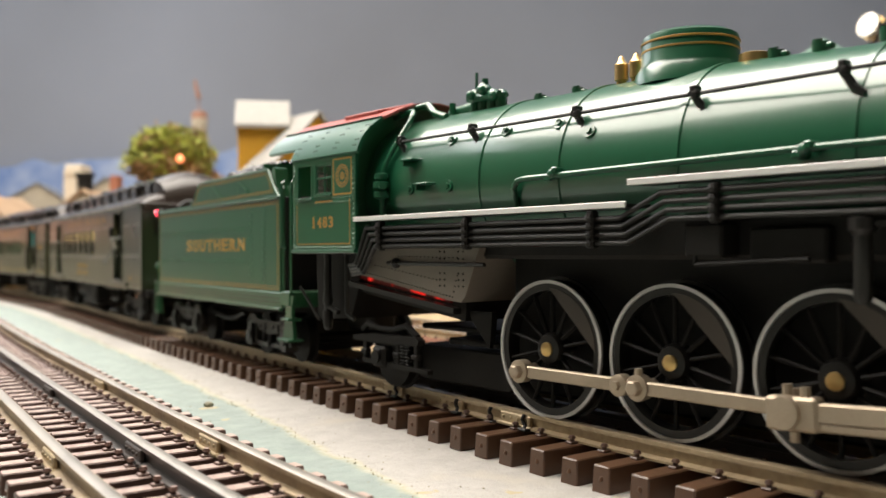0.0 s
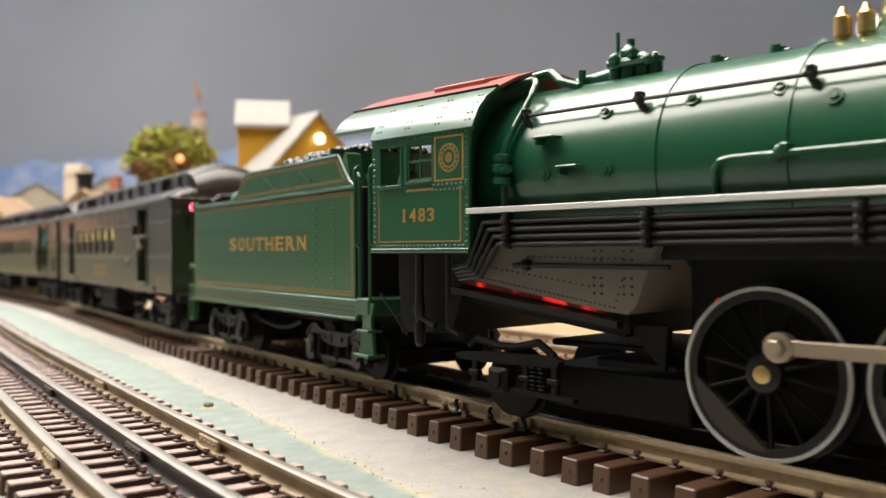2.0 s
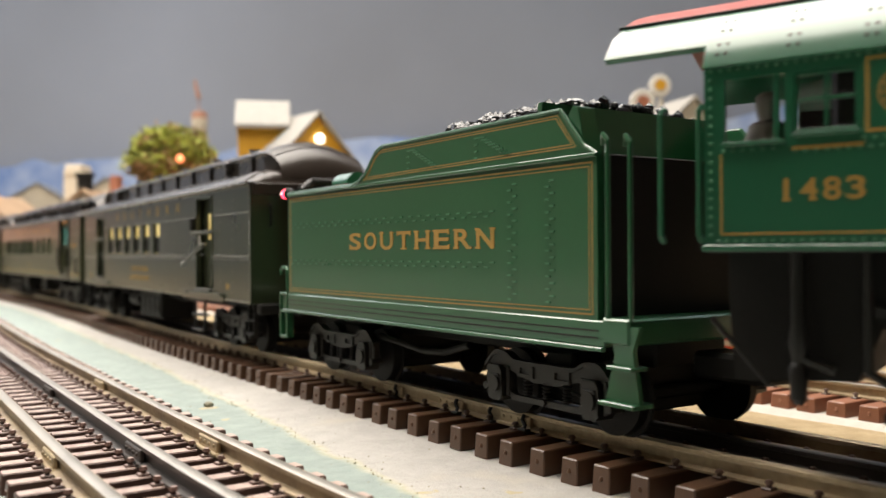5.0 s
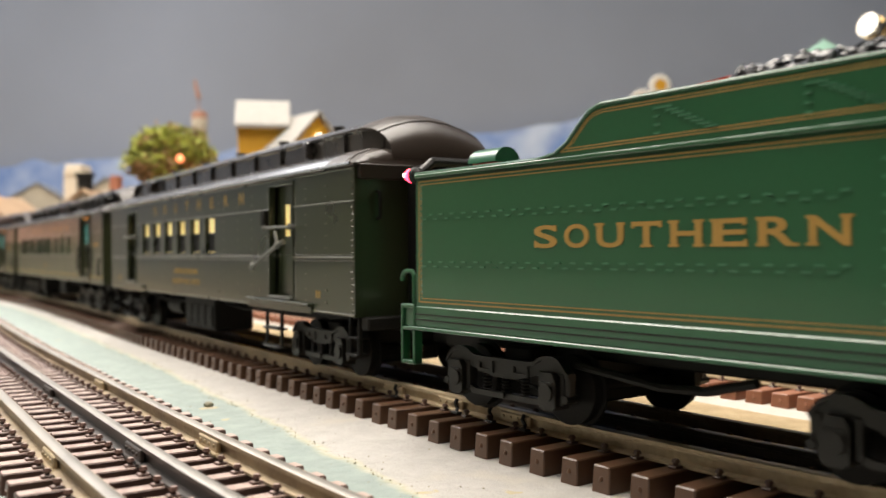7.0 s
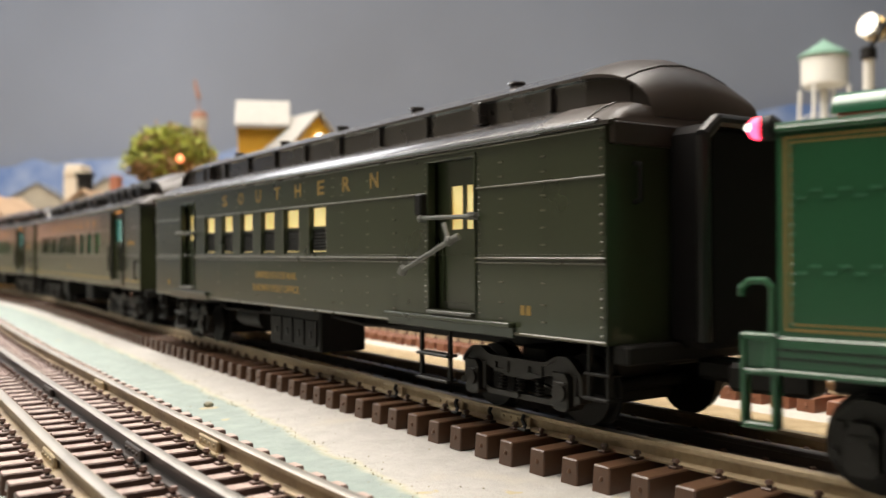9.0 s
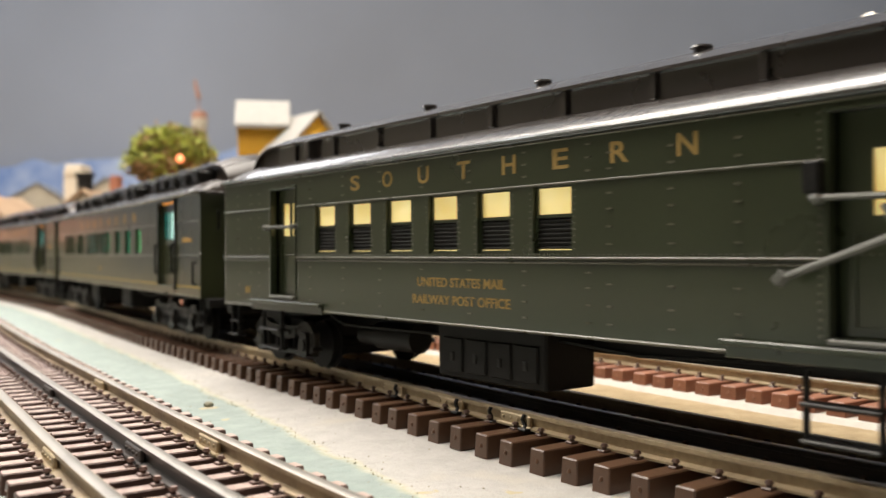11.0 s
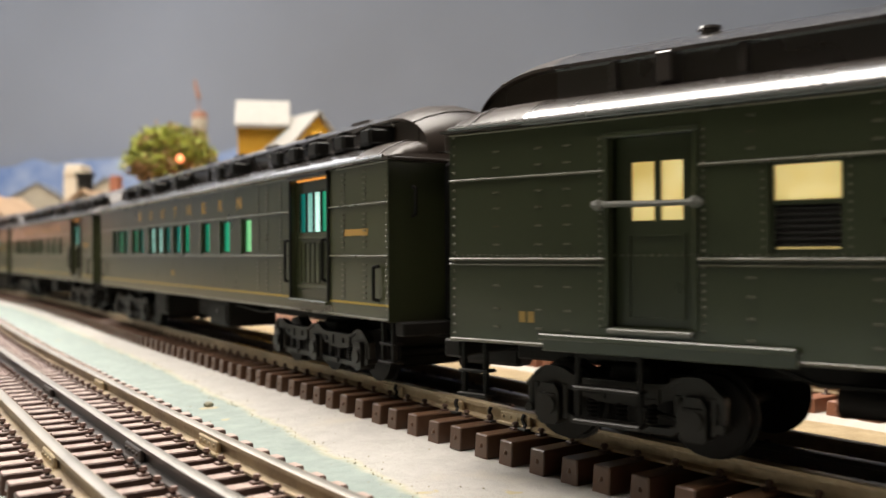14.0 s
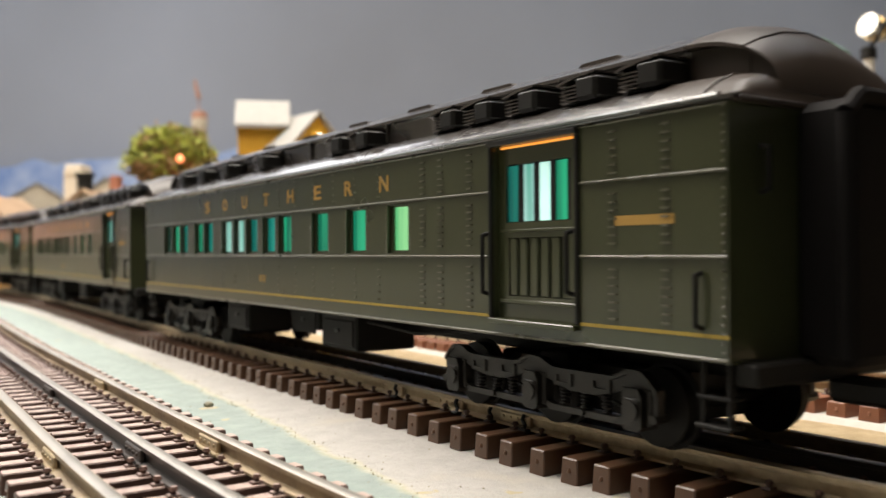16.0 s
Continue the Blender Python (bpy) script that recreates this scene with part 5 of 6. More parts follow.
    part("underframe", pipe(B(), [(1.0, -2.2, 1.5), (3.5, -2.2, 1.25), (4.6, -2.2, 1.3), (5.8, -2.2, 1.6)], 0.10, 8), M_FRAME, te)
    truck_side(te, -3.45, 1.15, [-2.9, 0.55], -2.45)
    truck_side(te, 7.05, 11.65, [7.6, 11.05], -2.45)


# ---- passenger cars ----
def car_roof(parent, x0, x1, mat):
    """Clerestory roof with rounded ends."""
    full = [(-3.26, 6.84), (-3.28, 6.92), (-3.15, 7.06), (-2.8, 7.30), (-2.3, 7.50), (-1.78, 7.62), (-1.78, 8.22), (-1.98, 8.24), (-1.98, 8.32), (-1.5, 8.56), (-0.8, 8.80), (0, 8.90)]
    full = full + [(-y, z) for y, z in full[-2::-1]]
    part("clerestory_roof", loft(B(), [[(x, y, z) for y, z in full] for x in (x0 + 2.05, x1 - 2.05)]), mat, parent, smooth=50)
    for sgn, xe in ((1, x1), (-1, x0)):
        rings = []
        for i in range(15):
            u = i / 14
            c = math.sqrt(max(0.0, 1 - u ** 2.2))
            ring = []
            for y, z in full:
                if z > 6.93:
                    z = 6.96 + (z - 6.96) * (c if abs(y) < 1.99 and z > 7.615 else c ** 0.45) + 0.22 * (1 - c) * (1 - (y / 3.2) ** 2)
                    y = y * (1 - 0.06 * u * u)
                ring.append((xe - sgn * 2.05 + sgn * 2.23 * u, y, z))
            rings.append(ring)
        end = part("roof_end", loft(B(), rings), M_DOME, parent, smooth=60)
        part("roof_seam", pipe(B(), [(p[0], p[1] * 1.004, p[2] + 0.012) for p in rings[9]], 0.022, 6), M_DOME, end)
    bm = B()
    rod(bm, (x0 + 0.1, -3.27, 6.93), (x1 - 0.1, -3.27, 6.93), 0.06, 8)
    part("gutter", bm, mat, parent)
    bm = studs(B(), (x0 + 0.3, 7.0), (x1 - 0.3, 7.0), 0.22, -3.24, 0.035, 0.03)
    part("roof_rivets", bm, mat, parent)


def car_ends(parent, x0, x1, mat):
    for sgn, xe in ((1, x1), (-1, x0)):
        a, b = sorted((xe, xe - sgn * 0.12))
        part("end_wall", box(B(), a, b, -3.15, 3.15, 2.1, 6.95, 0.02), mat, parent)
        a, b = sorted((xe, xe + sgn * 1.2))
        bm = box(B(), a, b, -1.35, 1.35, 2.0, 6.9, 0.2)
        part("diaphragm", bm, M_RUBBER, parent)
        bm = B()
        for s2 in (-1, 1):
            rod(bm, (xe + sgn * 1.15, s2 * 1.42, 2.2), (xe + sgn * 1.15, s2 * 1.42, 6.6), 0.16, 10)
        pipe(bm, [(xe + sgn * 1.15, -1.42, 6.6), (xe + sgn * 1.15, -1.0, 6.95), (xe + sgn * 1.15, 1.0, 6.95), (xe + sgn * 1.15, 1.42, 6.6)], 0.16, 10)
        part("diaphragm_frame", bm, M_RUBBER if mat is M_OLIVE2 else M_BLACK, parent)
        a, b = sorted((xe + sgn * 0.01, xe + sgn * 0.22))
        part("end_canopy", box(B(), a, b, -3.08, 3.08, 6.44 if mat is M_OLIVE else 6.80, 6.92, 0.03), M_DOME, parent)
        a, b = sorted((xe - sgn * 0.1, xe + sgn * 0.4))
        part("end_sill", box(B(), a, b, -2.9, 2.9, 1.7, 2.12, 0.05), M_FRAME, parent)
        a, b = sorted((xe, xe + sgn * 2.0))
        part("coupler", box(B(), a, b, -0.35, 0.35, 1.2, 1.7, 0.1), M_FRAME, parent)
        bm = pipe(B(), [(xe + sgn * 0.1, -2.4, 5.2), (xe + sgn * 0.28, -2.4, 5.25), (xe + sgn * 0.28, -2.4, 6.0), (xe + sgn * 0.1, -2.4, 6.05)], 0.06, 6)
        part("grab_iron", bm, M_FRAME, parent)
        bm = B()
        for q in (0.15, 0.75):
            box(bm, *sorted((xe - sgn * q, xe - sgn * (q + 0.1))), -2.95, -2.8, 0.9, 2.1, 0.02)
        box(bm, *sorted((xe - sgn * 0.1, xe - sgn * 0.9)), -3.05, -2.6, 0.86, 0.94, 0.02)
        box(bm, *sorted((xe - sgn * 0.1, xe - sgn * 0.9)), -3.0, -2.6, 1.4, 1.47, 0.02)
        part("corner_step", bm, M_FRAME, parent)


def strip(bm, x0, x1, z, h=0.06, out=0.035):
    return box(bm, x0, x1, -3.15 - out * 1.5, -3.14, z - h / 2, z + h / 2, 0.024)


def build_mail_car():
    x0, x1 = -6.5, 25.95
    car = thing("mail_car", "olive-green mail car with lit windows, behind the tender", "railway car")
    TRAIN.append((car, -76.31, 30.0))
    wins = [(0.77 + 2.135 * i, 2.05 + 2.135 * i, 4.10, 5.72) for i in range(6)]
    doors = [(-2.42, -0.64, 2.62, 6.42), (19.08, 21.18, 2.58, 6.60)]
    side = part("car_side", panel(B(), x0, x1, 2.12, 6.88, wins + doors, -3.15, -2.95), M_OLIVE, car)
    part("car_side", box(B(), x0, x1, 2.95, 3.15, 2.12, 6.88, 0.02), M_OLIVE, car)
    part("car_floor", box(B(), x0 + 0.1, x1 - 0.1, -2.9, 2.9, 2.15, 2.4), M_FRAME, car)
    part("partition", box(B(), x0 + 0.2, x1 - 0.2, -2.5, -2.4, 2.4, 6.8), M_FRAME, car)
    car_roof(car, x0, x1, M_ROOF)
    car_ends(car, x0, x1, M_OLIVE)
    # windows: lit upper sash, louvred lower half
    for a, b, c, d in wins:
        w = part("window_frame", panel(B(), a, b, c, d, [(a + 0.07, b - 0.07, c + 0.07, 4.96), (a + 0.07, b - 0.07, 5.04, d - 0.05)], -3.06, -2.98), M_OLIVE, car)
        part("pane", box(B(), a + 0.05, b - 0.05, -2.985, -2.97, 5.02, d - 0.03), M_LIT, w, "warm lit window pane")
        for k in range(7):
            bm = box(B(), a + 0.06, b - 0.06, -0.035, 0.035, -0.045, 0.045)
            bm.transform(Matrix.Rotation(radians(35), 4, "X"))
            bm.transform(Matrix.Translation((0, -2.99, 4.22 + k * 0.11)))
            part("louvre", bm, M_FRAME, w)
        part("backing", box(B(), a, b, -2.95, -2.92, c + 0.04, 4.98), M_BLACK, w)
        part("sill_gap", box(B(), a + 0.1, b - 0.1, -3.04, -2.98, c + 0.075, c + 0.095), M_LIT, w, "thin line of warm light")
        bm = studs(B(), (a - 0.1, c + 0.1), (a - 0.1, d), 0.14, -3.15, 0.03, 0.03)
        studs(bm, (b + 0.1, c + 0.1), (b + 0.1, d), 0.14, -3.15, 0.03, 0.03)
        part("rivets", bm, M_OLIVE_GLINT, w)
    # sliding doors
    for (a, b, c, d), lit in ((doors[0], (0.35, 0.85, 0.98, 1.45)), (doors[1], (0.62, 1.18, 1.32, 1.92))):
        leaf = part("sliding_door", panel(B(), a, b, c, d, [(a + lit[0], a + lit[1], 4.75, 5.92), (a + lit[2], a + lit[3], 4.75, 5.92)], -2.86, -2.78), M_OLIVE, car)
        for k in (0, 2):
            part("pane", box(B(), a + lit[k], a + lit[k + 1], -2.80, -2.79, 4.75, 5.92), M_LIT, leaf, "warm lit window pane")
            part("glazing_bar", box(B(), a + lit[k] - 0.02, a + lit[k + 1] + 0.02, -2.88, -2.84, 5.02, 5.06), M_OLIVE, leaf)
        bm = B()
        for e in (a + 0.3, b - 0.3):
            box(bm, e - 0.03, e + 0.03, -2.9, -2.85, c + 0.2, 4.5)
        box(bm, a + 0.3, b - 0.3, -2.9, -2.85, 4.45, 4.5)
        box(bm, a + 0.3, b - 0.3, -2.9, -2.85, c + 0.15, c + 0.2)
        part("door_moulding", bm, M_OLIVE, leaf)
        bm = B()
        rod(bm, (a - 0.3, -3.32, 5.08), (b + 0.25, -3.32, 5.05), 0.06, 8)
        for e in (a - 0.15, b + 0.1):
            rod(bm, (e, -3.34, 5.06), (e, -3.1, 5.06), 0.10, 8)
            ball(bm, (e, -3.34, 5.06), 0.12, 8)
        part("door_bar", bm, M_GREY, leaf, "grey metal safety bar")
        bm = B()
        box(bm, a - 0.1, a, -3.2, -3.1, c, d, 0.02)
        box(bm, b, b + 0.1, -3.2, -3.1, c, d, 0.02)
        box(bm, a - 0.1, b + 0.1, -3.2, -3.1, d, d + 0.1, 0.02)
        part("door_frame", bm, M_OLIVE, leaf)
        bm = studs(B(), (a - 0.2, c), (a - 0.2, d), 0.15, -3.15, 0.04, 0.04)
        studs(bm, (b + 0.2, c), (b + 0.2, d), 0.15, -3.15, 0.04, 0.04)
        part("rivets", bm, M_OLIVE_GLINT, leaf)
        part("door_sill", box(B(), a, b, -3.3, -2.8, c - 0.12, c - 0.02, 0.02), M_GREY, leaf)
    bm = rod(B(), (20.45, -3.45, 4.42), (18.35, -3.6, 3.62), 0.07, 8)
    rod(bm, (20.45, -3.45, 4.42), (20.15, -3.4, 4.9), 0.07, 8)
    ball(bm, (20.45, -3.45, 4.42), 0.14, 8)
    rod(bm, (18.3, -3.6, 3.55), (18.45, -3.6, 3.72), 0.13, 6)
    rod(bm, (20.45, -3.45, 4.42), (20.7, -3.3, 4.55), 0.1, 8)
    part("mail_catcher_arm", bm, M_GREY, car, "grey hinged mail catcher arm")
    part("equipment_box", box(B(), 18.65, 19.0, -3.4, -3.1, 5.15, 5.75, 0.05), M_FRAME, car)
    for a, b in ((-3.25, -1.75), (18.5, 20.0)):
        st = part("stirrup_step", panel(B(), a, b, 0.62, 2.05, [(a + 0.10, b - 0.10, 0.74, 1.30), (a + 0.10, b - 0.10, 1.40, 1.95)], -3.12, -3.02), M_FRAME, car)
        for z in (0.62, 1.30):
            part("tread", box(B(), a, b, -3.25, -2.85, z, z + 0.08, 0.02), M_TRUCK, st)
    # steps, belts, rivets
    for a, b in ((-4.0, 1.3), (16.9, 22.85)):
        bm = box(B(), a, b, -3.36, -3.14, 2.30, 2.42, 0.02)
        box(bm, a + 0.02, b - 0.02, -3.22, -3.14, 2.05, 2.31, 0.02)
        part("step_board", bm, M_OLIVE, car)
    bm = B()
    for a, b in ((x0, -2.5), (-0.55, 19.0), (21.25, x1)):
        strip(bm, a, b, 3.98, 0.06, 0.05)
        strip(bm, a, b, 3.87, 0.05, 0.03)
        strip(bm, a, b, 5.76, 0.05, 0.035)
    strip(bm, x0, x1, 2.16, 0.08, 0.03)
    strip(bm, x0, x1, 6.80, 0.06, 0.03)
    part("belt_rail", bm, M_OLIVE_GLINT, car)
    bm = B()
    for x in (-5.2, -4.1, -3.4, 13.9, 15.6, 17.2, 22.3, 23.9):
        for z in (2.5, 2.9, 3.4, 4.3, 4.7, 5.1, 5.45, 6.0, 6.35):
            box(bm, x - 0.08, x + 0.08, -3.175, -3.145, z - 0.020, z + 0.020)
    for i in range(7):
        x = 0.45 + 2.135 * i
        for z in (2.5, 2.9, 3.3, 3.65, 6.0, 6.3, 6.6):
            box(bm, x - 0.08, x + 0.08, -3.175, -3.145, z - 0.020, z + 0.020)
    studs(bm, (x0 + 0.12, 2.3), (x0 + 0.12, 6.75), 0.2, -3.15, 0.045, 0.05)
    studs(bm, (x1 - 0.14, 2.3), (x1 - 0.14, 6.75), 0.2, -3.15, 0.05, 0.06)
    studs(bm, (x0 + 0.2, 4.06), (x1 - 0.2, 4.06), 0.16, -3.15, 0.025, 0.03)
    part("rivets", bm, M_OLIVE_GLINT, side)
    for i, ch in enumerate("SOUTHERN"):
        letters("lettering", ch, 3.05 + i * 1.815, -3.152, 6.10, 0.48, 0.52, M_GOLD_DIM, car, "gold letter")
    letters("lettering", "UNITED STATES MAIL", 6.63, -3.152, 3.17, 0.26, 3.78, M_GOLD_DIM, car, "gold lettering")
    letters("lettering", "RAILWAY POST OFFICE", 6.40, -3.152, 2.68, 0.26, 4.2, M_GOLD_DIM, car, "gold lettering")
    for x in (-4.6, 23.05):
        for e in (0.0, 0.22):
            part("number_bar", box(B(), x + e, x + e + 0.16, -3.16, -3.148, 2.62, 2.86), M_GOLD_DIM, car, "small gold bar")
    # clerestory mullions and roof vents
    for k in range(10):
        x = x0 + 3.5 + k * 2.85
        part("clerestory_mullion", box(B(), x - 0.09, x + 0.09, -1.9, -1.76, 7.64, 8.24, 0.02), M_ROOF, car)
    for a, b in ((x1 - 6.3, x1 - 4.7), (x0 + 4.6, x0 + 6.2)):
        part("clerestory_box", box(B(), a, a + 0.35, -2.1, -1.7, 7.62, 8.26, 0.03), M_ROOF, car)
    for k in range(5):
        x = x0 + 5.2 + k * 5.3
        bm = lathe_z(B(), x, -0.7, [(8.6, 0.2), (8.86, 0.2), (8.88, 0.27), (8.94, 0.25), (8.96, 0.1)], 12)
        part("roof_vent", bm, M_ROOF, car)
    # under the floor
    part("centre_sill", box(B(), x0 + 0.3, x1 - 0.3, -0.9, 0.9, 1.5, 2.15, 0.05), M_FRAME, car)
    for a, b in ((7.0, 11.4),):
        bx = part("battery_box", box(B(), a, b, -2.7, -0.9, 0.62, 2.1, 0.06), M_FRAME, car)
        for k in range(4):
            xx = a + 0.3 + k * 1.0
            part("box_door", box(B(), xx, xx + 0.85, -2.76, -2.69, 0.8, 1.75, 0.03), M_FRAME, bx)
            part("latch", box(B(), xx + 0.35, xx + 0.5, -2.8, -2.75, 1.1, 1.35, 0.02), M_BLACK, bx)
    part("air_tank", rod(B(), (3.1, -2.0, 1.45), (5.2, -2.0, 1.45), 0.45, 18), M_FRAME, car)
    part("brake_rod", pipe(B(), [(11.5, -2.3, 1.9), (14.0, -2.3, 1.75), (18.4, -2.3, 1.95)], 0.05, 6), M_FRAME, car)
    part("brake_cylinder", rod(B(), (1.6, -1.7, 1.35), (2.7, -1.7, 1.35), 0.32, 14), M_FRAME, car)
    bm = pipe(B(), [(0.5, -2.4, 2.0), (1.4, -2.4, 1.7), (6.9, -2.4, 1.75)], 0.05, 6)
    part("brake_rod", bm, M_FRAME, car)
    truck_side(car, -4.75, -0.25, [-4.15, -0.85], -2.5)
    truck_side(car, 19.95, 24.6, [20.5, 24.0], -2.5)


COACH_WINDOWS = [(25.63, 26.82), (22.99, 24.27), (20.39, 21.66), (15.92, 17.15), (17.45, 18.65), (11.27, 12.5), (12.75, 13.95), (14.2, 15.39), (7.63, 8.8), (9.0, 10.14), (2.72, 3.9), (4.1, 5.25), (5.45, 6.58)]


def build_coach(start, glows, label):
    x0, x1 = -0.6, 37.93
    car = thing("coach", label, "railway car", group="coaches of the train")
    TRAIN.append((car, start, 31.0))
    wins = [(a, b, 4.12, 5.50) for a, b in COACH_WINDOWS]
    door = (30.85, 33.87, 2.55, 6.68)
    side = part("car_side", panel(B(), x0, x1, 2.12, 6.88, wins + [door], -3.15, -2.95), M_OLIVE2, car)
    part("car_side", box(B(), x0, x1, 2.95, 3.15, 2.12, 6.88, 0.02), M_OLIVE2, car)
    part("car_floor", box(B(), x0 + 0.1, x1 - 0.1, -2.9, 2.9, 2.15, 2.4), M_FRAME, car)
    part("partition", box(B(), x0 + 0.2, x1 - 0.2, -2.3, -2.2, 2.4, 6.8), M_FRAME, car)
    car_roof(car, x0, x1, M_ROOF)
    car_ends(car, x0, x1, M_OLIVE2)
    for i, (a, b, c, d) in enumerate(wins):
        w = part("window_frame", panel(B(), a, b, c, d, [(a + 0.16, b - 0.08, c + 0.08, d - 0.05)], -3.03, -2.97), M_OLIVE2, car)
        bm = box(B(), a + 0.14, b - 0.06, -2.96, -2.94, c + 0.05, d - 0.03)
        part("pane", bm, glows[i % len(glows)], w, "green-lit window pane")
        bm = studs(B(), (a - 0.09, c), (a - 0.09, d), 0.12, -3.15, 0.028, 0.03)
        studs(bm, (b + 0.09, c), (b + 0.09, d), 0.12, -3.15, 0.028, 0.03)
        part("rivets", bm, M_OLIVE_GLINT, w)
    # baggage door with barred window and grooved lower panel
    a, b, c, d = door
    leaf = part("baggage_door", panel(B(), a, b, c, d, [(31.16, 33.52, 4.84, 6.22), (31.25, 33.5, 3.08, 4.48)], -2.98, -2.9), M_OLIVE2, car)
    for k, gl in enumerate(DOOR_GLOW):
        xx = 31.18 + k * 0.59
        part("pane", box(B(), xx, xx + 0.42, -2.92, -2.9, 4.86, 6.2), gl, leaf, "green-lit window pane")
        part("window_bar", box(B(), xx + 0.42, xx + 0.59, -2.95, -2.89, 4.84, 6.22), M_FRAME, leaf)
    for k in range(6):
        xx = 31.25 + k * 0.39
        part("door_board", box(B(), xx, xx + 0.28, -2.95, -2.88, 3.08, 4.48, 0.03), M_OLIVE2, leaf)
    part("door_backing", box(B(), 31.2, 33.55, -2.88, -2.84, 3.0, 4.5), M_OLIVE2, leaf)
    part("door_rail", box(B(), a + 0.1, b - 0.1, -3.03, -2.97, 4.6, 4.68, 0.02), M_OLIVE2, leaf)
    part("door_rail", box(B(), a + 0.1, b - 0.1, -3.05, -2.97, 2.9, 3.0, 0.02), M_OLIVE2, leaf)
    part("lit_gap", box(B(), a + 0.12, b - 0.05, -3.0, -2.95, 6.62, 6.67), M_ORANGE, leaf, "thin orange light over the door")
    part("door_sill", box(B(), a - 0.05, b + 0.05, -3.3, -2.9, 2.42, 2.54, 0.02), M_OLIVE2, leaf)
    bm = B()
    box(bm, a - 0.12, a, -3.24, -3.1, c, d, 0.03)
    box(bm, b, b + 0.12, -3.24, -3.1, c, d, 0.03)
    box(bm, a - 0.12, b + 0.12, -3.3, -3.1, d, d + 0.14, 0.03)
    part("door_frame", bm, M_BLACK, leaf)
    for x, z0, z1 in ((a - 0.22, 3.1, 4.6), (b - 0.12, 3.2, 4.6), (37.3, 2.7, 3.75), (0.1, 2.7, 3.75)):
        part("grab_iron", pipe(B(), [(x, -3.1, z0), (x, -3.32, z0 + 0.06), (x, -3.32, z1 - 0.06), (x, -3.1, z1)], 0.055, 8), M_FRAME, car)
    bm = B()
    for p, q in ((x0, a - 0.14), (b + 0.14, x1)):
        strip(bm, p, q, 4.03, 0.06, 0.05)
        strip(bm, p, q, 5.60, 0.05, 0.05)
    strip(bm, x0, x1, 2.16, 0.08, 0.03)
    strip(bm, x0, x1, 6.80, 0.06, 0.03)
    part("belt_rail", bm, M_OLIVE_GLINT, car)
    bm = B()
    for p, q in ((x0, a - 0.14), (b + 0.14, x1)):
        box(bm, p, q, -3.165, -3.148, 2.55, 2.62)
    part("yellow_stripe", bm, M_STRIPE, car, "yellow painted stripe")
    bm = B()
    for x in (27.6, 28.5, 29.85, 35.0, 36.45):
        for p, q in ((2.75, 3.8), (4.3, 5.4), (5.75, 6.7)):
            for z in np.arange(p, q, 0.17):
                box(bm, x - 0.11, x + 0.11, -3.19, -3.145, z - 0.02, z + 0.02)
    for i in range(17):
        x = 0.8 + i * 1.52
        for p, q in ((2.75, 3.8), (5.8, 6.7)):
            for z in np.arange(p, q, 0.22):
                box(bm, x - 0.06, x + 0.06, -3.185, -3.145, z - 0.02, z + 0.02)
    studs(bm, (x0 + 0.12, 2.3), (x0 + 0.12, 6.75), 0.16, -3.15, 0.04, 0.05)
    studs(bm, (x1 - 0.12, 2.3), (x1 - 0.12, 6.75), 0.16, -3.15, 0.04, 0.04)
    part("rivets", bm, M_OLIVE_GLINT, side)
    for i, ch in enumerate("SOUTHERN"):
        letters("lettering", ch, 9.2 + i * 2.28, -3.152, 5.92, 0.48, 0.55, M_GOLD, car, "gold letter")
    part("writing_bar", box(B(), 35.05, 36.65, -3.16, -3.148, 4.66, 4.86), M_GOLD, car, "small gold bar")
    for x in (15.6, 15.95):
        part("number_bar", box(B(), x, x + 0.25, -3.16, -3.148, 3.05, 3.3), M_GOLD_DIM, car, "small gold bar")
    # roof ventilators
    for x in (27.1, 28.75, 30.6, 32.7, 34.6, 22.1, 20.3, 13.6, 9.4, 6.2, 3.2):
        bm = box(B(), x + 0.55, x + 1.25, -2.66, -1.7, 7.50, 8.06, 0.09)
        v = part("ventilator", bm, M_BLACK, car)
        part("hood", slab(B(), [(x - 0.06, 7.92), (x + 0.6, 8.03), (x + 1.2, 8.08), (x + 1.2, 8.13), (x + 0.6, 8.10), (x - 0.06, 7.97)], -2.64, -1.7), M_ROOF, v, "shiny hood")
        part("duct", box(B(), x, x + 0.6, -2.40, -1.7, 7.50, 7.95, 0.02), M_FRAME, v)
        for k in range(5):
            part("vent_slat", box(B(), x, x + 0.56, -2.58, -2.40, 7.52 + k * 0.085, 7.55 + k * 0.085), M_ROOF, v)
    for k in range(12):
        x = x0 + 3.6 + k * 2.9
        part("clerestory_mullion", box(B(), x - 0.07, x + 0.07, -1.88, -1.76, 7.64, 8.24, 0.02), M_ROOF, car)
    for k in range(8):
        x = x0 + 4.6 + k * 4.1
        bm = slab(B(), [(x - 0.75, 8.62), (x - 0.6, 8.70), (x + 0.6, 8.70), (x + 0.75, 8.62)], -1.35, -0.95)
        part("roof_cowl", bm, M_DOME, car)
    # under the floor
    part("centre_sill", box(B(), x0 + 0.3, x1 - 0.3, -0.9, 0.9, 1.5, 2.15, 0.05), M_FRAME, car)
    for a, b in ((10.8, 13.3), (20.2, 22.8), (15.0, 17.6)):
        near = -2.7 if a != 15.0 else -1.6
        bx = part("equipment_box", box(B(), a, b, near, -0.5, 0.92 if a != 15.0 else 1.2, 2.12, 0.06), M_FRAME, car)
        part("box_door", box(B(), a + 0.2, b - 0.2, near - 0.05, near + 0.02, 1.05, 1.9, 0.03), M_FRAME, bx)
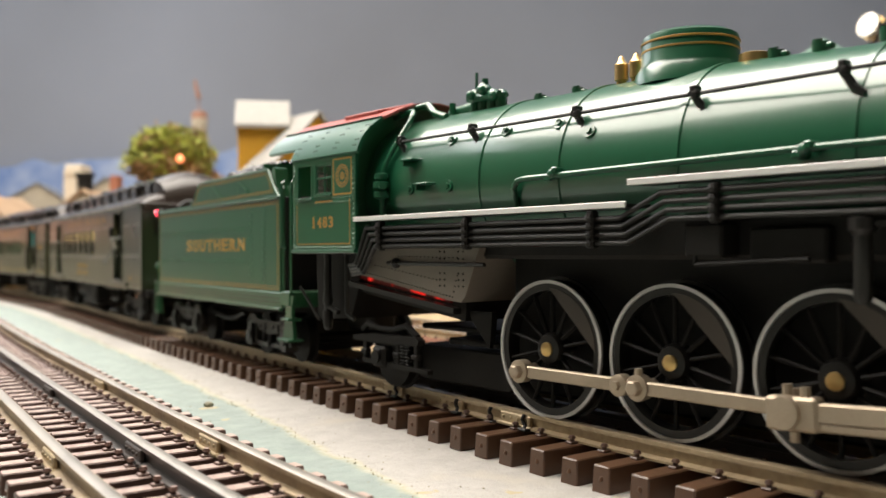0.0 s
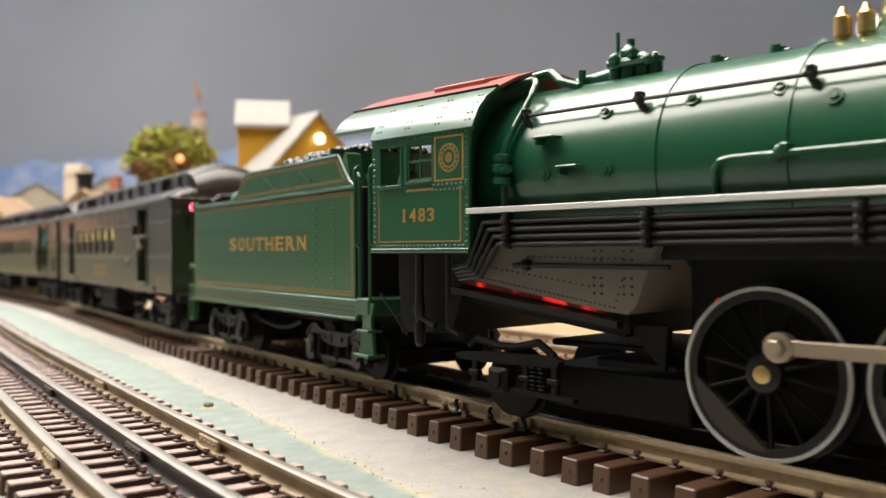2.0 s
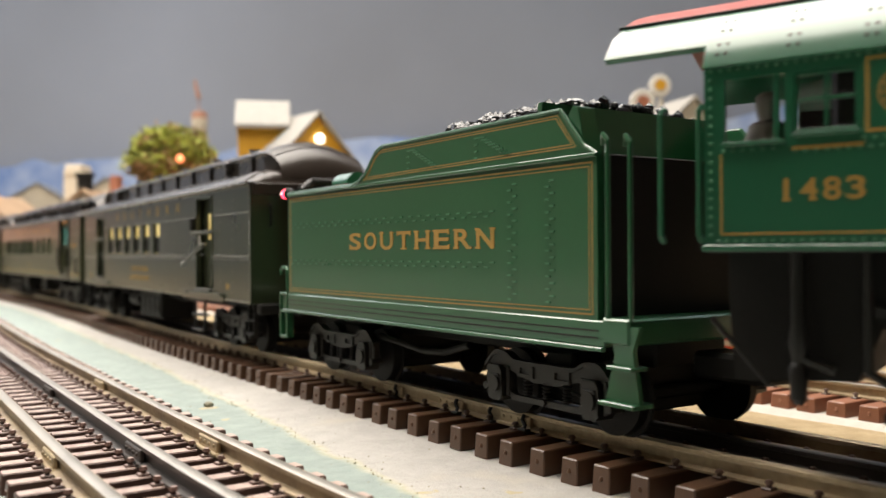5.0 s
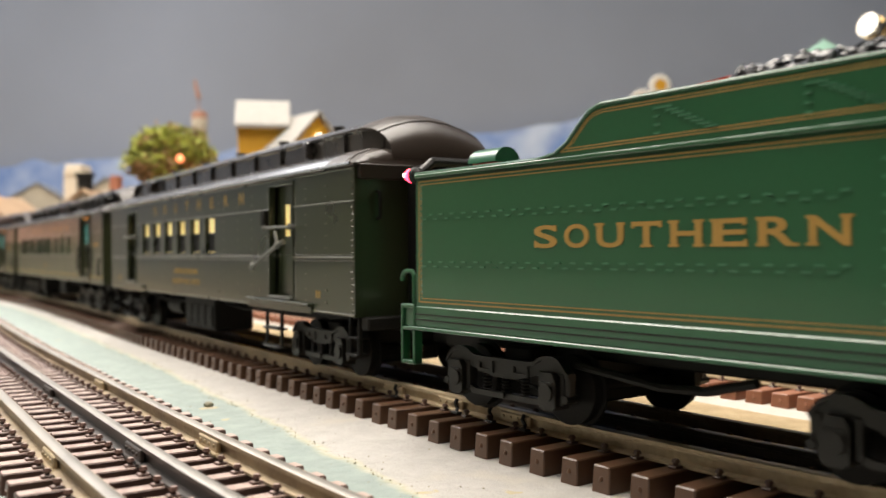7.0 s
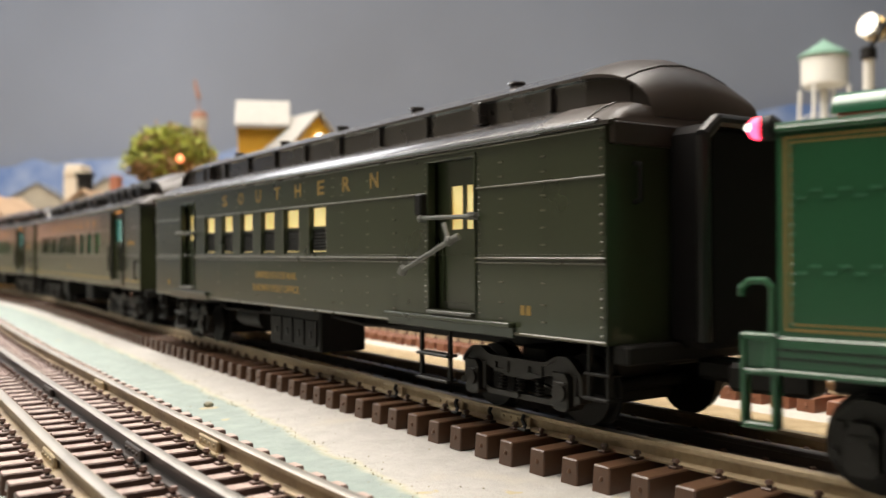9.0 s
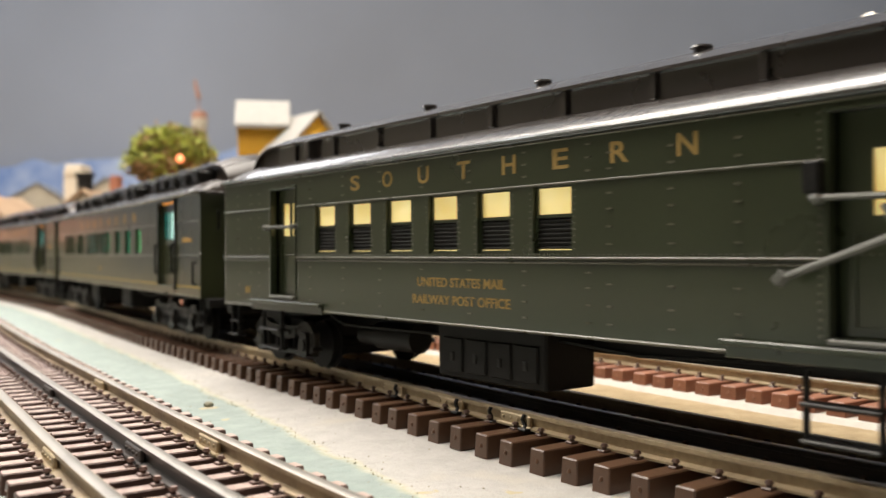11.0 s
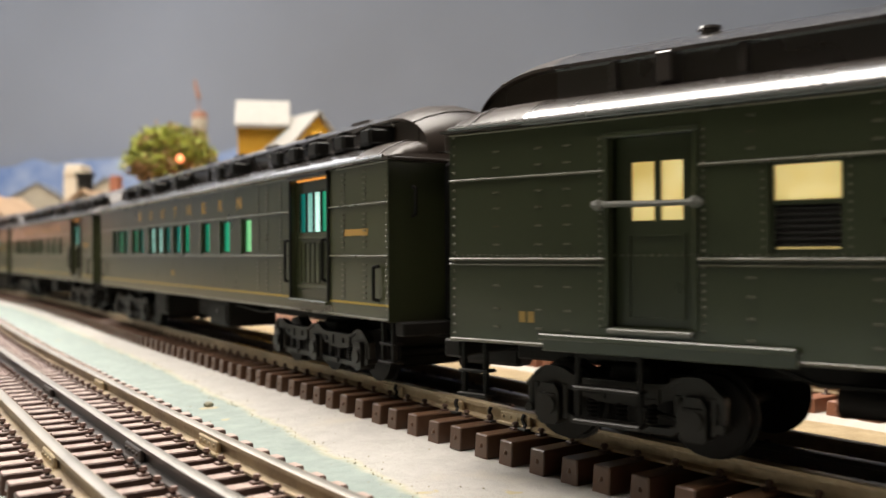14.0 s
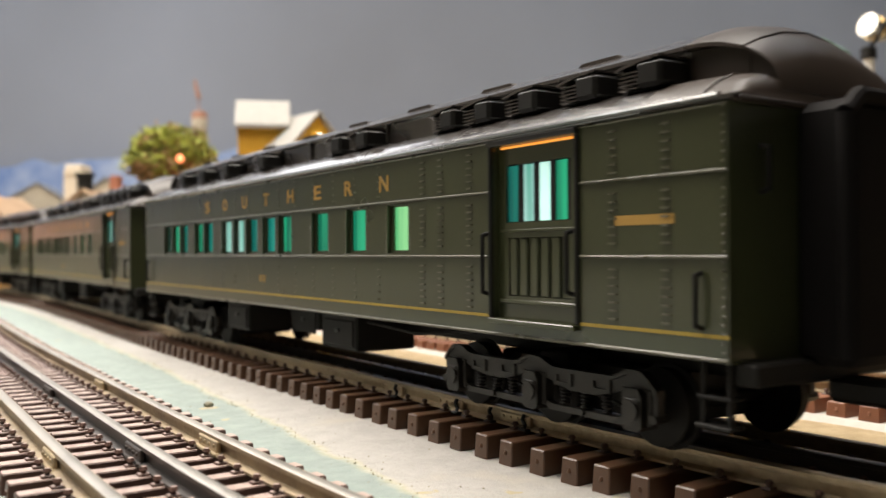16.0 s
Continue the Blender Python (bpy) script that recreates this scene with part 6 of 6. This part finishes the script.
        part("latch", box(B(), (a + b) / 2 - 0.15, (a + b) / 2 + 0.15, near - 0.1, near, 1.5, 1.62, 0.02), M_BLACK, bx)
    bm = pipe(B(), [(23.0, -2.4, 1.9), (26.0, -2.4, 1.75), (29.0, -2.4, 2.0)], 0.05, 6)
    part("brake_rod", bm, M_FRAME, car)
    truck_side(car, 27.9, 35.7, [28.45, 31.75, 35.1], -2.5)
    truck_side(car, 1.3, 9.1, [1.9, 5.2, 8.5], -2.5)


build_locomotive()
build_tender()
build_mail_car()
build_coach(-124.806, M_GLOW, "olive coach with green-lit windows and a baggage door")
build_coach(-167.35, M_GLOW[3:], "olive coach with dim green windows, far along the train")
build_coach(-209.90, M_GLOW[3:], "olive coach with dim green windows, far along the train")


# ---- the town behind the track ----
def gable_house(name, label, x, y, w, dpt, eave, ridge, wall, roof, rz=0.0, windows=True, over=0.6):
    """A gabled model house; its gable faces -y, its foot stands on the table."""
    h = thing(name, label, "model building", at=(x, y, TABLE), rz=rz)
    bm = slab(B(), [(-w / 2, 0), (w / 2, 0), (w / 2, eave), (0, ridge), (-w / 2, eave)], 0, dpt)
    wl = part("wall", bm, wall, h)
    t = 0.35
    k = (ridge - eave) / (w / 2)
    for s in (-1, 1):
        bm = slab(B(), [(0, ridge + 0.05), (s * (w / 2 + over), eave - k * over + 0.05), (s * (w / 2 + over), eave - k * over + 0.05 + t), (0, ridge + 0.05 + t)], -over, dpt + over)
        part("roof", bm, roof, h)
    if windows:
        for wx in (-w / 4, w / 4):
            f = part("window", box(B(), wx - 0.8, wx + 0.8, -0.08, 0.1, eave * 0.45, eave * 0.75, 0.03), M_TRIM, h)
            part("pane", box(B(), wx - 0.6, wx + 0.6, -0.10, -0.07, eave * 0.47, eave * 0.73), M_PANE_DK, f)
    bm = B()
    for i in range(int(eave / 0.55)):
        box(bm, -w / 2, w / 2, -0.04, 0.01, i * 0.55, i * 0.55 + 0.04)
    part("siding", bm, wall, h)
    return h


def build_tree(x, y, label, top, rx, rz_, seed, mats):
    tr = thing("model_tree", label, "tree", at=(x, y, TABLE))
    rnd = random.Random(seed)
    h = top - TABLE
    bm = B()
    cz = h - rz_
    rod(bm, (0, 0, 0), (0.2, 0.1, cz - rz_ * 0.4), 0.7, 8, 0.42)
    limbs = []
    for i in range(12):
        a = rnd.uniform(0, 6.28)
        e = Vector((math.cos(a) * rx * rnd.uniform(0.4, 0.8), math.sin(a) * rx * rnd.uniform(0.4, 0.8), cz + rnd.uniform(-0.7, 0.7) * rz_))
        s = Vector((0.2, 0.1, cz - rz_ * rnd.uniform(0.4, 0.9)))
        rod(bm, s, e, 0.25, 6, 0.08)
        limbs.append(e)
    part("trunk", bm, M_BARK, tr)
    for n, mat in enumerate(mats):
        verts, faces = [], []
        for i in range(7000):
            while True:
                p = Vector((rnd.uniform(-1, 1), rnd.uniform(-1, 1), rnd.uniform(-1, 1)))
                if 0.25 < p.length < 1:
                    break
            lump = 0.80 + 0.28 * noise.noise(p * 2.3 + Vector((seed, n, 0)))
            p = p * lump
            if noise.noise(p * 3.1 + Vector((seed * 2, 0, 5))) < -0.22:
                continue
            if n == 1 and p.z > -0.15 or n == 0 and p.z < -0.15:
                if rnd.random() < 0.7:
                    continue
            c = Vector((p.x * rx, p.y * rx, cz + p.z * rz_))
            q = Euler((rnd.uniform(0, 6), rnd.uniform(0, 6), rnd.uniform(0, 6))).to_matrix()
            r = rnd.uniform(0.16, 0.34)
            k = len(verts)
            for d in ((-r, -r * 0.7, 0), (r, -r * 0.6, 0.1), (r * 0.8, r * 0.7, 0), (-r * 0.7, r * 0.8, 0.12)):
                verts.append((c + q @ Vector(d)) * CM)
            faces.append((k, k + 1, k + 2, k + 3))
        me = bpy.data.meshes.new("crown")
        me.from_pydata(verts, [], faces)
        me.materials.append(mat)
        o = new("crown", me)
        o.parent = tr


def build_town():
    # yellow mill with its tower
    mill = gable_house("yellow_mill", "yellow clapboard mill with white roofs in the town", -13.0, 93, 11.0, 5, 13.6, 19.4, M_YELLOW, M_SHEET, 0.70)
    part("mill_lamp", ball(B(), (0.0, -0.5, 16.9), 0.5, 14), M_BULB, mill, "bright white lamp")
    tw = thing("yellow_tower", "yellow clapboard tower with a white gable roof", "model building", at=(-19.4, 97, TABLE), rz=0.18)
    part("wall", box(B(), -2.55, 2.55, -2.6, 2.6, 0, 18.4, 0.05), M_YELLOW, tw)
    for s in (-1, 1):
        bm = slab_yz(B(), [(0, 21.2), (s * 3.2, 18.2), (s * 3.2, 18.6), (0, 21.6)], -2.85, 2.85)
        part("roof", bm, M_SHEET, tw)
    part("gable", slab_yz(B(), [(-2.6, 18.3), (2.6, 18.3), (0, 21.0)], -2.55, 2.55), M_YELLOW, tw)
    bm = B()
    for i in range(30):
        box(bm, -2.55, 2.55, -2.65, -2.6, i * 0.6, i * 0.6 + 0.04)
    for xx in (-2.5, -1.9):
        box(bm, xx, xx + 0.14, -2.66, -2.6, 0, 18.3)
    part("siding", bm, M_YELLOW, tw)
    build_tree(-35.0, 115, "bushy green model tree with autumn undergrowth", 21.4, 6.9, 5.3, 3, (M_LEAF, M_LEAF_BR))
    build_tree(-31.5, 121, "small brown model tree behind the bushy one", 15.5, 3.6, 4.0, 8, (M_LEAF_BR, M_LEAF_BR))
    # brick chimney with a red mast
    ch = thing("factory_chimney", "beige brick chimney with a red top", "model chimney", at=(-35.2, 130, TABLE))
    part("chimney_shaft", lathe_z(B(), 0, 0, [(0, 1.5), (23.2, 1.0), (23.3, 1.15), (24.6, 1.15)], 16), M_STONE, ch)
    part("cap", lathe_z(B(), 0, 0, [(24.6, 1.18), (25.6, 1.0), (25.7, 0.2)], 16), M_SHINGLE_RED, ch, "red top")
    bm = rod(B(), (0, 0, 25.6), (-0.2, 0, 28.2), 0.08, 6)
    rod(bm, (-0.1, 0, 27.6), (-0.7, 0, 30.2), 0.34, 8, 0.2)
    part("mast", bm, M_SHINGLE_RED, ch)
    lm = thing("red_lamp", "small glowing orange lamp on a thin post", "lamp", at=(-31.9, 109, TABLE))
    part("bulb", ball(B(), (0, 0, 16.6), 0.42, 12), M_AMBER, lm)
    part("post", rod(B(), (0, 0, 0), (0, 0, 16.3), 0.12, 6), M_FRAME, lm)
    # brown-roofed houses on the far side
    rnd = random.Random(4)
    for i, (x, y, w, e, r, wall, roof) in enumerate((
            (-66, 128, 13, 8.5, 13.2, M_OCHRE, M_SHINGLE), (-54, 135, 15, 9.5, 14.5, M_STONE, M_SHINGLE), (-80, 150, 14, 11, 15.5, M_OCHRE, M_SHINGLE_RED), (-73, 112, 10, 6.8, 9.8, M_STONE, M_SHINGLE_RED),
            (-47, 120, 11, 8.5, 11.5, M_STONE, M_SHINGLE), (-92, 170, 14, 12, 16, M_OCHRE, M_SHINGLE), (-62, 165, 12, 14, 19.0, M_STONE, M_SLATE), (-86, 190, 10, 17, 20, M_STONE, M_SLATE), (-103, 195, 8, 17, 19, M_STONE, M_SLATE))):
        h = gable_house("town_house", "small model house with a brown shingle roof" if i < 6 else "far pale model house under a slate roof", x, y, w, 9, e, r, wall, roof, rnd.uniform(-0.3, 0.3))
        if i in (1, 3):
            part("chimney", box(B(), 2.0, 3.4, 3.5, 4.9, e, r + 2.6, 0.1), M_BRICK, h)
    tw = thing("town_hall_tower", "pale stone tower above the houses", "model building", at=(-56.5, 140, TABLE))
    part("wall", box(B(), -1.9, 1.1, -1.9, 1.9, 0, 18.0, 0.1), M_CREAM, tw)
    part("parapet", box(B(), -1.6, 0.9, -2.1, 2.1, 17.2, 18.9, 0.1), M_CREAM, tw)
    st = thing("smoke_stack", "short black smoke stack", "model chimney", at=(-54.4, 136.5, TABLE))
    part("chimney_shaft", lathe_z(B(), 0, 0, [(0, 1.25), (16.6, 1.15), (16.7, 1.4), (17.4, 1.4)], 16), M_FRAME, st)
    # water tower
    wt = thing("water_tower", "white water tower with a green cone roof", "water tower", at=(42.6, 100, TABLE))
    part("tank", lathe_z(B(), 0, 0, [(23.2, 2.0), (23.5, 2.42), (26.7, 2.46)], 32), M_WALL_W, wt)
    part("roof", lathe_z(B(), 0, 0, [(26.6, 2.72), (26.8, 2.72), (27.7, 1.35), (28.5, 0.14), (28.8, 0.05)], 32), M_MINT, wt, "pale green cone roof")
    for sx in (-1, 1):
        for sy in (-1, 1):
            part("leg", rod(B(), (sx * 2.6, sy * 2.6, 0), (sx * 1.9, sy * 1.9, 23.2), 0.22, 8), M_WALL_W, wt)
    part("riser", rod(B(), (0, 0, 0), (0, 0, 23.2), 0.45, 12), M_WALL_W, wt)
    for z in (8, 16, 20):
        k = 2.6 - 0.7 * z / 23
        bm = B()
        for a, b in (((-k, -k), (k, -k)), ((k, -k), (k, k)), ((k, k), (-k, k)), ((-k, k), (-k, -k))):
            rod(bm, (*a, z), (*b, z), 0.08, 6)
        part("brace", bm, M_WALL_W, wt)
    # searchlight on a white post
    sl = thing("searchlight", "chrome searchlight, lit, on a white post", "searchlight", at=(33.0, 70, TABLE))
    part("post", rod(B(), (0.3, 0, 0), (0.3, 0, 20.2), 0.42, 14), M_WALL_W, sl)
    part("collar", lathe_z(B(), 0.3, 0, [(20.0, 0.6), (20.8, 0.6), (21.0, 0.3)], 14), M_FRAME, sl)
    d = Vector((-0.85, -0.45, 0.25)).normalized()
    c = Vector((0.6, 0, 22.5))
    hd = part("lamp_drum", rod(B(), c - d * 1.3, c + d * 0.6, 0.75, 28, 0.95), M_CHROME, sl, "polished chrome drum")
    part("drum_band", rod(B(), c - d * 0.5, c - d * 0.1, 0.95, 28), M_BRASS, hd)
    part("lens", rod(B(), c + d * 0.6, c + d * 0.95, 0.36, 24), M_BULB, hd, "bright white lens")
    part("yoke", pipe(B(), [(0.3, 0, 20.8), (0.3, -1.7, 21.4), (0.9, -1.75, 22.7)], 0.15, 8), M_FRAME, sl)
    # crossing discs and the white house behind them
    cr = thing("crossing_signal", "post with a white and a yellow disc", "signal", at=(19.4, 82, TABLE))
    part("post", rod(B(), (0.6, 0, 0), (0.6, 0, 19.0), 0.25, 10), M_WALL_W, cr)
    for x, z, r, m, m2 in ((-1.15, 18.7, 1.15, M_WALL_W, M_BRICK), (0.45, 20.2, 1.0, M_WALL_W, M_YELLOW)):
        disc = part("disc", lathe_y(B(), [(-0.5, r * 0.95), (-0.4, r), (-0.1, r)], x, z, 24), m, cr)
        part("disc_centre", lathe_y(B(), [(-0.58, r * 0.5), (-0.49, r * 0.5)], x, z, 18), m2, disc)
    gable_house("white_house", "white model house with a pale roof", 24.0, 86, 4.4, 6, 17.6, 19.6, M_WALL_W, M_SHEET, 0.3)
    # far track, roadbed, cars beside it
    bm = B()
    swept(bm, -110, 10, 3.0, -11.4, [(3.6, -1.05), (3.3, -0.86), (-3.3, -0.86), (-3.6, -1.05)])
    tagged(part("roadbed", bm, material("white_ballast", (0.44, 0.41, 0.36), 0.8, vary=0.15, scale=200, bump=0.3), smooth=30), "pale grey roadbed under the far track", "roadbed", kind="structure")
    build_track("far_track", "brown-tied model track behind the train", -11.4, -110, 10, 1.045, 3.0, M_TIE_LT, 0.60, 0.46, [(1.6, M_RAIL, M_RAILTOP), (-1.6, M_RAIL, M_RAILTOP)])
    tc = thing("yellow_truck", "small yellow toy truck parked beyond the tracks", "toy truck", at=(14.7, 38.0, TABLE), rz=0.25)
    part("body", box(B(), -2.2, 2.6, -1.0, 1.0, 0.7, 2.2, 0.15), M_YELLOW, tc)
    part("cab", box(B(), -2.2, -0.6, -1.0, 1.0, 2.1, 3.4, 0.25), M_YELLOW, tc)
    part("bumper", box(B(), 2.0, 3.1, -1.0, 1.0, 0.45, 1.0, 0.1), M_SHEET, tc)
    for x in (-1.4, 1.6):
        for y in (-1.0, 1.0):
            w = part("wheel", lathe_y(B(), [(y - 0.15, 0.5), (y - 0.1, 0.6), (y + 0.1, 0.6), (y + 0.15, 0.5)], x, 0.6, 18), M_FRAME, tc)
    for x, y in ((11.85, 38.0), (9.35, 37.6)):
        dr = thing("red_drum", "small red and white drum beside the far track", "drum", at=(x, y, TABLE), group="red drums")
        part("drum", lathe_z(B(), 0, 0, [(0, 0.36), (0.05, 0.4), (1.5, 0.4), (1.55, 0.36)], 20), M_BRICK_RED, dr)
        part("band", lathe_z(B(), 0, 0, [(1.15, 0.42), (1.4, 0.42)], 20), M_WALL_W, dr, "white band")
    # low buildings' foot along the far side
    hills()


def hills():
    pts = []
    n = 80
    for i in range(n + 1):
        x = -135 + 425 * i / n
        base = 24 + 17 * max(0, min(1, (x + 130) / 230))
        z = base + 5.0 * noise.noise(Vector((x * 0.035, 2.1, 0))) + 1.6 * noise.noise(Vector((x * 0.17, 7.1, 0)))
        pts.append((x, z))
    bm = slab(B(), [(-135, -5)] + pts[:] + [(290, -5)][::1], 226, 228)
    tagged(part("backdrop_hills", bm, M_HILLS, smooth=0), "blue painted hills with pale clouds along the backdrop", "backdrop", kind="structure")


build_town()

# small debris on the table: specks and crumbs along the verge
def build_specks():
    rnd = random.Random(11)
    bm = B()
    for i in range(420):
        s = rnd.uniform(-60, -8)
        la = float(np.interp(s, [-75, -40, -31, -24, -16], [4.2, 4.6, 5.1, 5.6, 6.1])) + rnd.choice([rnd.gauss(0.15, 0.3), rnd.gauss(0.1, 0.15), rnd.uniform(-2.2, 2.4)])
        x, y, _ = on_track(s, la)
        r = rnd.uniform(0.008, 0.026)
        vs = bmesh.ops.create_icosphere(bm, subdivisions=1, radius=r)["verts"]
        for v in vs:
            v.co *= rnd.uniform(0.7, 1.3)
            v.co += Vector((x, y, TABLE + 0.03))
    o = part("gravel", bm, M_GRIT, smooth=0)
    tagged(o, "loose grit scattered along the painted verge", "gravel", kind="stuff")
    bm = B()
    x, y, _ = on_track(-29.6, 6.2)
    vs = bmesh.ops.create_icosphere(bm, subdivisions=2, radius=0.16)["verts"]
    for v in vs:
        v.co *= rnd.uniform(0.8, 1.2)
        v.co.z *= 0.6
        v.co += Vector((x, y, TABLE + 0.06))
    tagged(part("pebble", bm, M_GRIT, smooth=0), "dark pebble lying on the green strip", "pebble")


build_specks()


def fishplates():
    """Rail joiners at the joints of the two nearer tracks."""
    for nm, off, s, m in (("rail_joiner", 1.6, -21.6, M_RAIL), ("rail_joiner", 1.6, -18.6, M_RAIL), ("rail_joiner", 1.6, -24.9, M_RAIL), ("rail_joiner", 10.85 - 1.66, -20.3, M_RAIL), ("rail_joiner", 10.85 - 1.66, -31.3, M_RAIL),
                          ("rail_joiner", 10.85, -20.4, M_RAIL_DK), ("rail_joiner", 10.85, -30.8, M_RAIL_DK), ("rail_joiner", 10.85 + 1.66, -20.8, M_RAIL)):
        x, y, a = on_track(s, off)
        for sgn in (-1, 1):
            bm = box(B(), -0.62, 0.62, sgn * 0.13 - 0.06, sgn * 0.13 + 0.06, -0.36, -0.08, 0.025)
            box(bm, -0.70, 0.70, sgn * 0.20 - 0.07, sgn * 0.20 + 0.07, -0.41, -0.33, 0.02)
            for k in range(4):
                ball(bm, (-0.45 + 0.3 * k, sgn * 0.19, -0.20), 0.05, 6)
            j = part(nm, bm, m, smooth=30)
            j.location = (x * CM, y * CM, 0)
            j.rotation_euler = (0, 0, a)
            tagged(j, "tinned rail joiner clamped to a rail joint", "rail joiner", group="rail joiners")


fishplates()


def rail_clips():
    """Small black spring clips that hold the near rail of the train's track."""
    for s in (-24.6, -21.2, -18.2, -19.6):
        x, y, a = on_track(s, 1.6)
        bm = pipe(B(), [(0.02, -0.20, -0.04), (0.0, -0.26, -0.16), (0.06, -0.22, -0.30), (0.16, -0.34, -0.42)], 0.055, 6)
        box(bm, -0.02, 0.30, -0.42, -0.2, -0.43, -0.36, 0.02)
        c = part("rail_clip", bm, M_BLACK)
        c.location = (x * CM, y * CM, 0)
        c.rotation_euler = (0, 0, a)
        tagged(c, "black spring clip gripping the rail foot", "rail clip", group="rail clips")


rail_clips()


# ---- keyed motion ----
def motions():
    whole = [i * 0.5 for i in range(33)]
    for b, st, ba in TRAIN:
        walk(b, [(t, body_pose(st, ba, t)) for t in whole])
    steps = sorted({round(i * 0.2, 3) for i in range(81)})
    for ob, x, z, r in ROLLING:
        walk(ob, [(t, pose(x * CM, 0, z * CM, 0, math.degrees(run(t) / r), 0)) for t in steps])
    for ob, x, how in RODS:
        rows = []
        for t in steps:
            a = radians(CRANK_AT0) - run(t) / ROLL_R
            px, pz = x + CRANK * math.cos(a), WHEEL_Z + CRANK * math.sin(a)
            if how == "side":
                rows.append((t, pose(px * CM, -2.52 * CM, pz * CM)))
            else:
                rows.append((t, pose(px * CM, -2.80 * CM, pz * CM, 0, math.degrees(math.asin((pz - WHEEL_Z) / 9.6)), 0)))
        walk(ob, rows)


motions()
